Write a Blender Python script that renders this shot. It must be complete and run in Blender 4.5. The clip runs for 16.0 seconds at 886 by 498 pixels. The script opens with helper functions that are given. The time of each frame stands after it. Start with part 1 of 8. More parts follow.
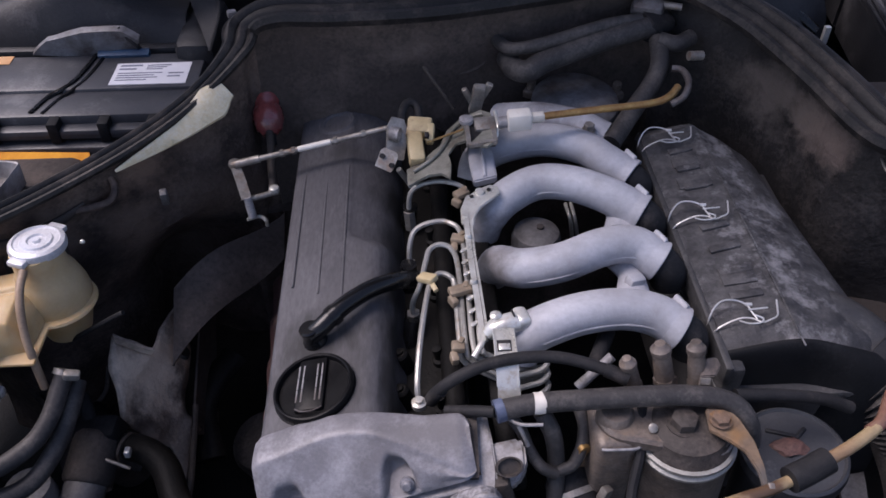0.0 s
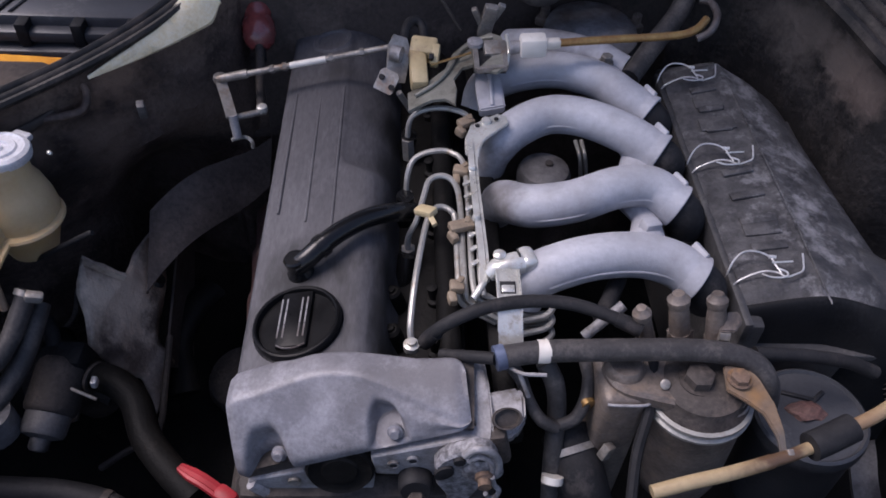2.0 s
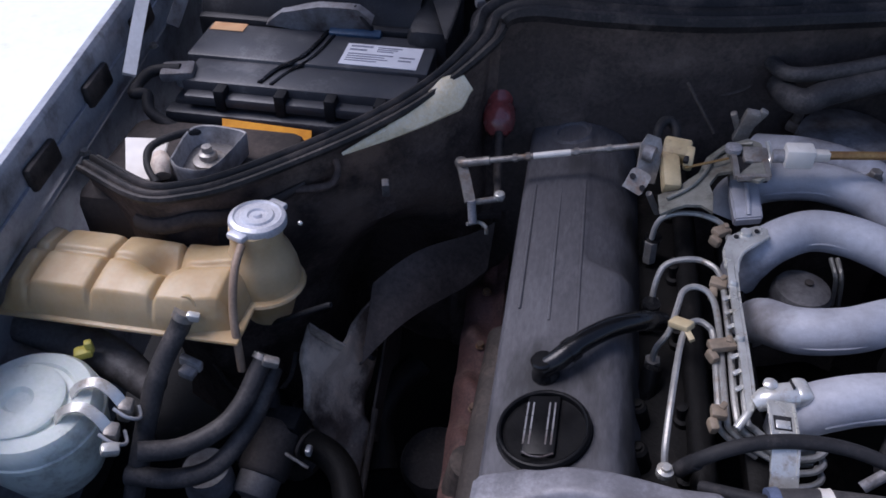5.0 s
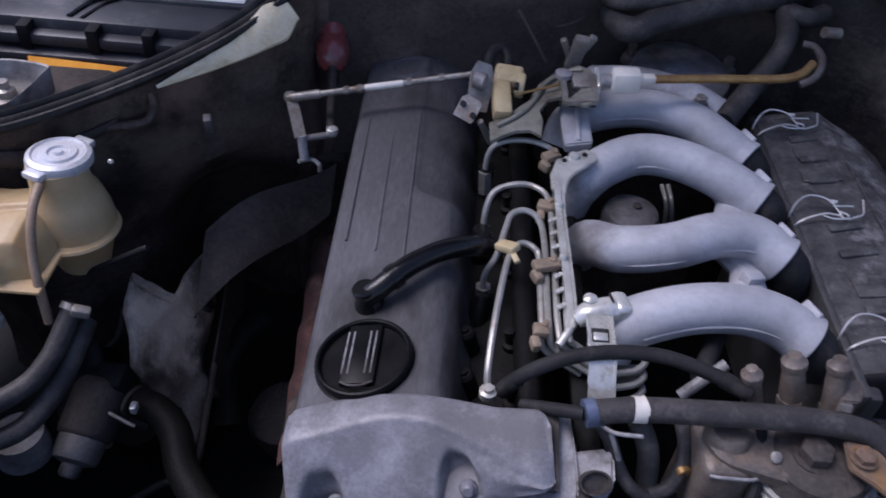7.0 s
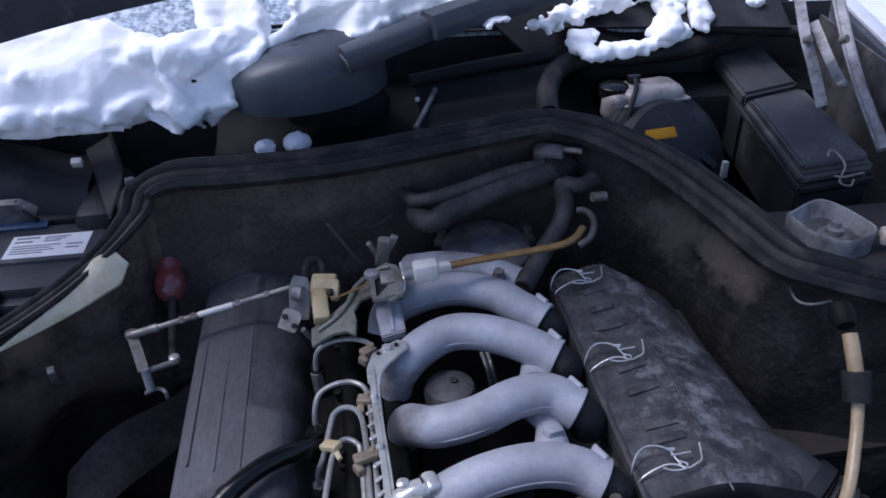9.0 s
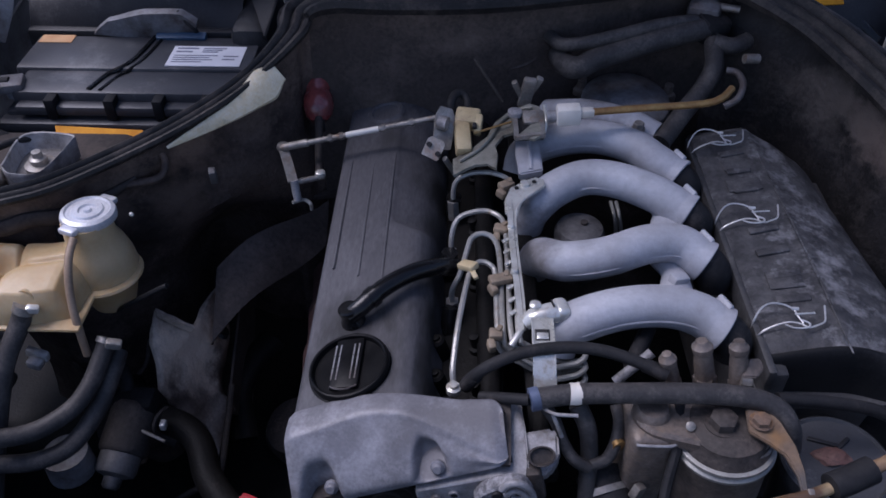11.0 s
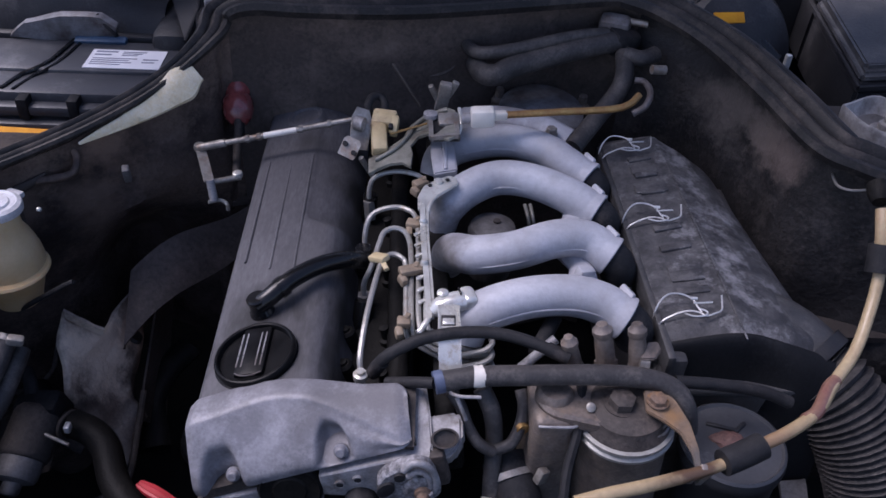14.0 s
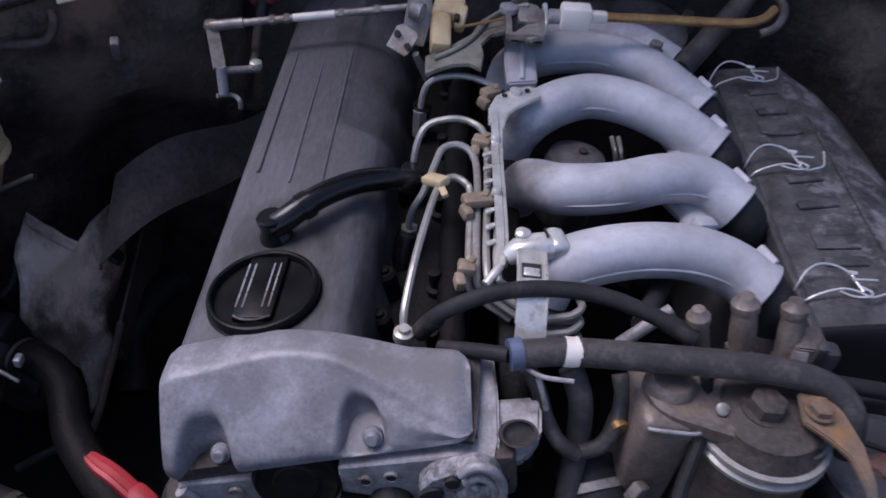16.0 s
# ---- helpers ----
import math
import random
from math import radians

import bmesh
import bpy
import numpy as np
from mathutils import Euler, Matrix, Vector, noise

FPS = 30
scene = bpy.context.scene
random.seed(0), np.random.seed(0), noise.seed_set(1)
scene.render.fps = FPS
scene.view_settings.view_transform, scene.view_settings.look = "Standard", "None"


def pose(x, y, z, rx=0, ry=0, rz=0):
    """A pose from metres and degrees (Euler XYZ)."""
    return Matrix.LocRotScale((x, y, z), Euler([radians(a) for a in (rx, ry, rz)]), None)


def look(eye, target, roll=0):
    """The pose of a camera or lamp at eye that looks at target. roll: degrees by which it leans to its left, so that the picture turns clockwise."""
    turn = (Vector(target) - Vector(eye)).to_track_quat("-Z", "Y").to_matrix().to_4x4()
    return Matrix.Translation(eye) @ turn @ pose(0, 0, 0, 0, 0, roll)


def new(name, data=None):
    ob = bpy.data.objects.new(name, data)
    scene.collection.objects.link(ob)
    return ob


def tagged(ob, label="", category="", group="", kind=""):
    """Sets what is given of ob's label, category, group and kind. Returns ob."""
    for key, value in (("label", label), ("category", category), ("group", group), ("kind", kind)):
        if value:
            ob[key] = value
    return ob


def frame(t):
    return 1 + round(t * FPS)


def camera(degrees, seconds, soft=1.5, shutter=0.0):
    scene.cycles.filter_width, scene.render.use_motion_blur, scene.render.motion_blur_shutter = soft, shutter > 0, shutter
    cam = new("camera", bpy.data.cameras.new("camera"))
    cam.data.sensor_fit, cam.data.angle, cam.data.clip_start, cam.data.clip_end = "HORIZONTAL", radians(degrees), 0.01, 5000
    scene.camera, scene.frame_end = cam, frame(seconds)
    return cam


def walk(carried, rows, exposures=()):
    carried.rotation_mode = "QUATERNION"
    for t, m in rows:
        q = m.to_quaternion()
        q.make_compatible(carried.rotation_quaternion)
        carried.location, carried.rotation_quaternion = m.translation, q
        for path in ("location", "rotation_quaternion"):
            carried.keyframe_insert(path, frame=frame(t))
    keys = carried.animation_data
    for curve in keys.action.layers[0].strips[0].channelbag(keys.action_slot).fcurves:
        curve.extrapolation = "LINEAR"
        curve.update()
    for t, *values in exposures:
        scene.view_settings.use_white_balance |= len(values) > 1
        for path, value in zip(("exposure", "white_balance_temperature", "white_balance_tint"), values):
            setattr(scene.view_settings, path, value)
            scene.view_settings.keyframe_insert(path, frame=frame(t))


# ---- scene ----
cam = camera(57.5, 16.0, 1.6, 0.3)
PATH = [
    (0, (0.0421, -0.014, 1.54), (0.1172, 1.4604, 0.191), -0.1),
    (0.5, (0.0377, -0.0197, 1.538), (0.0942, 1.448, 0.182), -0.3),
    (1, (0.0415, -0.0089, 1.526), (0.1134, 1.4496, 0.159), -0.1),
    (1.5, (0.0327, 0.0087, 1.512), (0.1195, 1.4362, 0.113), 1.6),
    (2, (0.0294, 0.033, 1.475), (0.1389, 1.4128, 0.032), 4.0),
    (2.5, (0.027, 0.0563, 1.452), (0.1489, 1.398, -0.027), 5.3),
    (3, (0.0237, 0.0665, 1.453), (0.1283, 1.4045, -0.029), 4.9),
    (3.5, (0.0142, 0.0742, 1.451), (0.0706, 1.4255, -0.022), 2.9),
    (4, (-0.0624, 0.0675, 1.478), (-0.2517, 1.4902, 0.086), -3.5),
    (4.2, (-0.0735, 0.0673, 1.506), (-0.346, 1.5319, 0.171), -5.1),
    (6.3, (-0.0941, 0.0878, 1.412), (-0.2121, 1.5827, 0.088), 8.6),
    (6.5, (-0.0516, 0.0938, 1.414), (-0.1643, 1.5933, 0.096), 7.3),
    (7, (-0.017, 0.0724, 1.414), (0.0112, 1.537, 0.052), 5.4),
    (7.5, (0.0193, 0.0468, 1.422), (0.163, 1.5133, 0.069), 4.3),
    (8, (0.0499, 0.0105, 1.44), (0.2607, 1.5205, 0.145), 2.2),
    (8.5, (0.0875, 0.0189, 1.49), (0.3305, 1.644, 0.351), -1.3),
    (9, (0.1036, 0.0188, 1.523), (0.3183, 1.6989, 0.46), -1.2),
    (9.5, (0.0701, -0.0009, 1.531), (0.1387, 1.6684, 0.431), -0.7),
    (10, (0.0358, -0.0185, 1.538), (-0.0091, 1.5905, 0.35), -0.7),
    (10.2, (0.0337, -0.0204, 1.534), (-0.0188, 1.5511, 0.298), -0.4),
    (12.3, (0.0615, -0.0524, 1.508), (0.125, 1.4147, 0.15), 2.4),
    (12.5, (0.0653, -0.0547, 1.505), (0.1407, 1.4247, 0.16), 2.6),
    (13, (0.0752, -0.0564, 1.488), (0.1813, 1.4609, 0.189), 3.3),
    (13.5, (0.0797, -0.0637, 1.486), (0.1975, 1.4768, 0.215), 3.6),
    (14, (0.077, -0.0746, 1.483), (0.1949, 1.482, 0.232), 4.0),
    (14.5, (0.0738, -0.0633, 1.463), (0.1928, 1.4952, 0.215), 4.6),
    (15, (0.0689, -0.0469, 1.449), (0.1772, 1.4883, 0.172), 4.6),
    (15.5, (0.0489, -0.0175, 1.416), (0.1609, 1.4984, 0.116), 6.3),
    (16, (0.0294, 0.0902, 1.311), (0.146, 1.5716, -0.027), 9.5),
]
EXPOSURE = [(0.0, 0.28, 6560, 25), (1.5, 0.28, 6560, 24), (2.5, 0.26, 6230, 25), (4.2, 0.08, 5870, 22), (6.5, -0.21, 5970, 25), (7.0, 0.03, 5940, 25), (8.0, 0.16, 6020, 26), (8.5, 0.23, 5960, 23), (9.0, -0.08, 5570, 20), (9.5, -0.36, 5600, 20), (10.0, -0.44, 5620, 21), (12.5, 0.24, 6060, 27), (15.0, 0.22, 6060, 27), (16.0, 0.15, 6060, 27)]
walk(cam, [(t, look(eye, target, roll)) for t, eye, target, roll in PATH], EXPOSURE)

# world and light: an overcast winter day, the bonnet open above
world = bpy.data.worlds.new("sky")
scene.world = world
world.use_nodes = True
wn = world.node_tree.nodes
sky = wn.new("ShaderNodeTexSky")
sky.sky_type = "NISHITA"
sky.sun_disc = False
sky.sun_elevation = radians(58)
sky.sun_rotation = radians(287)
sky.air_density, sky.dust_density = 1.0, 2.0
wn["Background"].inputs["Strength"].default_value = 0.15
world.node_tree.links.new(sky.outputs[0], wn["Background"].inputs["Color"])
sun = new("sun", bpy.data.lights.new("sun", "SUN"))
sun.data.energy, sun.data.angle, sun.data.color = 2.7, radians(38), (1.0, 0.98, 0.96)
sun.matrix_world = look((-2.0, 0.62, 3.4), (0, 0, 0))


# ---- materials ----
def mat(name, col, col2=None, rough=0.5, metal=0.0, scale=18.0, fine=220.0, bump=0.15, spread=0.5, grain=0.18, stretch=(1, 1, 1), coat=0.0, trans=0.0, dirt=None, dirt_scale=9.0, dirt_at=0.58, band=None, sub=0.0, spec=0.5, soft=0.08, stains_and_shading=(), lumps=0.0):
    m = bpy.data.materials.new(name)
    m.use_nodes = True
    n, l = m.node_tree.nodes, m.node_tree.links
    b = n["Principled BSDF"]
    tc, mp = n.new("ShaderNodeTexCoord"), n.new("ShaderNodeMapping")
    mp.inputs["Scale"].default_value = stretch
    l.new(tc.outputs["Object"], mp.inputs["Vector"])

    def noise_at(s, detail, rgh=0.6):
        q = n.new("ShaderNodeTexNoise")
        q.inputs["Scale"].default_value, q.inputs["Detail"].default_value, q.inputs["Roughness"].default_value = s, detail, rgh
        l.new(mp.outputs[0], q.inputs["Vector"])
        return q

    def ramp(src, a, z):
        q = n.new("ShaderNodeMapRange")
        q.inputs["From Min"].default_value, q.inputs["From Max"].default_value = a, z
        l.new(src, q.inputs["Value"])
        return q.outputs[0]

    def mix(fac, c1, c2, blend="MIX"):
        q = n.new("ShaderNodeMix")
        q.data_type, q.blend_type = "RGBA", blend
        for s, v in ((0, fac), (6, c1), (7, c2)):
            if hasattr(v, "is_linked"):
                l.new(v, q.inputs[s])
            else:
                q.inputs[s].default_value = v if s == 0 else (*v, 1)
        return q.outputs[2]

    big, small = noise_at(scale, 5), noise_at(fine, 3)
    c = mix(ramp(big.outputs[0], 0.5 - spread / 4.5, 0.5 + spread / 4.5), col, col2 or tuple(v * 0.7 for v in col))
    g = ramp(small.outputs[0], 0.25, 0.75)
    c = mix(grain, c, g, "OVERLAY")
    if dirt:
        d = noise_at(dirt_scale, 7, 0.7)
        fleck = n.new("ShaderNodeMath")
        fleck.operation = "MULTIPLY_ADD"
        l.new(small.outputs[0], fleck.inputs[0])
        fleck.inputs[1].default_value, fleck.inputs[2].default_value = 0.16, -0.08
        both = n.new("ShaderNodeMath")
        l.new(d.outputs[0], both.inputs[0])
        l.new(fleck.outputs[0], both.inputs[1])
        if band:
            # settled dust gathers in a strip along the thing
            middle, half, gain = band
            axes, away, near = n.new("ShaderNodeSeparateXYZ"), n.new("ShaderNodeMath"), n.new("ShaderNodeMapRange")
            l.new(tc.outputs["Object"], axes.inputs[0])
            away.operation = "SUBTRACT"
            l.new(axes.outputs[0], away.inputs[0])
            away.inputs[1].default_value = middle
            size = n.new("ShaderNodeMath")
            size.operation = "ABSOLUTE"
            l.new(away.outputs[0], size.inputs[0])
            near.inputs["From Max"].default_value = half
            near.inputs["To Min"].default_value, near.inputs["To Max"].default_value = gain, -gain
            l.new(size.outputs[0], near.inputs["Value"])
            total = n.new("ShaderNodeMath")
            l.new(both.outputs[0], total.inputs[0])
            l.new(near.outputs[0], total.inputs[1])
            both = total
        c = mix(ramp(both.outputs[0], dirt_at - soft, dirt_at + soft), c, dirt)
    for place, reach, tone, most in stains_and_shading:
        # a ragged blotch at one place of the car: dirt, also painted shade and light
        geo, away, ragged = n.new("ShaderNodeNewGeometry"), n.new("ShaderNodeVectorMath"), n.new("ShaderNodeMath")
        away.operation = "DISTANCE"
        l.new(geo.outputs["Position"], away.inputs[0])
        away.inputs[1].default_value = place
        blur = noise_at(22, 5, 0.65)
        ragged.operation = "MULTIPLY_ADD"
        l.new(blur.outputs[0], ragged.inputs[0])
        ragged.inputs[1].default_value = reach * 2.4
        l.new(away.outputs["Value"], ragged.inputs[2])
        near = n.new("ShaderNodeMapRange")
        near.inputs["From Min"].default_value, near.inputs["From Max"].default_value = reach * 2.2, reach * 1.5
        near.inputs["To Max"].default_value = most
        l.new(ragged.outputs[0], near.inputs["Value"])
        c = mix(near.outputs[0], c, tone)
    l.new(c, b.inputs["Base Color"])
    rr = n.new("ShaderNodeMapRange")
    rr.inputs["To Min"].default_value, rr.inputs["To Max"].default_value = max(rough - 0.12, 0.04), min(rough + 0.14, 1)
    l.new(big.outputs[0], rr.inputs["Value"])
    l.new(rr.outputs[0], b.inputs["Roughness"])
    b.inputs["Metallic"].default_value = metal
    b.inputs["Coat Weight"].default_value = coat
    b.inputs["Specular IOR Level"].default_value = spec
    b.inputs["Transmission Weight"].default_value = trans
    if sub:
        b.inputs["Subsurface Weight"].default_value = sub
        b.inputs["Subsurface Radius"].default_value = (0.02, 0.014, 0.008)
        b.inputs["Subsurface Scale"].default_value = 0.5
    if bump:
        bp = n.new("ShaderNodeBump")
        bp.inputs["Strength"].default_value, bp.inputs["Distance"].default_value = bump, 0.002
        uneven = n.new("ShaderNodeMath")
        uneven.operation = "MULTIPLY_ADD"
        l.new(big.outputs[0], uneven.inputs[0])
        uneven.inputs[1].default_value = lumps
        l.new(small.outputs[0], uneven.inputs[2])
        l.new(uneven.outputs[0], bp.inputs["Height"])
        l.new(bp.outputs[0], b.inputs["Normal"])
    return m


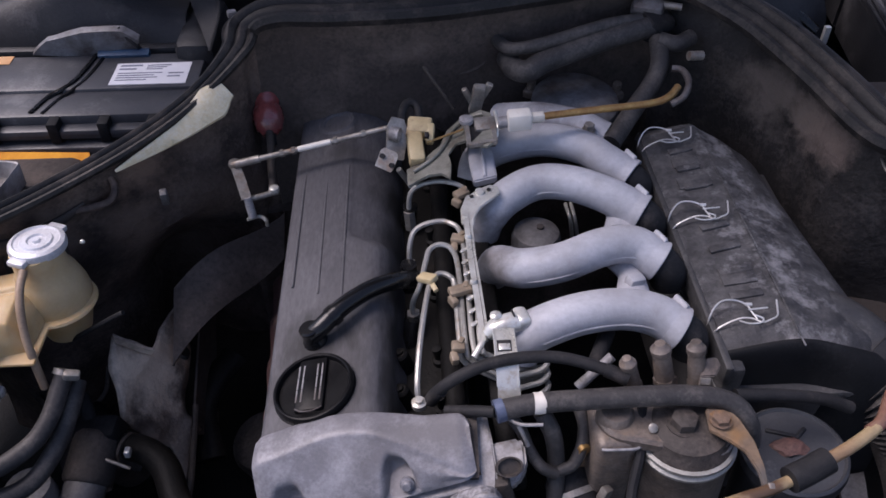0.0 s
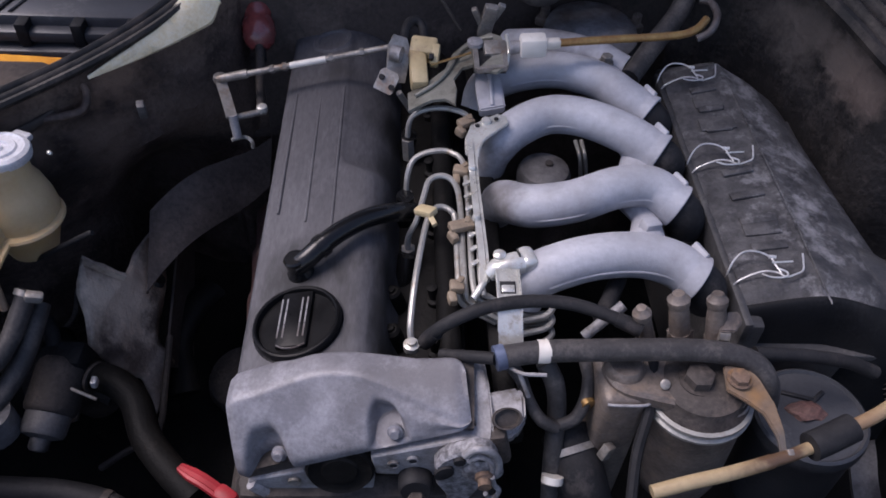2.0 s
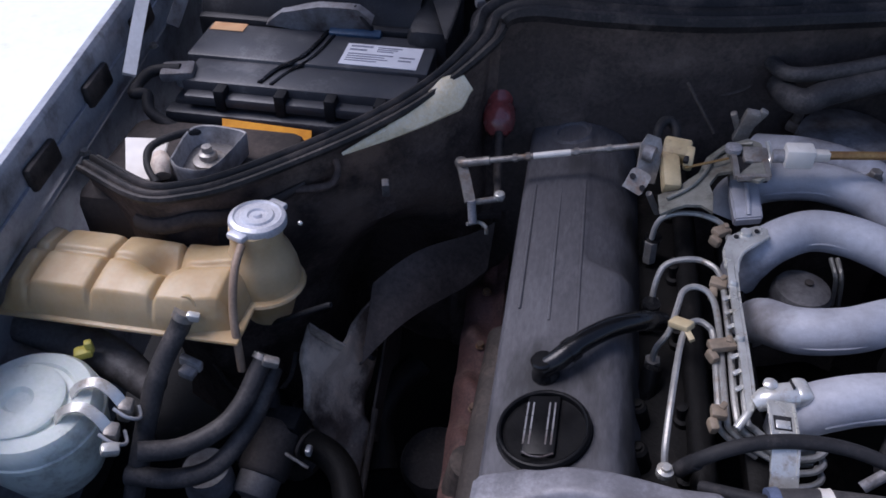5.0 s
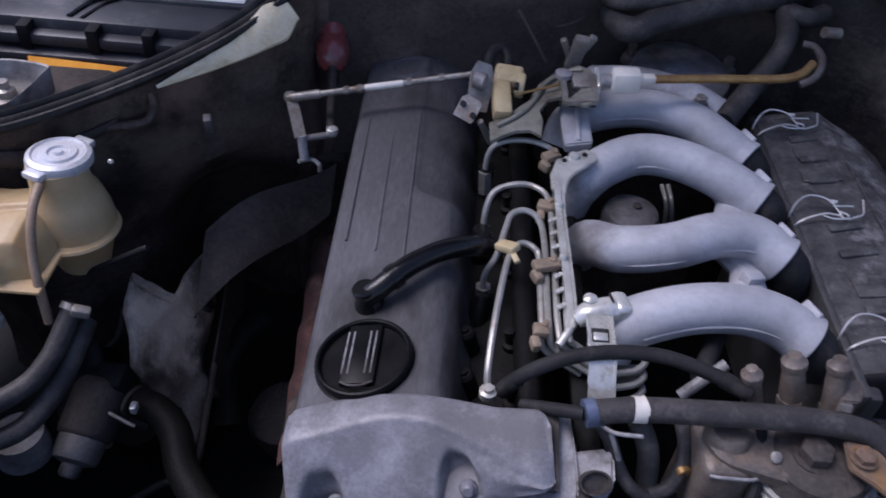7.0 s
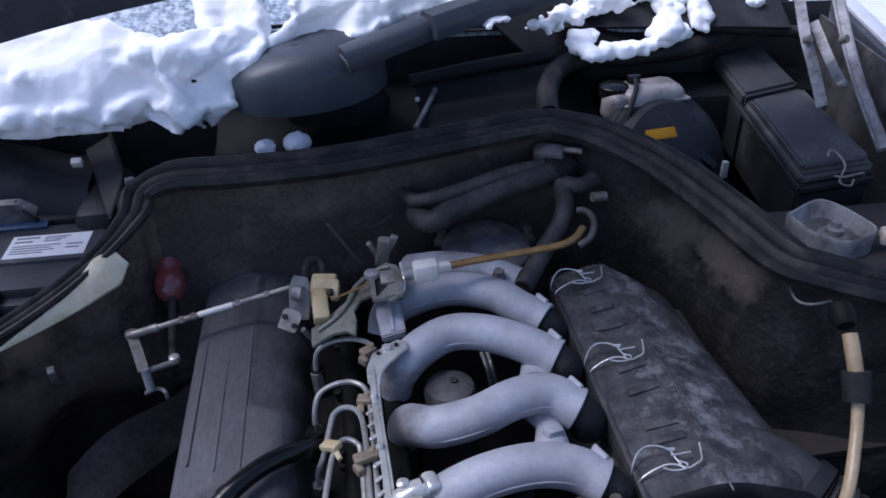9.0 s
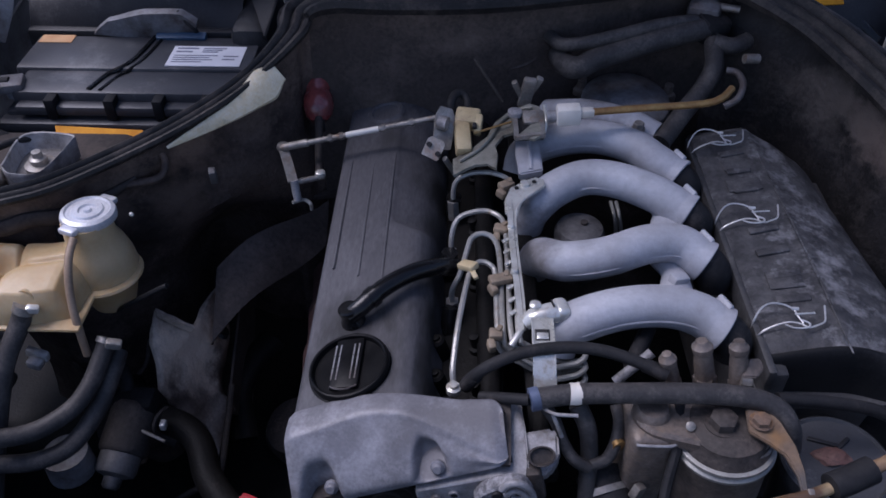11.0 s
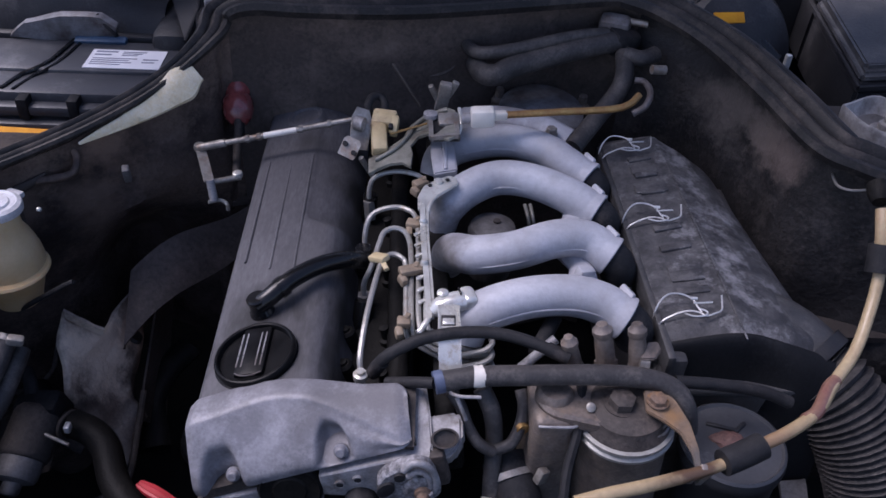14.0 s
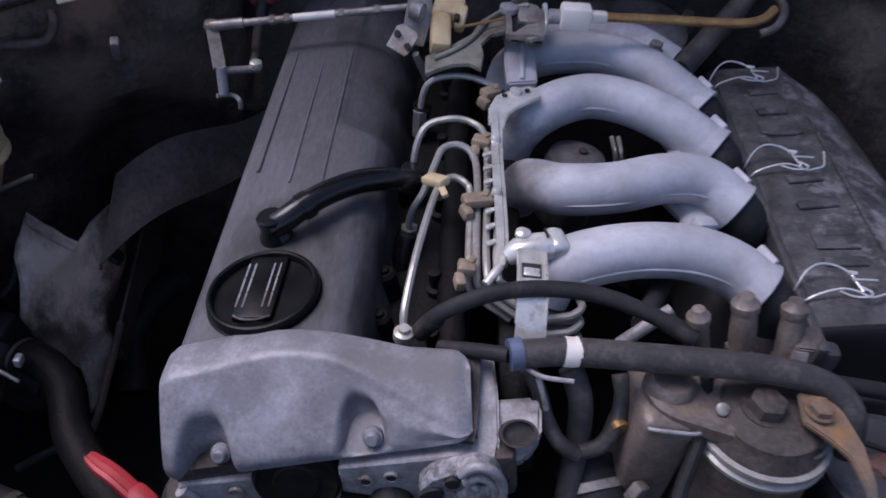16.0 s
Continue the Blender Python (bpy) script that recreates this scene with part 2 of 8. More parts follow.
M = dict(
    # cover: the row of six blotches puts the right flank's shade into the colour
    cover=mat("cast_grey", (0.078, 0.0755, 0.082), (0.054, 0.0525, 0.058), 0.62, 0.05, 7, 260, 0.2, 0.6, 0.2, (1, 0.3, 1), dirt=(0.130, 0.127, 0.136), dirt_scale=15, dirt_at=0.6, soft=0.14, stains_and_shading=(((-0.072, 0.60, 0.84), 0.055, (0.010, 0.010, 0.011), 0.9), ((-0.066, 0.538, 0.84), 0.085, (0.012, 0.012, 0.013), 0.8), ((-0.055, 0.97, 0.845), 0.035, (0.03, 0.029, 0.031), 0.8), ((0.02, 0.56, 0.84), 0.028, (0.025, 0.024, 0.025), 0.8), *(((0.024, 0.52 + 0.09 * k, 0.812), 0.045, (0.011, 0.0105, 0.0105), 0.85) for k in range(6)))),
    # oily iron taken near black: the deep shade of the bay is in its colour
    oilshade=mat("oily_iron_shade_black", (0.006, 0.0058, 0.0056), (0.010, 0.0095, 0.009), 0.55, 0, 20, 200, 0.4, 0.8, 0.3, dirt=(0.024, 0.020, 0.018), dirt_scale=18, dirt_at=0.66, spec=0.12),
    dustywall=mat("dusty_brown_panel", (0.116, 0.086, 0.072), (0.036, 0.027, 0.0245), 0.62, 0, 12, 160, 0.5, 0.55, 0.2, dirt=(0.15, 0.112, 0.090), dirt_scale=10, dirt_at=0.60, spec=0.3, soft=0.10, lumps=14, stains_and_shading=(((-0.33, 0.915, 0.85), 0.06, (0.20, 0.135, 0.10), 0.75), ((-0.36, 0.905, 0.77), 0.05, (0.16, 0.115, 0.09), 0.6), ((-0.45, 0.85, 0.81), 0.05, (0.15, 0.115, 0.095), 0.6), ((-0.27, 0.975, 0.77), 0.06, (0.15, 0.11, 0.088), 0.65), ((-0.34, 1.07, 0.58), 0.07, (0.12, 0.092, 0.078), 0.6), ((-0.42, 0.87, 0.72), 0.06, (0.016, 0.014, 0.014), 0.8))),
    firewall=mat("dusty_firewall_paint", (0.082, 0.066, 0.058), (0.036, 0.030, 0.028), 0.6, 0, 9, 160, 0.45, 0.7, 0.2, dirt=(0.15, 0.118, 0.10), dirt_scale=9, dirt_at=0.60, spec=0.3, soft=0.12, lumps=10),
    capblack=mat("matte_black_plastic", (0.005, 0.005, 0.0055), (0.008, 0.008, 0.0085), 0.30, 0, 30, 240, 0.1, 0.5, 0.1, spec=0.10),
    front=mat("cast_front", (0.20, 0.198, 0.216), (0.125, 0.122, 0.131), 0.5, 0.1, 19, 300, 0.2, 0.6, 0.14, dirt=(0.30, 0.297, 0.315), dirt_scale=22, dirt_at=0.58, soft=0.14, stains_and_shading=(((-0.03, 0.475, 0.84), 0.06, (0.12, 0.115, 0.122), 0.6), ((0.06, 0.47, 0.86), 0.05, (0.13, 0.124, 0.128), 0.6))),
    silver=mat("silver_casting", (0.48, 0.485, 0.515), (0.36, 0.362, 0.388), 0.56, 0.08, 17, 150, 0.22, 0.7, 0.10, dirt=(0.31, 0.303, 0.312), dirt_scale=14, dirt_at=0.6, soft=0.12, stains_and_shading=(((0.152, 0.705, 0.85), 0.055, (0.16, 0.148, 0.145), 0.85), ((0.140, 0.800, 0.84), 0.045, (0.15, 0.14, 0.138), 0.85), ((0.136, 0.922, 0.84), 0.030, (0.16, 0.15, 0.147), 0.8), ((0.27, 1.0, 0.87), 0.06, (0.15, 0.142, 0.142), 0.8))),
    speckled=mat("speckled_casting", (0.27, 0.265, 0.275), (0.09, 0.088, 0.092), 0.55, 0.1, 160, 300, 0.6, 0.5, 0.3, dirt=(0.05, 0.048, 0.048), dirt_scale=90, dirt_at=0.62, soft=0.1),
    leverplate=mat("passivated_plate", (0.27, 0.265, 0.225), (0.17, 0.165, 0.135), 0.45, 0.2, 30, 300, 0.1, 0.7, 0.15, dirt=(0.1, 0.085, 0.065), dirt_scale=30, dirt_at=0.6),
    alloy=mat("raw_alloy", (0.33, 0.322, 0.33), (0.20, 0.193, 0.195), 0.5, 0.1, 40, 300, 0.18, 0.7, 0.25, dirt=(0.1, 0.085, 0.07), dirt_scale=25, dirt_at=0.6),
    zinc=mat("zinc_plate", (0.76, 0.75, 0.70), (0.54, 0.53, 0.475), 0.24, 0.45, 30, 300, 0.05, 0.6, 0.08, dirt=(0.36, 0.28, 0.19), dirt_scale=35, dirt_at=0.64),
    dullzinc=mat("dull_zinc", (0.33, 0.31, 0.28), (0.2, 0.18, 0.16), 0.42, 0.4, 45, 300, 0.15, 0.6, 0.2, dirt=(0.2, 0.12, 0.07), dirt_scale=35, dirt_at=0.62),
    pipe=mat("steel_pipe", (0.40, 0.39, 0.36), (0.28, 0.27, 0.245), 0.34, 0.35, 30, 300, 0.05, 0.6, 0.15, dirt=(0.2, 0.15, 0.1), dirt_scale=40, dirt_at=0.64),
    brass=mat("brass_rod", (0.42, 0.27, 0.1), (0.28, 0.15, 0.06), 0.38, 0.6, 35, 300, 0.1, 0.6, 0.2),
    rust=mat("rusty_steel", (0.2, 0.125, 0.08), (0.12, 0.085, 0.065), 0.7, 0.15, 40, 260, 0.5, 0.7, 0.3, dirt=(0.3, 0.15, 0.05), dirt_scale=30, dirt_at=0.58),
    rustlever=mat("rust_brown_lever", (0.20, 0.135, 0.085), (0.13, 0.10, 0.08), 0.6, 0.15, 40, 260, 0.3, 0.7, 0.2, stains_and_shading=(((0.352, 0.43, 0.876), 0.026, (0.28, 0.15, 0.055), 0.8), ((0.372, 0.388, 0.858), 0.026, (0.10, 0.092, 0.085), 0.85))),
    loomtape=mat("dusty_loom_tape", (0.040, 0.038, 0.038), (0.060, 0.056, 0.055), 0.5, 0, 30, 240, 0.3, 0.7, 0.2, dirt=(0.10, 0.09, 0.082), dirt_scale=30, dirt_at=0.62, spec=0.25, soft=0.12),
    rustred=mat("rusty_shield", (0.15, 0.074, 0.062), (0.085, 0.05, 0.045), 0.8, 0.1, 30, 260, 0.6, 0.7, 0.3, dirt=(0.19, 0.115, 0.092), dirt_scale=28, dirt_at=0.6),
    rubber=mat("rubber_hose", (0.014, 0.014, 0.0155), (0.028, 0.0272, 0.028), 0.6, 0, 25, 240, 0.2, 0.7, 0.2, dirt=(0.06, 0.053, 0.05), dirt_scale=20, dirt_at=0.63, spec=0.2),
    seal=mat("rubber_seal", (0.011, 0.0105, 0.0106), (0.020, 0.019, 0.0188), 0.5, 0, 16, 240, 0.3, 0.7, 0.3, dirt=(0.07, 0.058, 0.051), dirt_scale=17, dirt_at=0.60, spec=0.26, soft=0.12),
    gloss=mat("gloss_plastic", (0.005, 0.005, 0.0055), (0.008, 0.008, 0.0085), 0.24, 0, 30, 240, 0.05, 0.5, 0.1, coat=0.08, dirt=(0.016, 0.0155, 0.0155), dirt_scale=25, dirt_at=0.7, spec=0.35),
    plastic=mat("black_plastic", (0.014, 0.014, 0.016), (0.028, 0.028, 0.03), 0.5, 0, 18, 260, 0.2, 0.7, 0.2, dirt=(0.06, 0.058, 0.06), dirt_scale=10, dirt_at=0.63, spec=0.35),
    airbox=mat("dusty_plastic", (0.036, 0.035, 0.037), (0.082, 0.080, 0.081), 0.6, 0, 42, 200, 0.5, 0.5, 0.3, dirt=(0.27, 0.267, 0.274), dirt_scale=30, dirt_at=0.625, band=(0.015, 0.07, 0.07), soft=0.12),
    airbase=mat("dark_dusty_plastic", (0.035, 0.035, 0.037), (0.065, 0.063, 0.063), 0.5, 0, 14, 260, 0.3, 0.6, 0.25, dirt=(0.13, 0.125, 0.12), dirt_scale=13, dirt_at=0.62),
    battery=mat("battery_plastic", (0.04, 0.042, 0.048), (0.06, 0.061, 0.066), 0.42, 0, 10, 300, 0.15, 0.6, 0.15, dirt=(0.14, 0.14, 0.143), dirt_scale=9, dirt_at=0.59),
    wall=mat("dirty_body_panel", (0.050, 0.042, 0.038), (0.025, 0.0215, 0.0205), 0.66, 0, 6, 160, 0.3, 0.8, 0.14, dirt=(0.125, 0.098, 0.084), dirt_scale=6, dirt_at=0.62, spec=0.25, soft=0.16),
    stainedwall=mat("rust_stained_panel", (0.026, 0.0235, 0.023), (0.012, 0.011, 0.011), 0.62, 0, 11, 160, 0.5, 0.7, 0.2, dirt=(0.062, 0.053, 0.048), dirt_scale=10, dirt_at=0.62, spec=0.28, soft=0.12, lumps=14, stains_and_shading=(((0.609, 0.925, 0.905), 0.055, (0.17, 0.135, 0.115), 0.8), ((0.585, 0.985, 0.905), 0.075, (0.105, 0.090, 0.080), 0.75), ((0.630, 0.875, 0.90), 0.05, (0.15, 0.115, 0.098), 0.7))),
    paint=mat("body_paint", (0.03, 0.034, 0.042), (0.045, 0.05, 0.06), 0.4, 0.1, 8, 200, 0.05, 0.6, 0.15, coat=0.2, dirt=(0.16, 0.15, 0.145), dirt_scale=9, dirt_at=0.62),
    wingpaint=mat("blue_grey_wing_paint", (0.35, 0.37, 0.41), (0.24, 0.257, 0.287), 0.4, 0.1, 8, 200, 0.05, 0.7, 0.15, coat=0.2, dirt=(0.06, 0.056, 0.056), dirt_scale=13, dirt_at=0.6, soft=0.12),
    whitepaint=mat("white_paint", (0.7, 0.71, 0.72), (0.55, 0.55, 0.55), 0.35, 0, 8, 200, 0.05, 0.5, 0.1, coat=0.3),
    greypanel=mat("grey_panel", (0.25, 0.25, 0.26), (0.13, 0.125, 0.125), 0.5, 0.2, 9, 200, 0.25, 0.7, 0.25, dirt=(0.07, 0.055, 0.05), dirt_scale=10, dirt_at=0.52),
    darkmetal=mat("grimy_iron", (0.036, 0.031, 0.028), (0.066, 0.056, 0.05), 0.66, 0.05, 14, 200, 0.5, 0.8, 0.3, dirt=(0.12, 0.095, 0.08), dirt_scale=12, dirt_at=0.6, spec=0.3),
    filterhead=mat("oily_casting", (0.20, 0.165, 0.14), (0.095, 0.078, 0.067), 0.42, 0.2, 26, 260, 0.35, 0.7, 0.25, dirt=(0.2, 0.15, 0.11), dirt_scale=20, dirt_at=0.62),
    tank=mat("yellowed_plastic", (0.55, 0.42, 0.25), (0.43, 0.295, 0.14), 0.42, 0, 9, 200, 0.06, 0.8, 0.05, sub=0.35, dirt=(0.44, 0.27, 0.11), dirt_scale=9, dirt_at=0.64, soft=0.16),
    palegreen=mat("milky_plastic", (0.74, 0.79, 0.72), (0.62, 0.67, 0.6), 0.45, 0, 12, 200, 0.12, 0.7, 0.15, sub=0.2, dirt=(0.3, 0.3, 0.26), dirt_scale=12, dirt_at=0.62),
    dirtymilk=mat("dirty_milky_plastic", (0.40, 0.365, 0.335), (0.20, 0.175, 0.16), 0.45, 0, 14, 200, 0.2, 0.8, 0.2, dirt=(0.09, 0.08, 0.075), dirt_scale=16, dirt_at=0.58, soft=0.12),
    greyrail=mat("dirty_rail_paint", (0.15, 0.143, 0.14), (0.08, 0.074, 0.071), 0.55, 0.1, 9, 200, 0.3, 0.8, 0.3, dirt=(0.02, 0.017, 0.016), dirt_scale=11, dirt_at=0.56),
    traymetal=mat("dusty_tray_metal", (0.40, 0.385, 0.375), (0.24, 0.228, 0.22), 0.55, 0.1, 26, 240, 0.25, 0.8, 0.2, dirt=(0.09, 0.08, 0.075), dirt_scale=28, dirt_at=0.6, soft=0.12),
    palepanel=mat("pale_grey_panel", (0.74, 0.63, 0.51), (0.52, 0.42, 0.33), 0.6, 0.0, 16, 200, 0.4, 0.8, 0.2, dirt=(0.14, 0.11, 0.092), dirt_scale=11, dirt_at=0.64, lumps=8),
    # soiled paint; its pale blotches put the light on the bulging middle into colour
    memberpaint=mat("soiled_lit_member_paint", (0.30, 0.25, 0.21), (0.13, 0.105, 0.09), 0.6, 0, 18, 200, 0.4, 0.8, 0.25, dirt=(0.045, 0.036, 0.031), dirt_scale=16, dirt_at=0.60, lumps=10, soft=0.12, stains_and_shading=(((-0.362, 0.775, 0.59), 0.085, (0.76, 0.63, 0.49), 0.95), ((-0.345, 0.82, 0.58), 0.06, (0.70, 0.57, 0.44), 0.9), ((-0.335, 0.93, 0.58), 0.03, (0.40, 0.34, 0.29), 0.8))),
    cream=mat("cream_foam", (0.88, 0.77, 0.56), (0.72, 0.60, 0.38), 0.75, 0, 22, 220, 0.5, 0.7, 0.25, dirt=(0.33, 0.26, 0.13), dirt_scale=26, dirt_at=0.66, soft=0.12),
    white=mat("white_plastic", (0.76, 0.72, 0.645), (0.62, 0.58, 0.51), 0.4, 0, 25, 200, 0.1, 0.6, 0.1, dirt=(0.45, 0.4, 0.33), dirt_scale=35, dirt_at=0.68),
    paper=mat("label_paper", (0.72, 0.72, 0.74), (0.65, 0.65, 0.68), 0.5, 0, 25, 200, 0.02, 0.5, 0.05),
    ink=mat("print_ink", (0.20, 0.21, 0.27), None, 0.5, 0, 25, 200, 0, 0.5, 0.05),
    orange=mat("orange_label", (0.62, 0.36, 0.17), (0.55, 0.28, 0.12), 0.5, 0, 25, 200, 0.02, 0.5, 0.1),
    yellow=mat("yellow_label", (0.72, 0.32, 0.02), (0.58, 0.23, 0.015), 0.55, 0, 15, 200, 0.02, 0.5, 0.1, spec=0.15),
    yellowtag=mat("yellow_tag", (0.7, 0.6, 0.12), (0.6, 0.5, 0.1), 0.45, 0, 15, 200, 0.02, 0.5, 0.1),
    red=mat("red_plastic", (0.33, 0.022, 0.026), (0.22, 0.016, 0.018), 0.45, 0, 25, 200, 0.05, 0.6, 0.15, spec=0.3),
    dustred=mat("dusty_red_rubber", (0.28, 0.065, 0.06), (0.16, 0.04, 0.04), 0.26, 0, 40, 200, 0.1, 0.7, 0.2, coat=0.6, dirt=(0.2, 0.1, 0.09), dirt_scale=40, dirt_at=0.62),
    tan=mat("tan_plastic", (0.55, 0.45, 0.26), (0.42, 0.32, 0.17), 0.5, 0, 25, 200, 0.1, 0.6, 0.15, dirt=(0.22, 0.16, 0.1), dirt_scale=30, dirt_at=0.64),
    browntan=mat("brown_plastic", (0.29, 0.225, 0.155), (0.19, 0.145, 0.10), 0.55, 0, 30, 200, 0.15, 0.6, 0.2),
    stainhose=mat("red_stained_hose", (0.17, 0.065, 0.055), (0.21, 0.12, 0.078), 0.38, 0, 30, 200, 0.05, 0.7, 0.12, coat=0.15),
    fuelhose=mat("amber_hose", (0.40, 0.305, 0.175), (0.30, 0.215, 0.115), 0.4, 0, 9, 200, 0.05, 0.7, 0.12, coat=0.15, dirt=(0.22, 0.12, 0.07), dirt_scale=12, dirt_at=0.64, soft=0.14, stains_and_shading=(((0.358, 0.378, 0.852), 0.045, (0.075, 0.036, 0.02), 0.9), ((0.44, 0.407, 0.862), 0.03, (0.2, 0.11, 0.06), 0.7))),
    brownhose=mat("brown_hose", (0.33, 0.235, 0.16), (0.22, 0.15, 0.10), 0.5, 0, 20, 200, 0.1, 0.7, 0.2),
    bluering=mat("blue_end", (0.10, 0.125, 0.195), (0.06, 0.075, 0.12), 0.5, 0, 30, 200, 0.1, 0.6, 0.15),
    bluebox=mat("blue_plastic", (0.035, 0.09, 0.16), (0.028, 0.06, 0.11), 0.5, 0, 30, 200, 0.1, 0.6, 0.15),
    braid=mat("steel_wire", (0.72, 0.71, 0.69), (0.56, 0.55, 0.54), 0.32, 0.5, 30, 300, 0, 0.5, 0.1),
    cap=mat("pressed_tin", (0.66, 0.67, 0.7), (0.5, 0.5, 0.52), 0.4, 0.25, 28, 300, 0.15, 0.6, 0.2),
    snow=mat("snow", (0.985, 0.985, 0.985), (0.97, 0.972, 0.98), 0.8, 0, 14, 160, 0.4, 0.6, 0.06),
    ice=mat("iced_glass", (0.32, 0.42, 0.52), (0.1, 0.14, 0.19), 0.35, 0, 60, 260, 0.5, 0.9, 0.35, dirt=(0.7, 0.78, 0.86), dirt_scale=70, dirt_at=0.52),
    # black plastic lightened to slate blue, the sky's reflection held in the base colour
    wiper=mat("sky_tinted_wiper_plastic", (0.046, 0.055, 0.068), (0.060, 0.069, 0.082), 0.42, 0, 10, 260, 0.15, 0.6, 0.15, coat=0.06, dirt=(0.045, 0.05, 0.056), dirt_scale=12, dirt_at=0.64, spec=0.35),
    # bluish near-black: shade of the trough and air box front put into the plastic
    cowl=mat("cowl_plastic_shade_dark", (0.007, 0.0075, 0.0088), (0.012, 0.0125, 0.014), 0.7, 0, 18, 260, 0.2, 0.7, 0.2, dirt=(0.022, 0.0225, 0.024), dirt_scale=14, dirt_at=0.62, spec=0.2),
    ground=mat("snowy_ground", (0.86, 0.87, 0.9), (0.74, 0.76, 0.79), 0.75, 0, 0.9, 25, 0.5, 0.8, 0.2, dirt=(0.4, 0.38, 0.37), dirt_scale=0.35, dirt_at=0.64),
)


# ---- builders ----
origin = {}


def thing(name, at, label, category, group="", kind=""):
    ob = new(name)
    ob.empty_display_size = 0.02
    ob.location = at
    origin[ob] = Vector(at)
    return tagged(ob, label, category, group, kind)


def part(name, bm, material, parent, label="", smooth=40):
    me = bpy.data.meshes.new(name)
    ob = new(name, me)
    o = origin[parent]
    origin[ob] = o
    bmesh.ops.translate(bm, vec=-o, verts=bm.verts)
    bmesh.ops.recalc_face_normals(bm, faces=bm.faces)
    if smooth:
        for f in bm.faces:
            f.smooth = True
        for e in bm.edges:
            if len(e.link_faces) == 2 and e.calc_face_angle(0) > radians(smooth):
                e.smooth = False
    bm.to_mesh(me)
    bm.free()
    me.materials.append(M[material])
    ob.parent = parent
    return tagged(ob, label) if label else ob


def solo(name, bm, material, label, category, group="", kind="", smooth=40):
    """One plain mesh as a thing, with its origin at the middle of its base."""
    xs = [v.co for v in bm.verts]
    lo = [min(v[i] for v in xs) for i in range(3)]
    hi = [max(v[i] for v in xs) for i in range(3)]
    at = Vector(((lo[0] + hi[0]) / 2, (lo[1] + hi[1]) / 2, lo[2]))
    tmp = new("tmp")
    origin[tmp] = at
    ob = part(name, bm, material, tmp, "", smooth)
    ob.parent = None
    bpy.data.objects.remove(tmp)
    ob.location = at
    return tagged(ob, label, category, group, kind)


def merge(*bms):
    out = bms[0]
    for b in bms[1:]:
        me = bpy.data.meshes.new("x")
        b.to_mesh(me)
        b.free()
        out.from_mesh(me)
        bpy.data.meshes.remove(me)
    return out


def moved(bm, m):
    bmesh.ops.transform(bm, matrix=m, verts=bm.verts)
    return bm


def smooth_path(pts, n=6):
    """Catmull-Rom through the points, n steps a span."""
    p = [Vector(q[:3]) for q in pts]
    p = [p[0] * 2 - p[1], *p, p[-1] * 2 - p[-2]]
    out = []
    for i in range(1, len(p) - 2):
        a, b, c, d = p[i - 1], p[i], p[i + 1], p[i + 2]
        for k in range(n):
            t = k / n
            out.append(0.5 * ((2 * b) + (c - a) * t + (2 * a - 5 * b + 4 * c - d) * t * t + (3 * b - a - 3 * c + d) * t ** 3))
    out.append(p[-2])
    return out


def sweep(path, ring, scales=None, caps=True, up=None):
    """Sweeps a closed 2D ring (right, up) along a path with a steady frame."""
    bm = bmesh.new()
    rings, ref = [], Vector(up) if up else None
    for i, c in enumerate(path):
        d = (path[min(i + 1, len(path) - 1)] - path[max(i - 1, 0)]).normalized()
        if ref is None:
            ref = Vector((0, 0, 1)) if abs(d.z) < 0.9 else Vector((0, 1, 0))
        s = d.cross(Vector(up) if up else ref).normalized()
        u = s.cross(d).normalized()
        ref = u
        k = scales[i] if scales else 1.0
        rings.append([bm.verts.new(c + s * (x * k) + u * (y * k)) for x, y in ring])
    n = len(ring)
    for a, b in zip(rings, rings[1:]):
        for j in range(n):
            bm.faces.new((a[j], a[(j + 1) % n], b[(j + 1) % n], b[j]))
    if caps:
        bm.faces.new(rings[0][::-1])
        bm.faces.new(rings[-1])
    return bm


def circle(r, n=12, squash=1.0):
    return [(r * math.cos(2 * math.pi * k / n), r * squash * math.sin(2 * math.pi * k / n)) for k in range(n)]


def tube(pts, r, n=12, steps=6, radii=None, squash=1.0, caps=True):
    path = smooth_path(pts, steps)
    sc = None
    if radii:
        q = len(path) - 1
        sc = []
        for i in range(len(path)):
            f = i / q * (len(radii) - 1)
            j = min(int(f), len(radii) - 2)
            sc.append(radii[j] + (radii[j + 1] - radii[j]) * (f - j))
    return sweep(path, circle(r, n, squash), sc, caps)


def ribbed(pts, r, step=0.008, depth=0.16, n=20):
    """A corrugated hose."""
    path = smooth_path(pts, 40)
    dist, out, sc, s = 0.0, [path[0]], [1.0], 0
    for a, b in zip(path, path[1:]):
        dist += (b - a).length
        if dist - s * step / 2 >= step / 2:
            s += 1
            out.append(b)
            sc.append(1.0 - depth * (s % 2))
    return sweep(out, circle(r, n), sc)


def box(x0, x1, y0, y1, z0, z1, bevel=0.003, segs=2):
    bm = bmesh.new()
    bmesh.ops.create_cube(bm, size=1, matrix=Matrix.Translation(((x0 + x1) / 2, (y0 + y1) / 2, (z0 + z1) / 2)) @ Matrix.Diagonal((abs(x1 - x0), abs(y1 - y0), abs(z1 - z0), 1)))
    if bevel:
        bmesh.ops.bevel(bm, geom=bm.edges[:], offset=bevel, segments=segs, affect="EDGES", profile=0.5)
    return bm


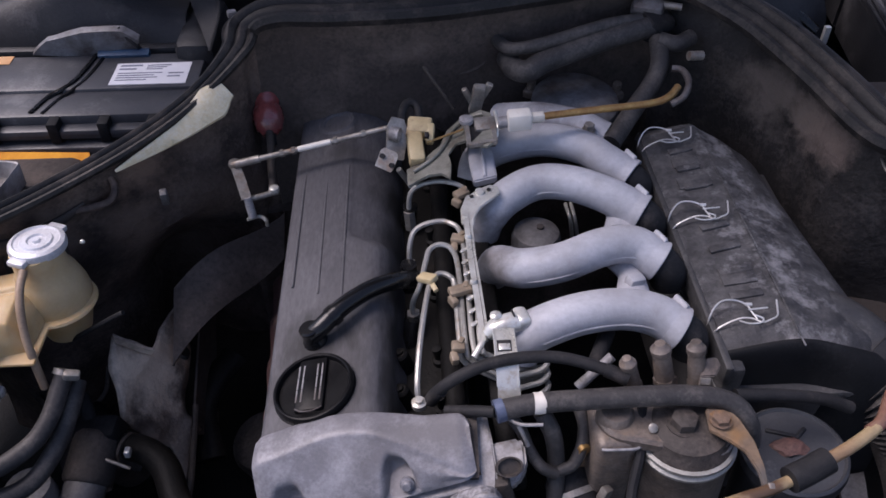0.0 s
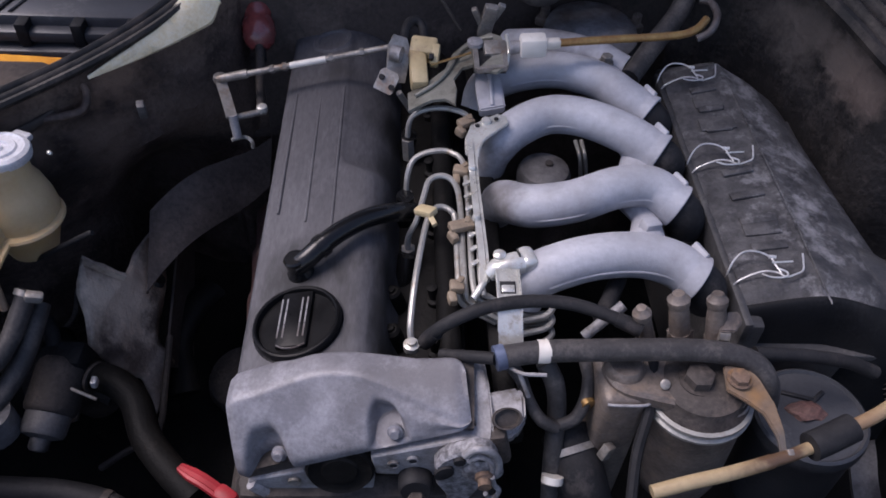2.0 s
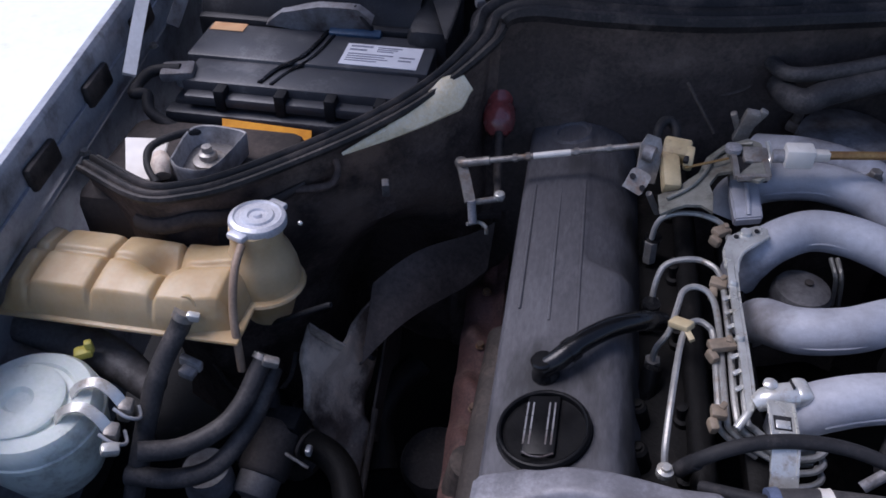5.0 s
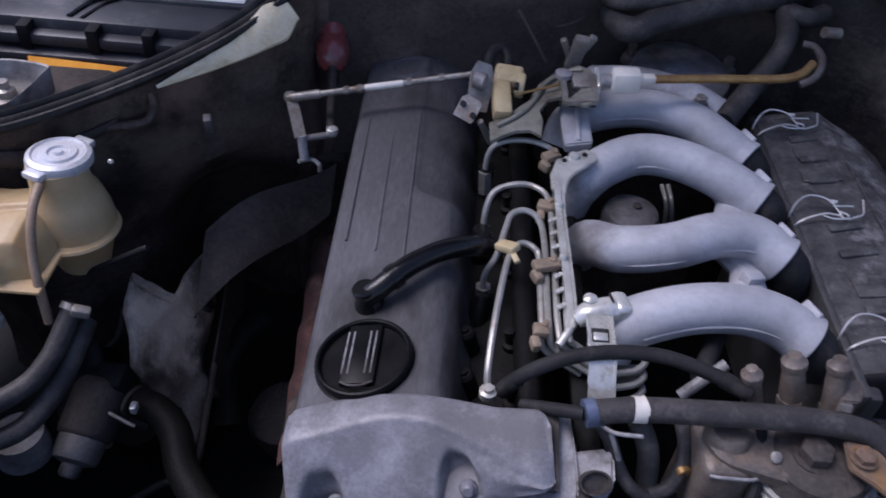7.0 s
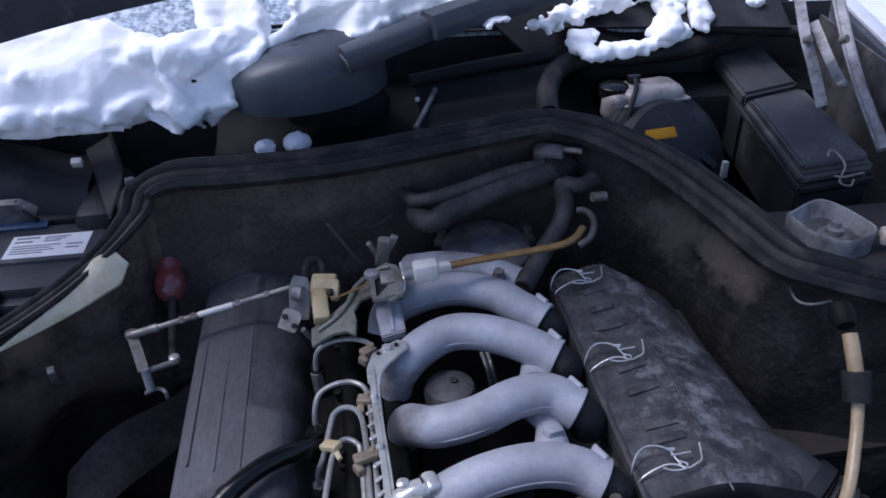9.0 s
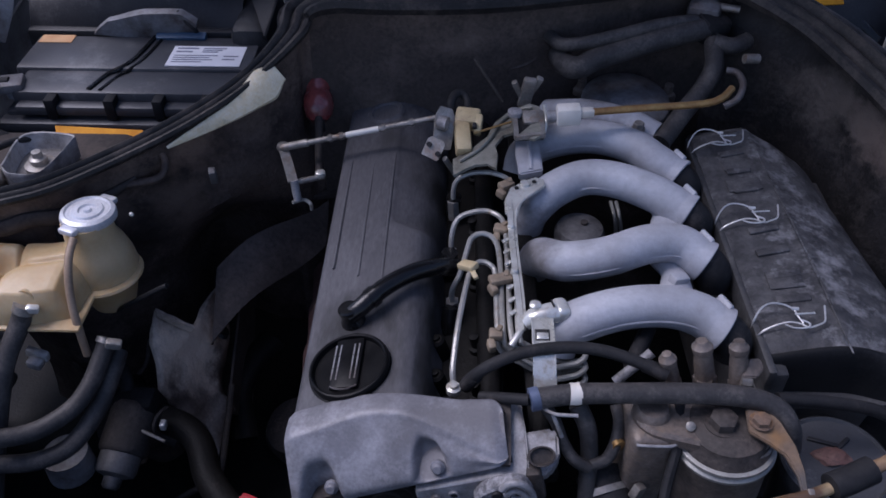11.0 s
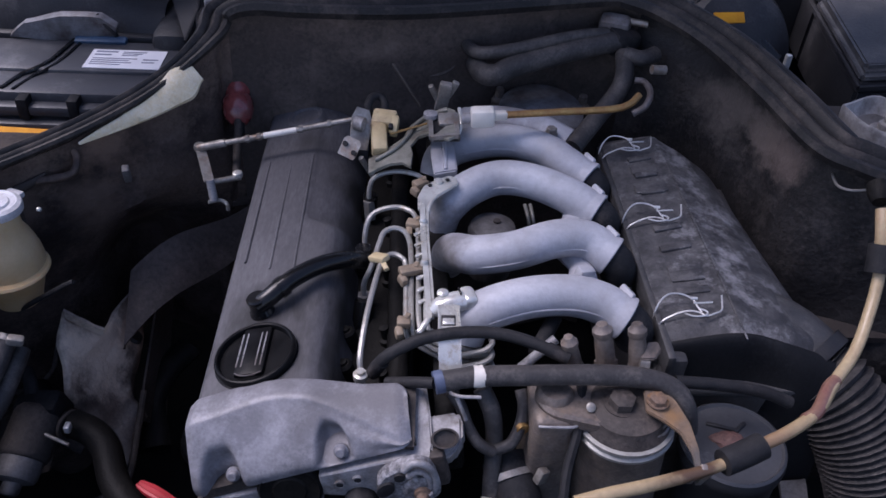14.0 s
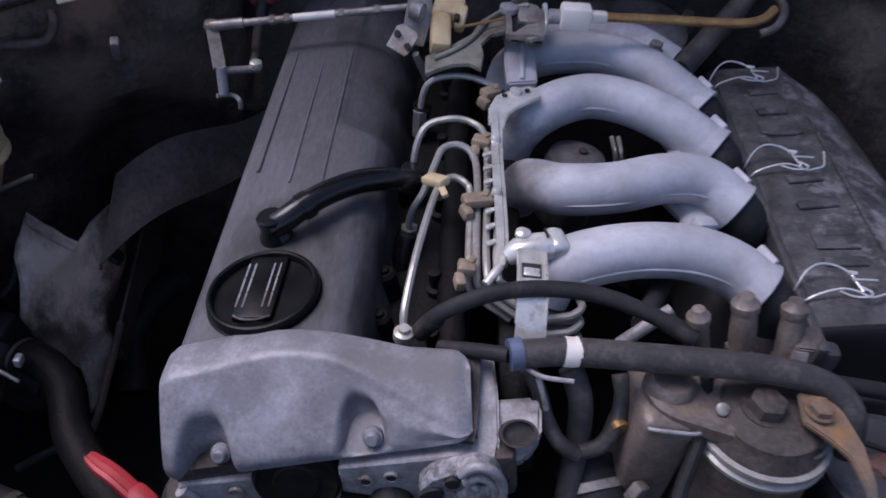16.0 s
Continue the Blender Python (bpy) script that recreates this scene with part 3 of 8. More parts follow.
def block(at, size, turn=(0, 0, 0), bevel=0.002, segs=2):
    """A rounded block of that size, centred at a place, turned by degrees."""
    sx, sy, sz = (v / 2 for v in size)
    return moved(box(-sx, sx, -sy, sy, -sz, sz, bevel, segs), pose(*at, *turn))


def lathe(profile, m=None, n=28, squash=1.0):
    """Turns a profile of (radius, height) about z, then places it."""
    bm = bmesh.new()
    rings = []
    for r, z in profile:
        if r < 1e-5:
            rings.append([bm.verts.new((0, 0, z))])
        else:
            rings.append([bm.verts.new((r * math.cos(2 * math.pi * k / n), squash * r * math.sin(2 * math.pi * k / n), z)) for k in range(n)])
    for a, b in zip(rings, rings[1:]):
        for k in range(n):
            q = [a[k % len(a)], a[(k + 1) % len(a)], b[(k + 1) % len(b)], b[k % len(b)]]
            q = list(dict.fromkeys(q))
            if len(q) > 2:
                bm.faces.new(q)
    for ring, flip in ((rings[0], True), (rings[-1], False)):
        if len(ring) > 1:
            bm.faces.new(ring[::-1] if flip else ring)
    return moved(bm, m) if m else bm


def plate(outline, thick, m=None, bevel=0.0):
    """A flat plate: a polygon in x, y of that thickness along z."""
    bm = bmesh.new()
    low = [bm.verts.new((x, y, -thick / 2)) for x, y in outline]
    f = bm.faces.new(low)
    r = bmesh.ops.extrude_face_region(bm, geom=[f])
    bmesh.ops.translate(bm, vec=(0, 0, thick), verts=[v for v in r["geom"] if isinstance(v, bmesh.types.BMVert)])
    if bevel:
        bmesh.ops.bevel(bm, geom=bm.edges[:], offset=bevel, segments=1, affect="EDGES")
    return moved(bm, m) if m else bm


def strap(pts, width, thick, up=(0, 0, 1), steps=5):
    """A bent strip of sheet metal along the points."""
    return sweep(smooth_path(pts, steps), [(-width / 2, -thick / 2), (width / 2, -thick / 2), (width / 2, thick / 2), (-width / 2, thick / 2)], up=up)


def hexbolt(at, r, h, m=None):
    b = lathe([(r * 1.25, 0), (r * 1.25, h * 0.2)], n=20)
    hx = lathe([(r, h * 0.2), (r, h * 0.9), (r * 0.85, h)], n=6)
    return moved(merge(b, hx), (Matrix.Translation(at) @ m) if m else Matrix.Translation(at))


def aim(a, b):
    """The pose at a whose z axis points at b, and the distance."""
    d = Vector(b) - Vector(a)
    return Matrix.Translation(a) @ d.to_track_quat("Z", "Y").to_matrix().to_4x4(), d.length


def rod(a, b, r, n=12):
    m, length = aim(a, b)
    return lathe([(r, 0), (r, length)], m, n)


def panel(pts, thick, bevel=0.0):
    """A flat plate through a few corner points, thickened downwards along its normal."""
    bm = bmesh.new()
    f = bm.faces.new([bm.verts.new(p) for p in pts])
    f.normal_update()
    n = f.normal.copy()
    if n.z < 0:
        n = -n
    r = bmesh.ops.extrude_face_region(bm, geom=[f])
    bmesh.ops.translate(bm, vec=-n * thick, verts=[v for v in r["geom"] if isinstance(v, bmesh.types.BMVert)])
    if bevel:
        bmesh.ops.bevel(bm, geom=bm.edges[:], offset=bevel, segments=2, affect="EDGES")
    return bm


def remeshed(ob, voxel, rounds=3):
    """Grows the overlapping lumps of a mesh together into one skin."""
    md = ob.modifiers.new("skin", "REMESH")
    md.mode, md.voxel_size = "VOXEL", voxel
    sm = ob.modifiers.new("soft", "SMOOTH")
    sm.factor, sm.iterations = 0.5, rounds
    me = bpy.data.meshes.new_from_object(ob.evaluated_get(bpy.context.evaluated_depsgraph_get()))
    ob.modifiers.clear()
    ob.data = me
    for p in me.polygons:
        p.use_smooth = True
    return ob


def grid(fn, nu, nv, thick=0.0):
    """A sheet from a function of (u, v) in 0..1, with its own thickness below."""
    bm = bmesh.new()
    g = [[bm.verts.new(fn(i / nu, j / nv)) for j in range(nv + 1)] for i in range(nu + 1)]
    for i in range(nu):
        for j in range(nv):
            bm.faces.new((g[i][j], g[i + 1][j], g[i + 1][j + 1], g[i][j + 1]))
    if thick:
        bmesh.ops.recalc_face_normals(bm, faces=bm.faces)
        bmesh.ops.solidify(bm, geom=bm.faces[:], thickness=thick)
    return bm


def lerp(a, b, t):
    return a + (b - a) * t


def hump(x, c, w):
    return math.exp(-((x - c) / w) ** 2)


# ---- the ground, the car's shell ----
solo("ground", grid(lambda u, v: Vector((lerp(-150, 150, u), lerp(-150, 150, v), 0.05 * noise.noise(Vector((u * 90, v * 90, 0))))), 60, 60), "ground", "trodden snow on grey asphalt round the car", "ground", kind="structure")

# line of the rubber seal round the engine bay, from the front of one wing to the other
RIM = [(-0.68, 0.815, 0.868), (-0.58, 0.765, 0.873), (-0.52, 0.768, 0.881), (-0.474, 0.788, 0.888), (-0.405, 0.818, 0.903), (-0.34, 0.852, 0.923), (-0.277, 0.90, 0.948), (-0.238, 0.95, 0.973),
       (-0.213, 1.02, 0.996), (-0.195, 1.07, 1.008), (-0.15, 1.095, 1.016), (-0.05, 1.09, 1.018), (0.09, 1.10, 1.018), (0.265, 1.145, 1.018), (0.40, 1.18, 1.018), (0.46, 1.17, 1.016),
       (0.51, 1.13, 1.011), (0.576, 1.055, 0.993), (0.625, 0.945, 0.973), (0.663, 0.85, 0.953), (0.70, 0.82, 0.946), (0.773, 0.79, 0.933), (0.86, 0.77, 0.918)]
RIM = [(x + (0.004 if i < 8 else 0.010 if i < 11 else 0.0 if i < 15 else -0.014), y - (0.002 if i < 8 else 0.020 if i < 16 else 0.018), z) for i, (x, y, z) in enumerate(RIM)]
AWAY = [1.0, 1.0, 1.01, 1.022, 1.04, 1.05, 1.055, 1.05, 1.035, 1.015]
EYE = Vector((-0.07, 0.07, 1.5))
NUDGE = [(0, 0.012, 0.004)] * 4 + [(0, 0.020, 0.006), (0, 0.022, 0.006), (0, 0.018, 0.004)] + [(0.006, 0.008, 0.002), (0.008, 0.004, 0)]
RIM = [tuple(Vector(p) + Vector(NUDGE[i] if i < len(NUDGE) else (0, 0, 0))) for i, p in enumerate(RIM)]
RIM = [tuple(EYE + (Vector(p) - EYE) * (AWAY[i] if i < len(AWAY) else 1.0)) for i, p in enumerate(RIM)]
rim_path = smooth_path(RIM, 8)


def rim_side(i, off):
    """A point of the rim shifted off metres to the outside of the bay."""
    d = (rim_path[min(i + 1, len(rim_path) - 1)] - rim_path[max(i - 1, 0)]).normalized()
    s = Vector((-d.y, d.x, 0)).normalized()
    return rim_path[i] + s * off


def rim_wall(name, i0, i1, label, low, lean=0.02, wave=0.012, deep=0.0, tone="wall"):
    """The sheet-metal wall that hangs below a stretch of the rim."""
    bm = bmesh.new()
    rows = []
    for i in range(i0, i1 + 1):
        top = rim_side(i, -0.002) - Vector((0, 0, 0.012))
        row = []
        for k in range(15):
            f = k / 14
            z = lerp(top.z, low, f)
            q = rim_side(i, -lean * math.sin(f * 2.2) - 0.002 + min(1, max(0, (0.74 - z) / 0.14)) * deep * (0.25 + 0.75 * hump(i, 47, 9)) * min(1, max(0, (72 - i) / 10)))
            q = Vector((q.x, q.y, z))
            q += (rim_side(i, 1) - rim_side(i, 0)).normalized() * (wave * noise.noise(Vector((q.x * 7, q.y * 7, z * 9))) + 0.006 * math.sin(f * 9))
            row.append(q)
        rows.append(row)
    vs = [[bm.verts.new(q) for q in r] for r in rows]
    for a, b in zip(vs, vs[1:]):
        for k in range(14):
            bm.faces.new((a[k], b[k], b[k + 1], a[k + 1]))
    bmesh.ops.recalc_face_normals(bm, faces=bm.faces)
    bmesh.ops.solidify(bm, geom=bm.faces[:], thickness=0.006)
    return solo(name, bm, tone, label, "panel", kind="structure")


N = len(rim_path) - 1
rim_wall("inner_wing_right", 0, 74, "grimy brown-black sheet metal inner wing of the engine bay", 0.36, -0.012, 0.006, 0.15, "dustywall")
rim_wall("firewall", 74, 122, "grimy dark firewall panel behind the engine", 0.30, -0.01, tone="firewall")
rim_wall("inner_wing_left", 122, N, "grimy dark inner wing with a rust-brown stain", 0.36, 0.035, 0.02, tone="stainedwall")

# upturned lip under the seal, then the seal of two lobes
hood_seal = thing("hood_seal", (0.1, 1.1, 0.95), "black double-lipped rubber hood seal running round the bay rim", "seal")
lobe = [(-0.026, -0.014), (0.0, -0.016), (0.026, -0.010), (0.0285, -0.002), (0.025, 0.005), (0.020, 0.006), (0.0165, 0.001), (0.0135, 0.0005), (0.0105, 0.006), (0.005, 0.0085), (0.0, 0.006), (-0.002, 0.001), (-0.005, 0.001), (-0.008, 0.009), (-0.013, 0.0125), (-0.018, 0.010), (-0.0205, 0.003), (-0.0235, 0.002), (-0.027, 0.004), (-0.0285, -0.004)]
part("rubber_strip", sweep(rim_path, lobe, [lerp(0.62, 1.2, min(1, max(0, (i - 56) / 24))) for i in range(len(rim_path))], up=(0, 0, 1)), "seal", hood_seal)
part("clamp_lip", sweep([rim_side(i, 0.036) - Vector((0, 0, 0.002)) for i in range(78, N + 1)], [(-0.008, -0.006), (0.008, -0.008), (0.009, 0.004), (0.0, 0.008), (-0.008, 0.006)], up=(0, 0, 1)), "seal", hood_seal, "thin outer rubber lip")

for i0, i1, drop in ((6, 34, 0.052),):
    solo("rim_flange", sweep([rim_side(i, -0.004 + 0.006 * noise.noise(Vector((i * 0.13, drop * 50, 0)))) - Vector((0, 0, drop + 0.012 * noise.noise(Vector((i * 0.09, 3, drop * 90))))) for i in range(i0, i1)], circle(0.011, 10, 1.5), [(0.7 + 0.5 * abs(noise.noise(Vector((i * 0.11, 7, 0))))) * min(1, 0.15 + (i1 - i) / 9) for i in range(i0, i1)], up=(0, 0, 1)), "wall", "rolled grimy flange under the hood seal", "flange", kind="structure")

# shelves outside the rim, with the wings beyond
solo("battery_shelf", grid(lambda u, v: Vector((lerp(-0.74, -0.16, u), lerp(1.0 + 0.05 * u, 1.40, v), 0.678 + 0.01 * noise.noise(Vector((u * 5, v * 5, 3))))), 14, 14, 0.01), "wall", "dirty dark shelf panel under the battery", "panel", kind="structure")
solo("booster_shelf", grid(lambda u, v: Vector((lerp(0.5, 1.05, u), lerp(0.72, 1.52, v), 0.70 + 0.01 * noise.noise(Vector((u * 5, v * 5, 3))))), 14, 14, 0.01), "wall", "dirty dark shelf panel under the fuse box", "panel", kind="structure")
solo("bay_floor", grid(lambda u, v: Vector((lerp(-0.98, 1.25, u), lerp(-0.19, 1.25, v), 0.30 + 0.03 * noise.noise(Vector((u * 9, v * 9, 3))))), 30, 24, 0.01), "oilshade", "oily undertray, coloured black for the shade beneath the engine", "panel", kind="structure")
solo("front_panel", grid(lambda u, v: Vector((lerp(-0.75, 1.05, u), -0.16 + 0.01 * math.sin(u * 9), lerp(0.30, 0.78, v))), 20, 10, 0.02), "paint", "dark painted front panel of the car", "panel", kind="structure")


def wing(sign, x_in, name, label, paint, slant=0.165, wide=1.0):
    """A front wing with its rolled inner gutter and stiffening pockets."""
    w = thing(name, (x_in + sign * 0.08, 0.5, 0.3), label, "car wing", kind="structure")
    top = [(0, -0.10), (0.003, -0.008), (0.010, 0.0), (0.028, -0.001), (0.042, -0.010), (0.052, -0.05), (0.062, -0.2), (0.066, -0.55)]
    tilt = lambda y: 0.893 + 0.09 * (y - 0.45) + (0.055 if sign > 0 else 0)
    bow = lambda y: sign * slant * (y - 0.7)

    def surf(u, v):
        y = lerp(-0.2, 1.62, u)
        f = v * (len(top) - 1)
        j = min(int(f), len(top) - 2)
        a, b = top[j], top[j + 1]
        return Vector((x_in + bow(y) + sign * wide * lerp(a[0], b[0], f - j), y, tilt(y) + lerp(a[1], b[1], f - j)))
    part("wing_panel", grid(surf, 40, 28, 0.004), paint, w)

    def gutter(u, v):
        y = lerp(-0.2, 1.5, u)
        return Vector((x_in + bow(y) - sign * 0.004 * math.sin(v * 5) + sign * 0.085 * v * v, y, tilt(y) - 0.05 - 0.14 * v))
    part("gutter", grid(gutter, 30, 10, 0.004), paint, w, "dusty gutter flange")
    for k in range(9):
        y = -0.05 + 0.17 * k
        q = block((x_in + bow(y) - sign * 0.004, y, tilt(y) - 0.045), (0.012, 0.075, 0.034), (0, sign * 4, -sign * 6), 0.005)
        part("pocket", q, "seal", w)
    for k in range(5):
        y = 0.1 + 0.26 * k
        part("fixing_bolt", hexbolt((x_in + bow(y) - sign * 0.012, y, tilt(y) - 0.09), 0.006, 0.007), "dullzinc", w)
    return w


wing(-1, -0.718, "wing_right", "dark painted front wing with dusty inner gutter", "wingpaint", 0.06, 0.6)
left_wing = wing(1, 0.99, "wing_left", "dark wing flange with a pale painted crown beside the hood hinge", "paint")
part("wing_crown", sweep([Vector((1.012 + 0.165 * (y - 0.7), y, 0.953 + 0.09 * (y - 0.45))) for y in (-0.2, 0.3, 0.8, 1.2, 1.62)], [(-0.012, -0.004), (0.016, -0.006), (0.018, 0.003), (0.0, 0.006), (-0.012, 0.002)], up=(0, 0, 1)), "whitepaint", left_wing, "pale painted wing crown")

solo("wheelhouse_panel", grid(lambda u, v: Vector((-0.815 + 0.02 * math.sin(u * 9) + 0.05 * max(0, 0.4 - v), lerp(-0.18, 0.85, u), lerp(0.28, 0.86, v))), 24, 10, 0.01), "wall", "dark wheelhouse side of the engine bay", "panel", kind="structure")
solo("wheelhouse_panel", grid(lambda u, v: Vector((1.0 + 0.02 * math.sin(u * 9) - 0.05 * max(0, 0.4 - v), lerp(-0.18, 0.85, u), lerp(0.28, 0.90, v))), 24, 10, 0.01), "wall", "dark wheelhouse side of the engine bay", "panel", kind="structure")

# cowl trough, bulkhead edge and screen
solo("cowl_trough", grid(lambda u, v: Vector((lerp(-0.76, 1.06, u), lerp(1.12, 1.50, v) + (0.05 * hump(u, 0.55, 0.25)), 0.945 - 0.02 * math.sin(v * 3) + 0.10 * max(0, v - 0.55) + 0.006 * noise.noise(Vector((u * 20, v * 8, 1))) - (0.22 if u < 0.335 or u > 0.74 else 0.0))), 60, 14, 0.006), "cowl", "dusty cowl trough below the windscreen, coloured black for its shade", "cowl panel", kind="structure")
solo("cowl_back", grid(lambda u, v: Vector((lerp(-0.76, 1.06, u), 1.49 + 0.05 * v - 0.05 * (2 * u - 1) ** 2, lerp(0.66, 1.085, v))), 40, 8, 0.008), "plastic", "black panel under the windscreen edge", "cowl panel", kind="structure")
screen = thing("windscreen", (0.15, 1.8, 1.06), "frozen windscreen glass with speckled ice under snow", "windscreen", kind="structure")
part("glass_pane", grid(lambda u, v: Vector((lerp(-0.62, 0.92, u), lerp(1.50, 2.25, v) - 0.10 * (2 * u - 1) ** 2, lerp(1.06, 1.50, v))), 30, 14, 0.006), "ice", screen)
part("lower_trim", tube([(-0.66, 1.40, 1.055), (-0.3, 1.475, 1.07), (0.15, 1.50, 1.075), (0.6, 1.475, 1.07), (0.96, 1.40, 1.055)], 0.011, 10), "seal", screen, "black rubber lower trim")
solo("cabin_roof", grid(lambda u, v: Vector((lerp(-0.62, 0.92, u), lerp(2.25, 3.6, v), 1.50 + 0.05 * math.sin(v * 3) - 0.08 * (2 * u - 1) ** 2)), 12, 8, 0.04), "snow", "snow-covered roof of the car", "roof", kind="structure")
solo("cabin_front", grid(lambda u, v: Vector((lerp(-0.8, 1.1, u), 1.72, lerp(0.3, 1.06, v))), 6, 6, 0.02), "plastic", "dark inner bulkhead behind the cowl", "panel", kind="structure")

# the open hood above
hood = thing("hood", (0.13, 1.27, 1.2), "dark open hood panel with a ribbed underside", "car hood")
HT = Matrix.Translation((0.13, 1.27, 1.268)) @ pose(0, 0, 0, 0, -3.0, 0) @ pose(0, 0, 0, -77, 0, 0)
part("hood_skin", moved(grid(lambda u, v: Vector((lerp(-0.80, 0.80, u), -lerp(-0.03, 1.12, v) + 0.112 * (2 * u - 1) ** 2 * (1 - v), -0.03 * (2 * u - 1) ** 2)), 24, 14, 0.012), HT), "paint", hood)
for x in (-0.62, -0.2, 0.2, 0.62):
    part("stiffener", moved(box(x - 0.035, x + 0.035, -1.05, -0.16, -0.05, -0.012, 0.012), HT), "paint", hood)
part("cross_member", moved(box(-0.70, 0.70, -0.20, -0.12, -0.055, -0.014, 0.012), HT), "paint", hood)
part("front_member", moved(box(-0.70, 0.70, -1.08, -1.0, -0.055, -0.014, 0.012), HT), "paint", hood)

# ---- engine ----
LEAN = radians(13.0)
EU, EW = Vector((math.cos(LEAN), 0, math.sin(LEAN))), Vector((-math.sin(LEAN), 0, math.cos(LEAN)))
E0 = Vector((-0.125, 0, 0.825))
ENGINE_TURN = Matrix((( EU.x, 0, EW.x), (0, 1, 0), (EU.z, 0, EW.z))).to_4x4()


def eng(u, y, w):
    """A point in the leaning engine's own frame: across the cover, along the car, up from the cover's top."""
    return E0 + EU * u + EW * w + Vector((0, y, 0))


def on_engine(u, y, w):
    return Matrix.Translation(eng(u, y, w)) @ ENGINE_TURN


block_ob = thing("engine_block", (0.05, 0.75, 0.32), "grimy diesel engine block, blackened for the shade between the inner wings", "engine block")
part("crankcase", moved(box(-0.03, 0.22, 0.42, 1.07, -0.46, -0.16, 0.02), on_engine(0, 0, 0)), "oilshade", block_ob)
part("cylinder_head", moved(box(0.0, 0.215, 0.425, 1.075, -0.165, -0.07, 0.006), on_engine(0, 0, 0)), "oilshade", block_ob, "oily cast cylinder head")
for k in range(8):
    part("head_bolt", hexbolt((0, 0, 0), 0.008, 0.012, on_engine(0.20, 0.50 + 0.075 * k, -0.072)), "oilshade", block_ob)
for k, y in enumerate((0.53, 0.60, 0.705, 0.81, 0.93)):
    part("glow_plug", lathe([(0.010, 0), (0.010, 0.012), (0.006, 0.014), (0.006, 0.03), (0, 0.032)], on_engine(0.185, y, -0.075), 10), "oilshade", block_ob, "dull metal plug")
part("side_gallery", tube([eng(0.20, 0.46, -0.06), eng(0.20, 0.7, -0.055), eng(0.2, 1.05, -0.06)], 0.013, 10), "oilshade", block_ob)

# valve cover: main ribbed body and the front hood of the timing drive
cover = thing("valve_cover", tuple(eng(0.08, 0.75, -0.08)), "grey cast-metal valve cover with lengthwise ribs and worn paint", "valve cover")


def smooth01(x):
    x = min(max(x, 0), 1)
    return x * x * (3 - 2 * x)


def bent(p, j, t, k):
    """Smooth curve through the k-th numbers of a list, at t past its j-th place."""
    a, b, c, d = p[max(j - 1, 0)][k], p[j][k], p[j + 1][k], p[min(j + 2, len(p) - 1)][k]
    return 0.5 * (2 * b + (c - a) * t + (2 * a - 5 * b + 4 * c - d) * t * t + (3 * b - a - 3 * c + d) * t ** 3)


def cover_width(y):
    """Where the flat top ends and the side slope begins: wider ahead of a rounded shoulder."""
    f = min(max((0.785 - y) / 0.035, 0), 1)
    return lerp(0.094, 0.126, f * f * (3 - 2 * f))


def cover_main(u, v):
    y = lerp(0.47, 1.122, u)
    wd = cover_width(y)
    ring = [(-0.006, -0.085), (-0.005, -0.055), (-0.002, -0.012), (0.001, -0.004), (0.007, 0.0005), (wd * 0.3, 0.002), (wd * 0.6, 0.0025), (wd * 0.88, 0.0018), (wd * 0.98, -0.002), (lerp(wd, 0.142, 0.28), -0.009), (lerp(wd, 0.145, 0.62), -0.024), (0.140, -0.050), (0.145, -0.085)]
    f = v * (len(ring) - 1)
    j = min(int(f), len(ring) - 2)
    a, b = ring[j], ring[j + 1]
    end = max(0, (y - 1.088) / 0.034)
    end = 1 - math.sqrt(max(0, 1 - end * end))
    uu, ww = bent(ring, j, f - j, 0), bent(ring, j, f - j, 1)
    return eng(lerp(uu, 0.06, end * 0.26), y, ww - 0.016 * end)


def ends(bm):
    bmesh.ops.holes_fill(bm, edges=[e for e in bm.edges if e.is_boundary], sides=0)
    return bm


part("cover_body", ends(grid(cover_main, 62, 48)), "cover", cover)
for u, start in ((0.018, 0.70), (0.052, 0.68), (0.083, 0.655)):
    part("rib", sweep([eng(u, lerp(start, 0.93, k / 20), 0.0008 + 0.0014 * math.sin(math.pi * min(1, (20 - k) / 12) / 2)) for k in range(21)], circle(0.0017, 8)), "cover", cover)
for y in (0.548, 0.600):
    part("side_boss", moved(lathe([(0.012, -0.03), (0.010, 0.0), (0.007, 0.003), (0.005, 0.003), (0.0045, 0.006), (0, 0.007)], None, 18), on_engine(0.141, y, -0.044)), "oilshade", cover, "grimy bolt boss")
part("emblem_ring", moved(lathe([(0.019, 0), (0.022, 0.004), (0.027, 0.004), (0.031, 0)], None, 28), on_engine(0.060, 1.048, 0.0015)), "cover", cover, "worn cast ring emblem")
part("seam_gasket", moved(box(-0.010, 0.172, 0.43, 1.085, -0.092, -0.082, 0.002), on_engine(0, 0, 0)), "rubber", cover, "dark oily gasket")


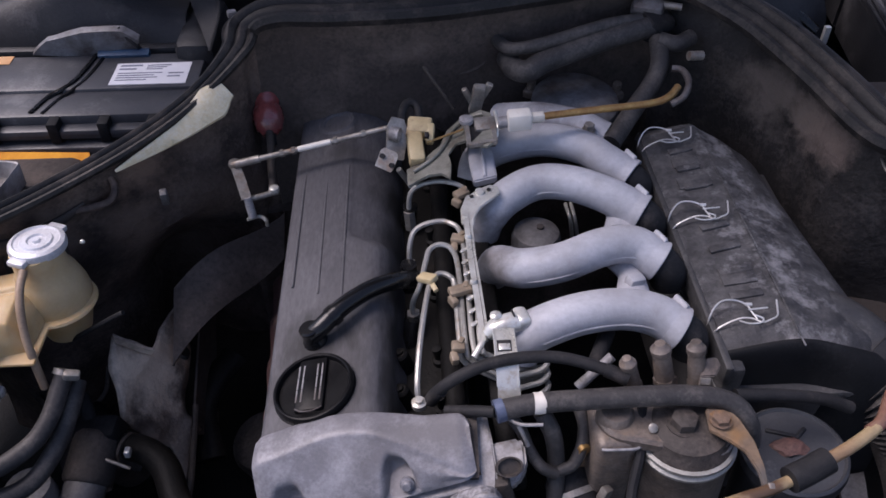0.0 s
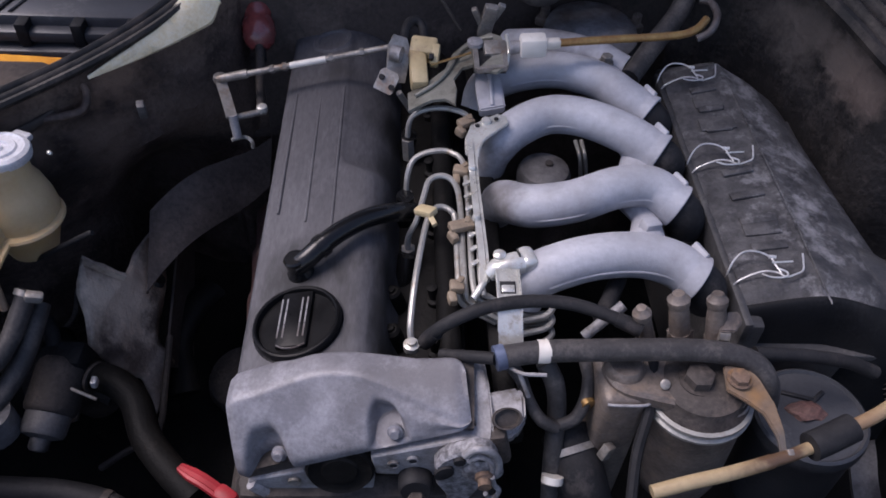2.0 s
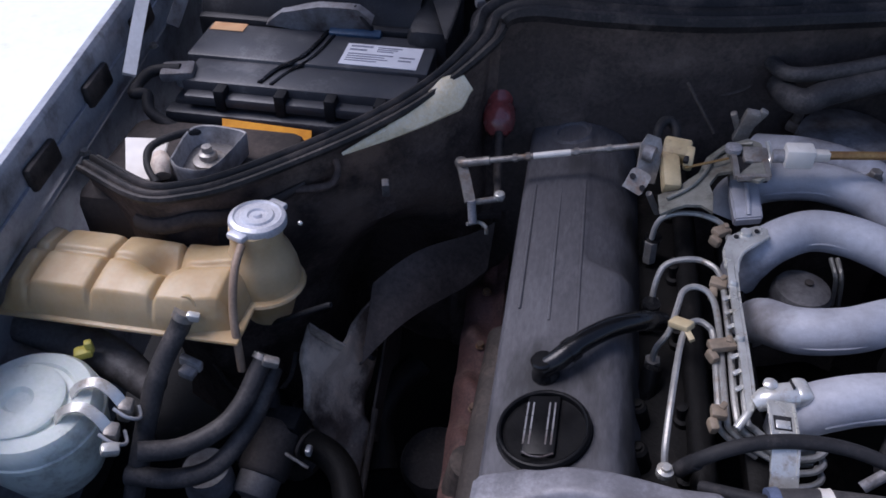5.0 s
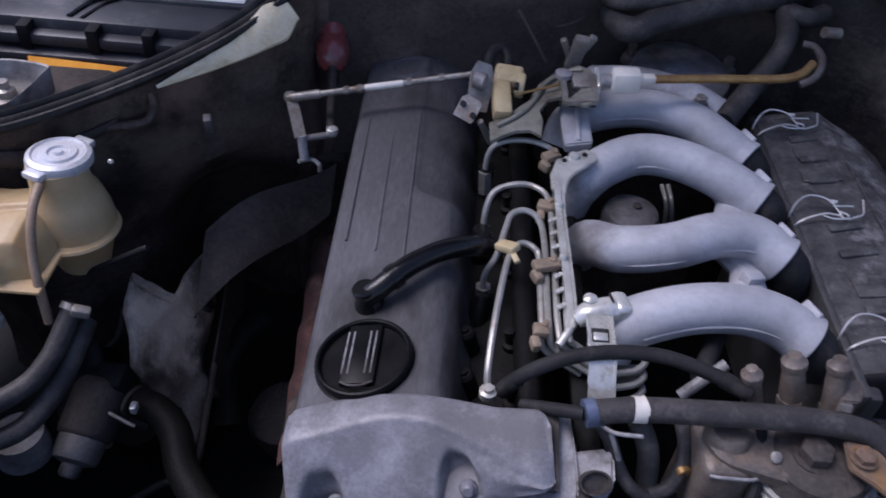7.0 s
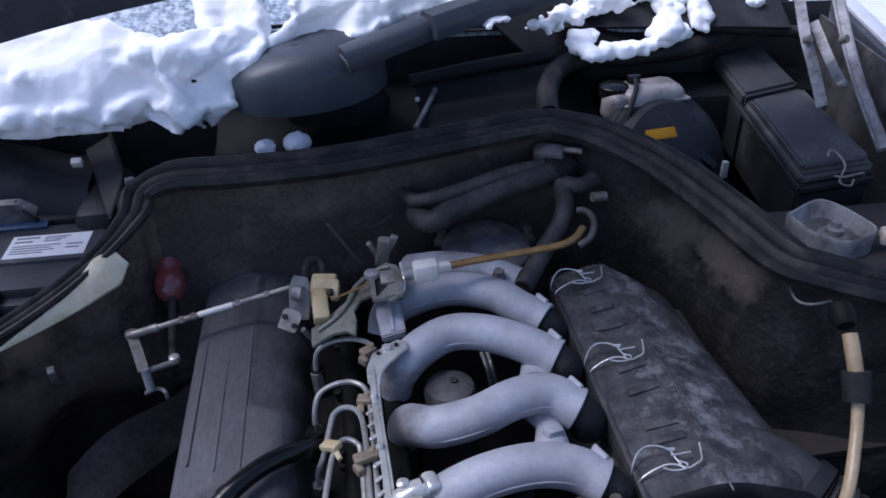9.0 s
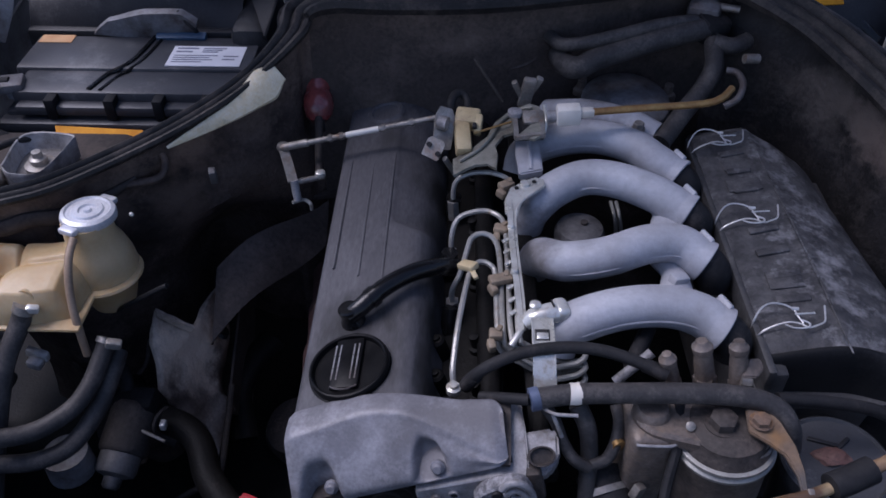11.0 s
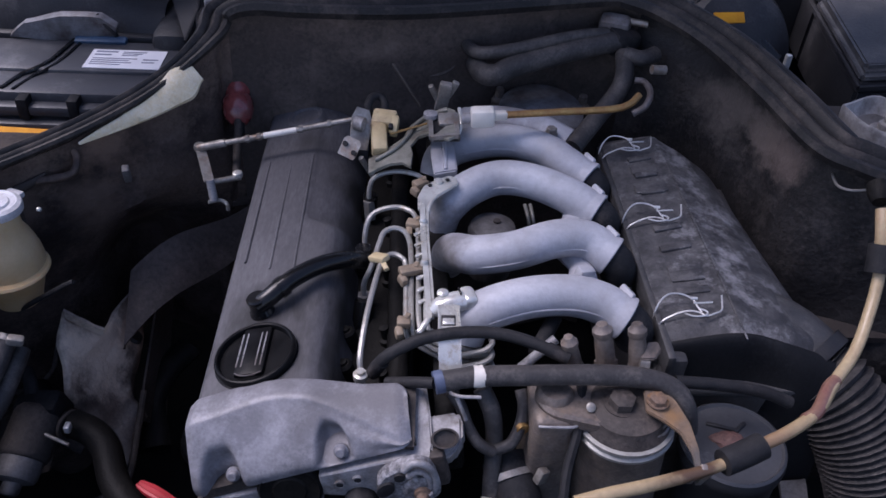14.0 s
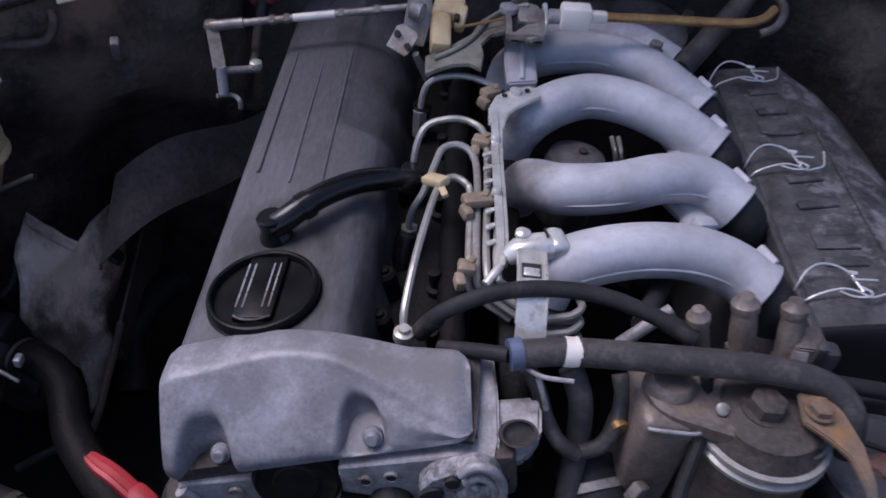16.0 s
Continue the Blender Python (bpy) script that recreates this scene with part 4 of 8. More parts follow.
def front_hood(a, v):
    u = lerp(-0.004, 0.2205, a)
    top = 0.002 + 0.007 * hump(u, 0.085, 0.07) - 0.011 * max(0, (u - 0.10) / 0.125) ** 1.4
    ridge_w = top - 0.019 * max(0, (u - 0.125) / 0.095) ** 1.3
    back = 0.4845 + 0.010 * math.sin(min(1, a * 1.25) * math.pi) - 0.006 * a
    ridge = 0.444 + 0.014 * hump(u, 0.09, 0.06) - 0.030 * max(0, (u - 0.12) / 0.1) ** 1.5
    low = lerp(-0.058, -0.034, a)
    face = lerp(0.407, 0.417, a)
    ridge = max(ridge, face + 0.002)
    c = max(0, (u - 0.2085) / 0.012)
    rnd = 0.012 * (1 - math.sqrt(max(0, 1 - min(c, 1) ** 2)))
    back, ridge, face = back - rnd, ridge + rnd * 0.3, face + rnd * 0.6
    mid = (lerp(ridge, face, 0.45) - 0.003, lerp(ridge_w, low, 0.42))
    prof = [(back + 0.005, top - 0.05), (back + 0.004, top - 0.014), (back, top - 0.003), (back - 0.006, top), (lerp(back, ridge, 0.5), lerp(top, ridge_w, 0.45) + 0.0015), (ridge + 0.007, ridge_w + 0.001), (ridge - 0.001, ridge_w - 0.005), mid, (face + 0.001, lerp(ridge_w, low, 0.78)), (face - 0.001, low)]
    f = v * (len(prof) - 1)
    j = min(int(f), len(prof) - 2)
    y, w = bent(prof, j, f - j, 0), bent(prof, j, f - j, 1)
    for c, wd, v0, v1 in ((0.027, 0.0175, 0.72, 1.2), (0.144, 0.0145, 0.68, 0.97)):
        arch = smooth01((v - v0) / 0.17) * (1 - smooth01((v - v1 + 0.04) / 0.06))
        y += 0.024 * arch * math.exp(-(abs(u - c) / (wd * (0.62 + 0.38 * arch))) ** 4.5)
    side = max(hump(a, 0, 0.02), hump(a, 1, 0.03))
    return eng(u, lerp(y, 0.447, 0.06 * side), lerp(w, -0.03, 0.12 * side))


part("front_hood", ends(grid(front_hood, 110, 72)), "front", cover, "lighter stained front bulge with bolt pockets")
for u, y, w in ((0.036, 0.4185, -0.046), (0.150, 0.4195, -0.033)):
    part("cover_bolt", moved(lathe([(0.0075, 0), (0.0075, 0.004), (0.0058, 0.005), (0.0054, 0.008), (0.004, 0.0095), (0, 0.0095)], pose(0, 0, 0, 62, 0, 0), 16), on_engine(u, y + 0.004, w)), "front", cover, "dull metal bolt head")
part("lower_gasket", sweep([eng(lerp(-0.006, 0.222, k / 20), lerp(0.424, 0.434, k / 20), lerp(-0.063, -0.039, k / 20)) for k in range(21)], [(-0.012, -0.024), (0.006, -0.024), (0.010, 0.005), (-0.012, 0.005)]), "darkmetal", cover, "dark oily gasket under the front bulge")

part("side_gasket", strap([(0.0945, 0.420, 0.834), (0.0955, 0.440, 0.841), (0.0965, 0.488, 0.853)], 0.010, 0.010), "darkmetal", cover, "dark oily gasket at the end of the bulge")

# oil filler cap
cap = thing("oil_filler_cap", tuple(eng(0.057, 0.537, 0)), "round black plastic oil filler cap with worn pale print", "oil cap")
CM = on_engine(0.0585, 0.5325, 0.0015)
part("cap_body", lathe([(0.0430, 0), (0.0450, 0.004), (0.0450, 0.0075), (0.0438, 0.0100), (0.0420, 0.0106), (0.0405, 0.0098), (0.0398, 0.0072), (0.0393, 0.0040), (0.0, 0.0036)], CM, 56), "capblack", cap)
part("grip_bar", moved(box(-0.0185, 0.0135, -0.0300, 0.0385, 0.002, 0.0085, 0.0024), CM @ pose(0, 0, 0, 0, 0, -2)), "capblack", cap)
# thin grey tube drawn as the bright arc of light on the grip
part("grip_glint", moved(tube([(-0.0172, -0.0270, 0.0080), (-0.010, -0.0312, 0.0082), (0.002, -0.0320, 0.0082), (0.0122, -0.0280, 0.0080)], 0.0009, 6), CM @ pose(0, 0, 0, 0, 0, -2)), "greypanel", cap, "pale line for the highlight on the grip edge")
for x in (-0.0172, -0.0118, 0.0038, 0.0090):
    for k in range(3):
        part("print_line", moved(box(x - 0.0008, x + 0.0008, -0.0190 + 0.0165 * k, -0.0035 + 0.0165 * k, 0.0083, 0.0088, 0), CM @ pose(0, 0, 0, 0, 0, -2)), "greypanel", cap, "worn pale print line")
part("filler_neck", lathe([(0.0465, -0.006), (0.0465, 0.0005), (0.043, 0.002)], CM, 40), "capblack", cap, "black neck rim")

# breather hose
breather = thing("breather_hose", tuple(eng(0.04, 0.60, 0)), "black rubber breather hose with elbow on the valve cover", "hose")
part("elbow_socket", lathe([(0.0150, -0.004), (0.0140, 0.006), (0.0118, 0.009), (0.0112, 0.020), (0.0122, 0.0215), (0.0122, 0.0250), (0.0105, 0.0268), (0.0, 0.0272)], on_engine(0.0545, 0.6035, 0.0), 24), "gloss", breather)
part("hose", tube([(-0.076, 0.601, 0.852), (-0.064, 0.606, 0.860), (-0.050, 0.618, 0.867), (-0.032, 0.634, 0.871), (-0.008, 0.653, 0.871), (0.018, 0.671, 0.864), (0.044, 0.692, 0.846)], 0.0108, 18), "gloss", breather)
part("collar", rod((-0.054, 0.614, 0.8655), (-0.047, 0.620, 0.8680), 0.0124, 20), "gloss", breather)

# injection lines with their clips
lines = thing("injection_lines", (0.09, 0.65, 0.76), "bent bare steel injection pipes with plastic clips", "fuel pipes")
pipe_rear = [(0.039, 0.841, 0.82), (0.04, 0.844, 0.85), (0.047, 0.845, 0.866), (0.067, 0.846, 0.875), (0.094, 0.841, 0.878), (0.114, 0.82, 0.878), (0.115, 0.753, 0.878), (0.115, 0.66, 0.874), (0.113, 0.566, 0.866), (0.123, 0.558, 0.855), (0.154, 0.55, 0.84), (0.186, 0.567, 0.82)]
pipe_third = [(0.037, 0.737, 0.82), (0.039, 0.749, 0.852), (0.047, 0.761, 0.866), (0.068, 0.765, 0.874), (0.089, 0.762, 0.875), (0.103, 0.739, 0.875), (0.105, 0.664, 0.871), (0.105, 0.569, 0.863), (0.115, 0.555, 0.852), (0.154, 0.546, 0.835), (0.188, 0.564, 0.815)]
pipe_second = [(0.04, 0.668, 0.8), (0.04, 0.667, 0.83), (0.049, 0.669, 0.856), (0.057, 0.697, 0.868), (0.063, 0.715, 0.873), (0.077, 0.721, 0.875), (0.091, 0.711, 0.873), (0.096, 0.675, 0.87), (0.097, 0.572, 0.86), (0.105, 0.557, 0.848), (0.148, 0.544, 0.83), (0.186, 0.562, 0.81)]
pipe_front = [(0.043, 0.517, 0.835), (0.042, 0.532, 0.848), (0.047, 0.578, 0.862), (0.056, 0.636, 0.868), (0.063, 0.662, 0.872), (0.073, 0.672, 0.873), (0.085, 0.667, 0.872), (0.09, 0.652, 0.868), (0.091, 0.574, 0.857), (0.096, 0.558, 0.845), (0.13, 0.549, 0.827)]
ends_at = (pipe_rear, pipe_third, pipe_second, pipe_front)
for q in ends_at:
    part("pipe", tube(q, 0.0034, 8, 6), "pipe", lines)
for q in ends_at[:3]:
    a = Vector(q[0])
    part("pipe_nut", rod(a + Vector((0.002, 0, -0.02)), a + Vector((0, 0, 0.012)), 0.0085, 6), "dullzinc", lines, "grey union nut")
for a, b in (((0.041, 0.845, 0.835), (0.038, 0.852, 0.8)), ((0.036, 0.73, 0.835), (0.036, 0.732, 0.79)), ((0.039, 0.653, 0.815), (0.034, 0.629, 0.77))):
    part("injector_body", rod(a, b, 0.0105, 12), "gloss", lines, "black injector sleeve")
part("banjo", moved(lathe([(0.007, -0.005), (0.008, -0.003), (0.008, 0.004), (0.0045, 0.005), (0.0045, 0.009), (0, 0.010)], None, 16), Matrix.Translation((0.043, 0.512, 0.835))), "zinc", lines, "bright banjo fitting")
part("tie_clip", block((0.058, 0.665, 0.873), (0.024, 0.014, 0.008), (0, -20, -40), 0.002), "tan", lines, "yellowed plastic clip")
part("tie_tail", block((0.065, 0.651, 0.873), (0.006, 0.016, 0.005), (0, -20, 20), 0.001), "tan", lines)
for x, y, z, wide, turn in ((0.095, 0.640, 0.876, 0.027, 18), (0.088, 0.563, 0.867, 0.015, 0), (0.099, 0.728, 0.877, 0.018, -15), (0.108, 0.812, 0.881, 0.020, 35)):
    c = part("line_clamp", block((x, y, z), (wide, 0.014, 0.009), (0, 0, turn), 0.0025), "browntan", lines, "brown plastic clamp")
    part("clamp_foot", block((x - wide * 0.32, y - 0.011, z - 0.006), (0.009, 0.014, 0.012), (8, 0, turn + 12), 0.003), "browntan", c)
    part("clamp_lock", block((x + wide * 0.25, y + 0.005, z + 0.004), (0.006, 0.009, 0.005), (0, 0, turn - 30), 0.0015), "browntan", c)

# bracket beside the lines
rail = thing("line_bracket", (0.12, 0.65, 0.78), "bright zinc-plated bracket strip beside the fuel pipes", "bracket")
part("strip", strap([(0.109, 0.772, 0.889), (0.110, 0.740, 0.888), (0.110, 0.700, 0.886), (0.112, 0.650, 0.882), (0.114, 0.605, 0.877), (0.115, 0.566, 0.870)], 0.0068, 0.004), "zinc", rail)
part("strip_flange", strap([(0.116, 0.752, 0.884), (0.1155, 0.700, 0.882), (0.1175, 0.650, 0.878), (0.1195, 0.605, 0.873), (0.1205, 0.572, 0.867)], 0.003, 0.010), "zinc", rail, "bright folded edge")
part("top_plate", panel([(0.104, 0.770, 0.889), (0.112, 0.794, 0.890), (0.131, 0.808, 0.892), (0.145, 0.815, 0.893), (0.156, 0.811, 0.893), (0.156, 0.799, 0.892), (0.142, 0.788, 0.891), (0.128, 0.775, 0.890), (0.120, 0.758, 0.889), (0.117, 0.744, 0.888), (0.104, 0.744, 0.888)], 0.004, 0.001), "zinc", rail)
part("plate_lip", tube([(0.156, 0.800, 0.890), (0.142, 0.787, 0.889), (0.128, 0.773, 0.888), (0.120, 0.757, 0.887), (0.1165, 0.738, 0.886)], 0.0026, 8), "zinc", rail, "bright rolled lip")
part("plate_boss", lathe([(0.006, 0), (0.006, 0.004), (0.003, 0.005), (0, 0.005)], Matrix.Translation((0.131, 0.800, 0.891)), 14), "zinc", rail)
for q in ((0.120, 0.792, 0.8915), (0.143, 0.803, 0.8935)):
    part("rivet_hole", lathe([(0.0028, 0), (0.0028, 0.0012), (0, 0.0013)], Matrix.Translation(q), 12), "rubber", rail)
for k in range(7):
    q = Vector((0.1035, 0.700, 0.883)).lerp(Vector((0.1075, 0.590, 0.873)), k / 6)
    part("strip_tooth", block(tuple(q), (0.010, 0.0045, 0.0035), (0, 0, 38), 0.0012), "zinc", rail)
part("strip_rivet", lathe([(0.0045, 0), (0.0045, 0.003), (0.003, 0.005), (0, 0.0055)], Matrix.Translation((0.111, 0.645, 0.883)), 12), "zinc", rail)
part("strip_rivet", lathe([(0.0045, 0), (0.0045, 0.003), (0.003, 0.005), (0, 0.0055)], Matrix.Translation((0.110, 0.718, 0.888)), 12), "zinc", rail)
part("tail", tube([(0.118, 0.574, 0.870), (0.112, 0.562, 0.867), (0.104, 0.551, 0.862)], 0.0040, 10), "zinc", rail)
part("cross_tube", tube([(0.119, 0.570, 0.876), (0.128, 0.574, 0.881), (0.142, 0.578, 0.884), (0.153, 0.581, 0.884)], 0.0125, 16, 6, [0.6, 0.95, 1.0, 1.0], 0.85), "zinc", rail, "pressed tubular end")
part("tube_end", block((0.158, 0.584, 0.884), (0.018, 0.027, 0.021), (0, 8, 14), 0.007, 3), "zinc", rail)
part("end_slot", block((0.1485, 0.583, 0.896), (0.0016, 0.010, 0.003), (0, 0, 14), 0.0004), "rubber", rail)
part("tube_boss", lathe([(0.0065, 0), (0.0065, 0.003), (0.004, 0.005), (0, 0.0055)], Matrix.Translation((0.130, 0.583, 0.891)), 14), "zinc", rail)
part("foot_strap", strap([(0.136, 0.562, 0.8935), (0.1355, 0.545, 0.8930), (0.135, 0.520, 0.889), (0.136, 0.500, 0.874), (0.137, 0.483, 0.852)], 0.0235, 0.003), "zinc", rail)
part("window_slot", block((0.1345, 0.5385, 0.8930), (0.0150, 0.0140, 0.003), (10, 0, 0), 0), "rubber", rail, "dark slot")
part("slot_tongue", block((0.1345, 0.5368, 0.8938), (0.0125, 0.0080, 0.003), (10, 0, 0), 0.0006), "zinc", rail)
for x in (0.1245, 0.1462):
    part("strap_edge", strap([(x, 0.560, 0.8945), (x, 0.545, 0.8940), (x, 0.520, 0.890), (x, 0.500, 0.875)], 0.0018, 0.004), "zinc", rail)

# intake manifold: four runners, webs, end flanges, rubber sleeves
intake = thing("intake_manifold", (0.24, 0.75, 0.74), "silver-painted cast intake manifold with four curved runners", "intake manifold")
RUN = ([(0.157, 0.57, 0.835), (0.164, 0.58, 0.857), (0.189, 0.585, 0.872), (0.23, 0.593, 0.88), (0.275, 0.597, 0.88), (0.311, 0.593, 0.873), (0.339, 0.579, 0.863)],
       [(0.144, 0.728, 0.815), (0.149, 0.713, 0.845), (0.175, 0.683, 0.866), (0.221, 0.681, 0.876), (0.272, 0.7, 0.88), (0.312, 0.706, 0.876), (0.343, 0.688, 0.864)],
       [(0.138, 0.801, 0.82), (0.144, 0.802, 0.848), (0.171, 0.821, 0.866), (0.212, 0.837, 0.876), (0.256, 0.827, 0.88), (0.303, 0.804, 0.875), (0.342, 0.779, 0.864)],
       [(0.131, 0.912, 0.825), (0.142, 0.929, 0.85), (0.181, 0.936, 0.868), (0.237, 0.932, 0.878), (0.287, 0.91, 0.878), (0.316, 0.883, 0.872), (0.345, 0.86, 0.862)])
for k, q in enumerate(RUN):
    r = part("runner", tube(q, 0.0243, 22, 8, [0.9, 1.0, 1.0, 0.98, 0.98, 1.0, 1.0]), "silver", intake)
    a, b = Vector(q[-2]), Vector(q[-1])
    d = (b - a).normalized()
    m, _ = aim(b - d * 0.016, b + d)
    part("end_collar", lathe([(0.0240, 0), (0.0247, 0.006), (0.0262, 0.013), (0.0266, 0.0158), (0.0255, 0.0168), (0.0225, 0.0160)], m, 28), "silver", r)
    part("lug", block(tuple(b - d * 0.004 + Vector((0.001, 0.015, 0.018))), (0.006, 0.022, 0.020), (0, 34, 24), 0.0022), "silver", r)
    path = smooth_path(q, 8)
    part("parting_line", sweep([p + Vector((0, -0.0240, 0.0)) for p in path[14:46]], circle(0.0012, 6)), "silver", r)
    s = part("sleeve", tube([b - d * 0.004, b + d * 0.008 + Vector((0.002, 0, -0.006)), b + Vector((0.014, -0.003, -0.030))], 0.0220, 20, 4), "rubber", intake, "black rubber sleeve")
    part("sleeve_bead", lathe([(0.0222, 0), (0.0230, 0.002), (0.0222, 0.004)], aim(b + Vector((0.012, -0.002, -0.020)), b + Vector((0.015, -0.003, -0.034)))[0], 20), "rubber", s)
part("web", tube([(0.301, 0.712, 0.85), (0.307, 0.68, 0.85), (0.302, 0.64, 0.85)], 0.017, 12, 4, [1.3, 0.9, 1.3], 0.7), "silver", intake)
part("web", tube([(0.313, 0.831, 0.85), (0.316, 0.794, 0.85), (0.311, 0.758, 0.85)], 0.017, 12, 4, [1.3, 0.9, 1.3], 0.7), "silver", intake)
part("web_block", block((0.305, 0.657, 0.862), (0.022, 0.016, 0.018), (0, 10, 20), 0.004), "silver", intake)
part("rear_runner", tube([(0.185, 1.048, 0.84), (0.233, 1.004, 0.868), (0.289, 0.979, 0.87), (0.329, 0.954, 0.862)], 0.024, 18, 6), "silver", intake, "dull silver rear branch")
part("rear_flange", block((0.307, 0.956, 0.872), (0.05, 0.026, 0.02), (0, 10, -38), 0.006), "silver", intake)
part("flange_bolt", hexbolt((0.3, 0.943, 0.884), 0.008, 0.012), "dullzinc", intake)
part("bracket_leg", panel([(0.124, 0.921, 0.893), (0.143, 0.922, 0.894), (0.157, 0.892, 0.890), (0.159, 0.848, 0.880), (0.127, 0.843, 0.876), (0.123, 0.880, 0.885)], 0.014, 0.002), "silver", intake, "silver cast bracket leg")
part("leg_rib", tube([(0.140, 0.920, 0.894), (0.142, 0.890, 0.889), (0.143, 0.850, 0.879)], 0.003, 8), "silver", intake)
part("head_flange", moved(box(0.238, 0.262, 0.44, 1.03, -0.115, -0.06, 0.006), on_engine(0, 0, 0)), "oilshade", intake, "dark manifold flange")

# domed damper between the runners, with two thin pipes
damper = thing("pressure_damper", (0.207, 0.78, 0.76), "dull grey domed damper can under the intake runners", "damper")
part("dome", lathe([(0.031, -0.06), (0.033, 0.0), (0.0335, 0.008), (0.030, 0.016), (0.018, 0.020), (0.0, 0.0215)], pose(0.207, 0.785, 0.818)), "greyrail", damper)
part("top_screw", lathe([(0.005, 0.0), (0.005, 0.003), (0, 0.004)], pose(0.212, 0.787, 0.839), 12), "darkmetal", damper)
for x in (0.0, 0.011):
    part("thin_pipe", tube([(0.265, 0.883, 0.8), (0.269, 0.856, 0.79), (0.276, 0.854, 0.75)] if x == 0 else [(0.273, 0.884, 0.8), (0.276, 0.857, 0.79), (0.284, 0.854, 0.75)], 0.003, 8), "pipe", damper, "thin bare pipe")

# air filter housing
airbox = thing("air_filter_housing", (0.47, 0.74, 0.62), "dusty black plastic air filter housing with wire clips", "air filter")


def lid_surface(u, v):
    y = lerp(0.553, 0.985, u)
    right = lerp(0.583, 0.542, u) - 0.085 * max(0, (u - 0.86) / 0.14) ** 1.6
    ring = [(0.381, 0.800), (0.381, 0.851), (0.384, 0.858), (0.400, 0.8615), (0.455, 0.871), (0.463, 0.8725), (lerp(0.463, right, 0.5), 0.860), (right - 0.015, 0.842), (right, 0.828), (right + 0.003, 0.80)]
    f = v * (len(ring) - 1)
    j = min(int(f), len(ring) - 2)
    x = lerp(ring[j][0], ring[j + 1][0], f - j)
    z = lerp(ring[j][1], ring[j + 1][1], f - j)
    e = max(hump(u, 1, 0.03), hump(u, 0, 0.03))
    return Vector((lerp(x, 0.46, 0.05 * e), y, z - 0.010 * e - 0.002 * math.sin(u * 3.1)))


part("lid", ends(grid(lid_surface, 70, 45)), "airbox", airbox)
part("body", merge(box(0.385, 0.56, 0.53, 0.90, 0.60, 0.80, 0.012), box(0.378, 0.572, 0.524, 0.93, 0.795, 0.806, 0.003)), "airbase", airbox, "darker plastic lower body")
part("lid_rim", box(0.376, 0.386, 0.525, 0.965, 0.828, 0.856, 0.003), "airbase", airbox, "dark left lid edge")
def shoulder(u, v):
    """The rounded front of the housing: from the lid's front edge forward and down to the outlet."""
    top = bent([(0.384, 0.556, 0.853), (0.462, 0.556, 0.869), (0.527, 0.553, 0.851), (0.583, 0.550, 0.829)], min(int(u * 3), 2), u * 3 - min(int(u * 3), 2), 0), 0.553, bent([(0.853,), (0.869,), (0.851,), (0.829,)], min(int(u * 3), 2), u * 3 - min(int(u * 3), 2), 0)
    reach = lerp(0.016, 0.040, smooth01((u - 0.35) / 0.4))
    a = v * math.pi / 2
    return Vector((top[0] + 0.012 * v * u, top[1] - reach * math.sin(a) ** 0.8, lerp(top[2], 0.62, (1 - math.cos(a)) ** 1.3)))


part("front_face", grid(shoulder, 36, 20, 0.004), "cowl", airbox, "dark rounded front face")
part("front_step", box(0.380, 0.404, 0.530, 0.560, 0.70, 0.846, 0.006), "airbase", airbox)
part("side_neck", tube([(0.500, 0.655, 0.800), (0.525, 0.630, 0.800), (0.550, 0.604, 0.797), (0.574, 0.578, 0.788)], 0.053, 28, 6, [0.9, 1.0, 1.02, 1.0]), "airbase", airbox, "rounded outlet neck")
for k in range(9):
    y = 0.585 + 0.041 * k
    if min(abs(y - c) for c in (0.60, 0.775, 0.945)) > 0.022:
        part("lid_rib", block((0.428, y, 0.8663), (0.036 + 0.004 * math.sin(k * 7), 0.012, 0.0042), (0, -9, 4 + 3 * math.sin(k * 5)), 0.0021), "airbox", airbox)
for y, w in ((0.655, 0.040), (0.84, 0.044), (0.885, 0.036)):
    part("lid_pad", block((0.428, y, 0.8665), (w, 0.024, 0.002), (0, -9, 0), 0.0008), "airbox", airbox)
part("lid_ridge", tube([(0.464, 0.54, 0.872), (0.464, 0.7, 0.874), (0.463, 0.95, 0.870)], 0.0010, 8), "airbox", airbox)


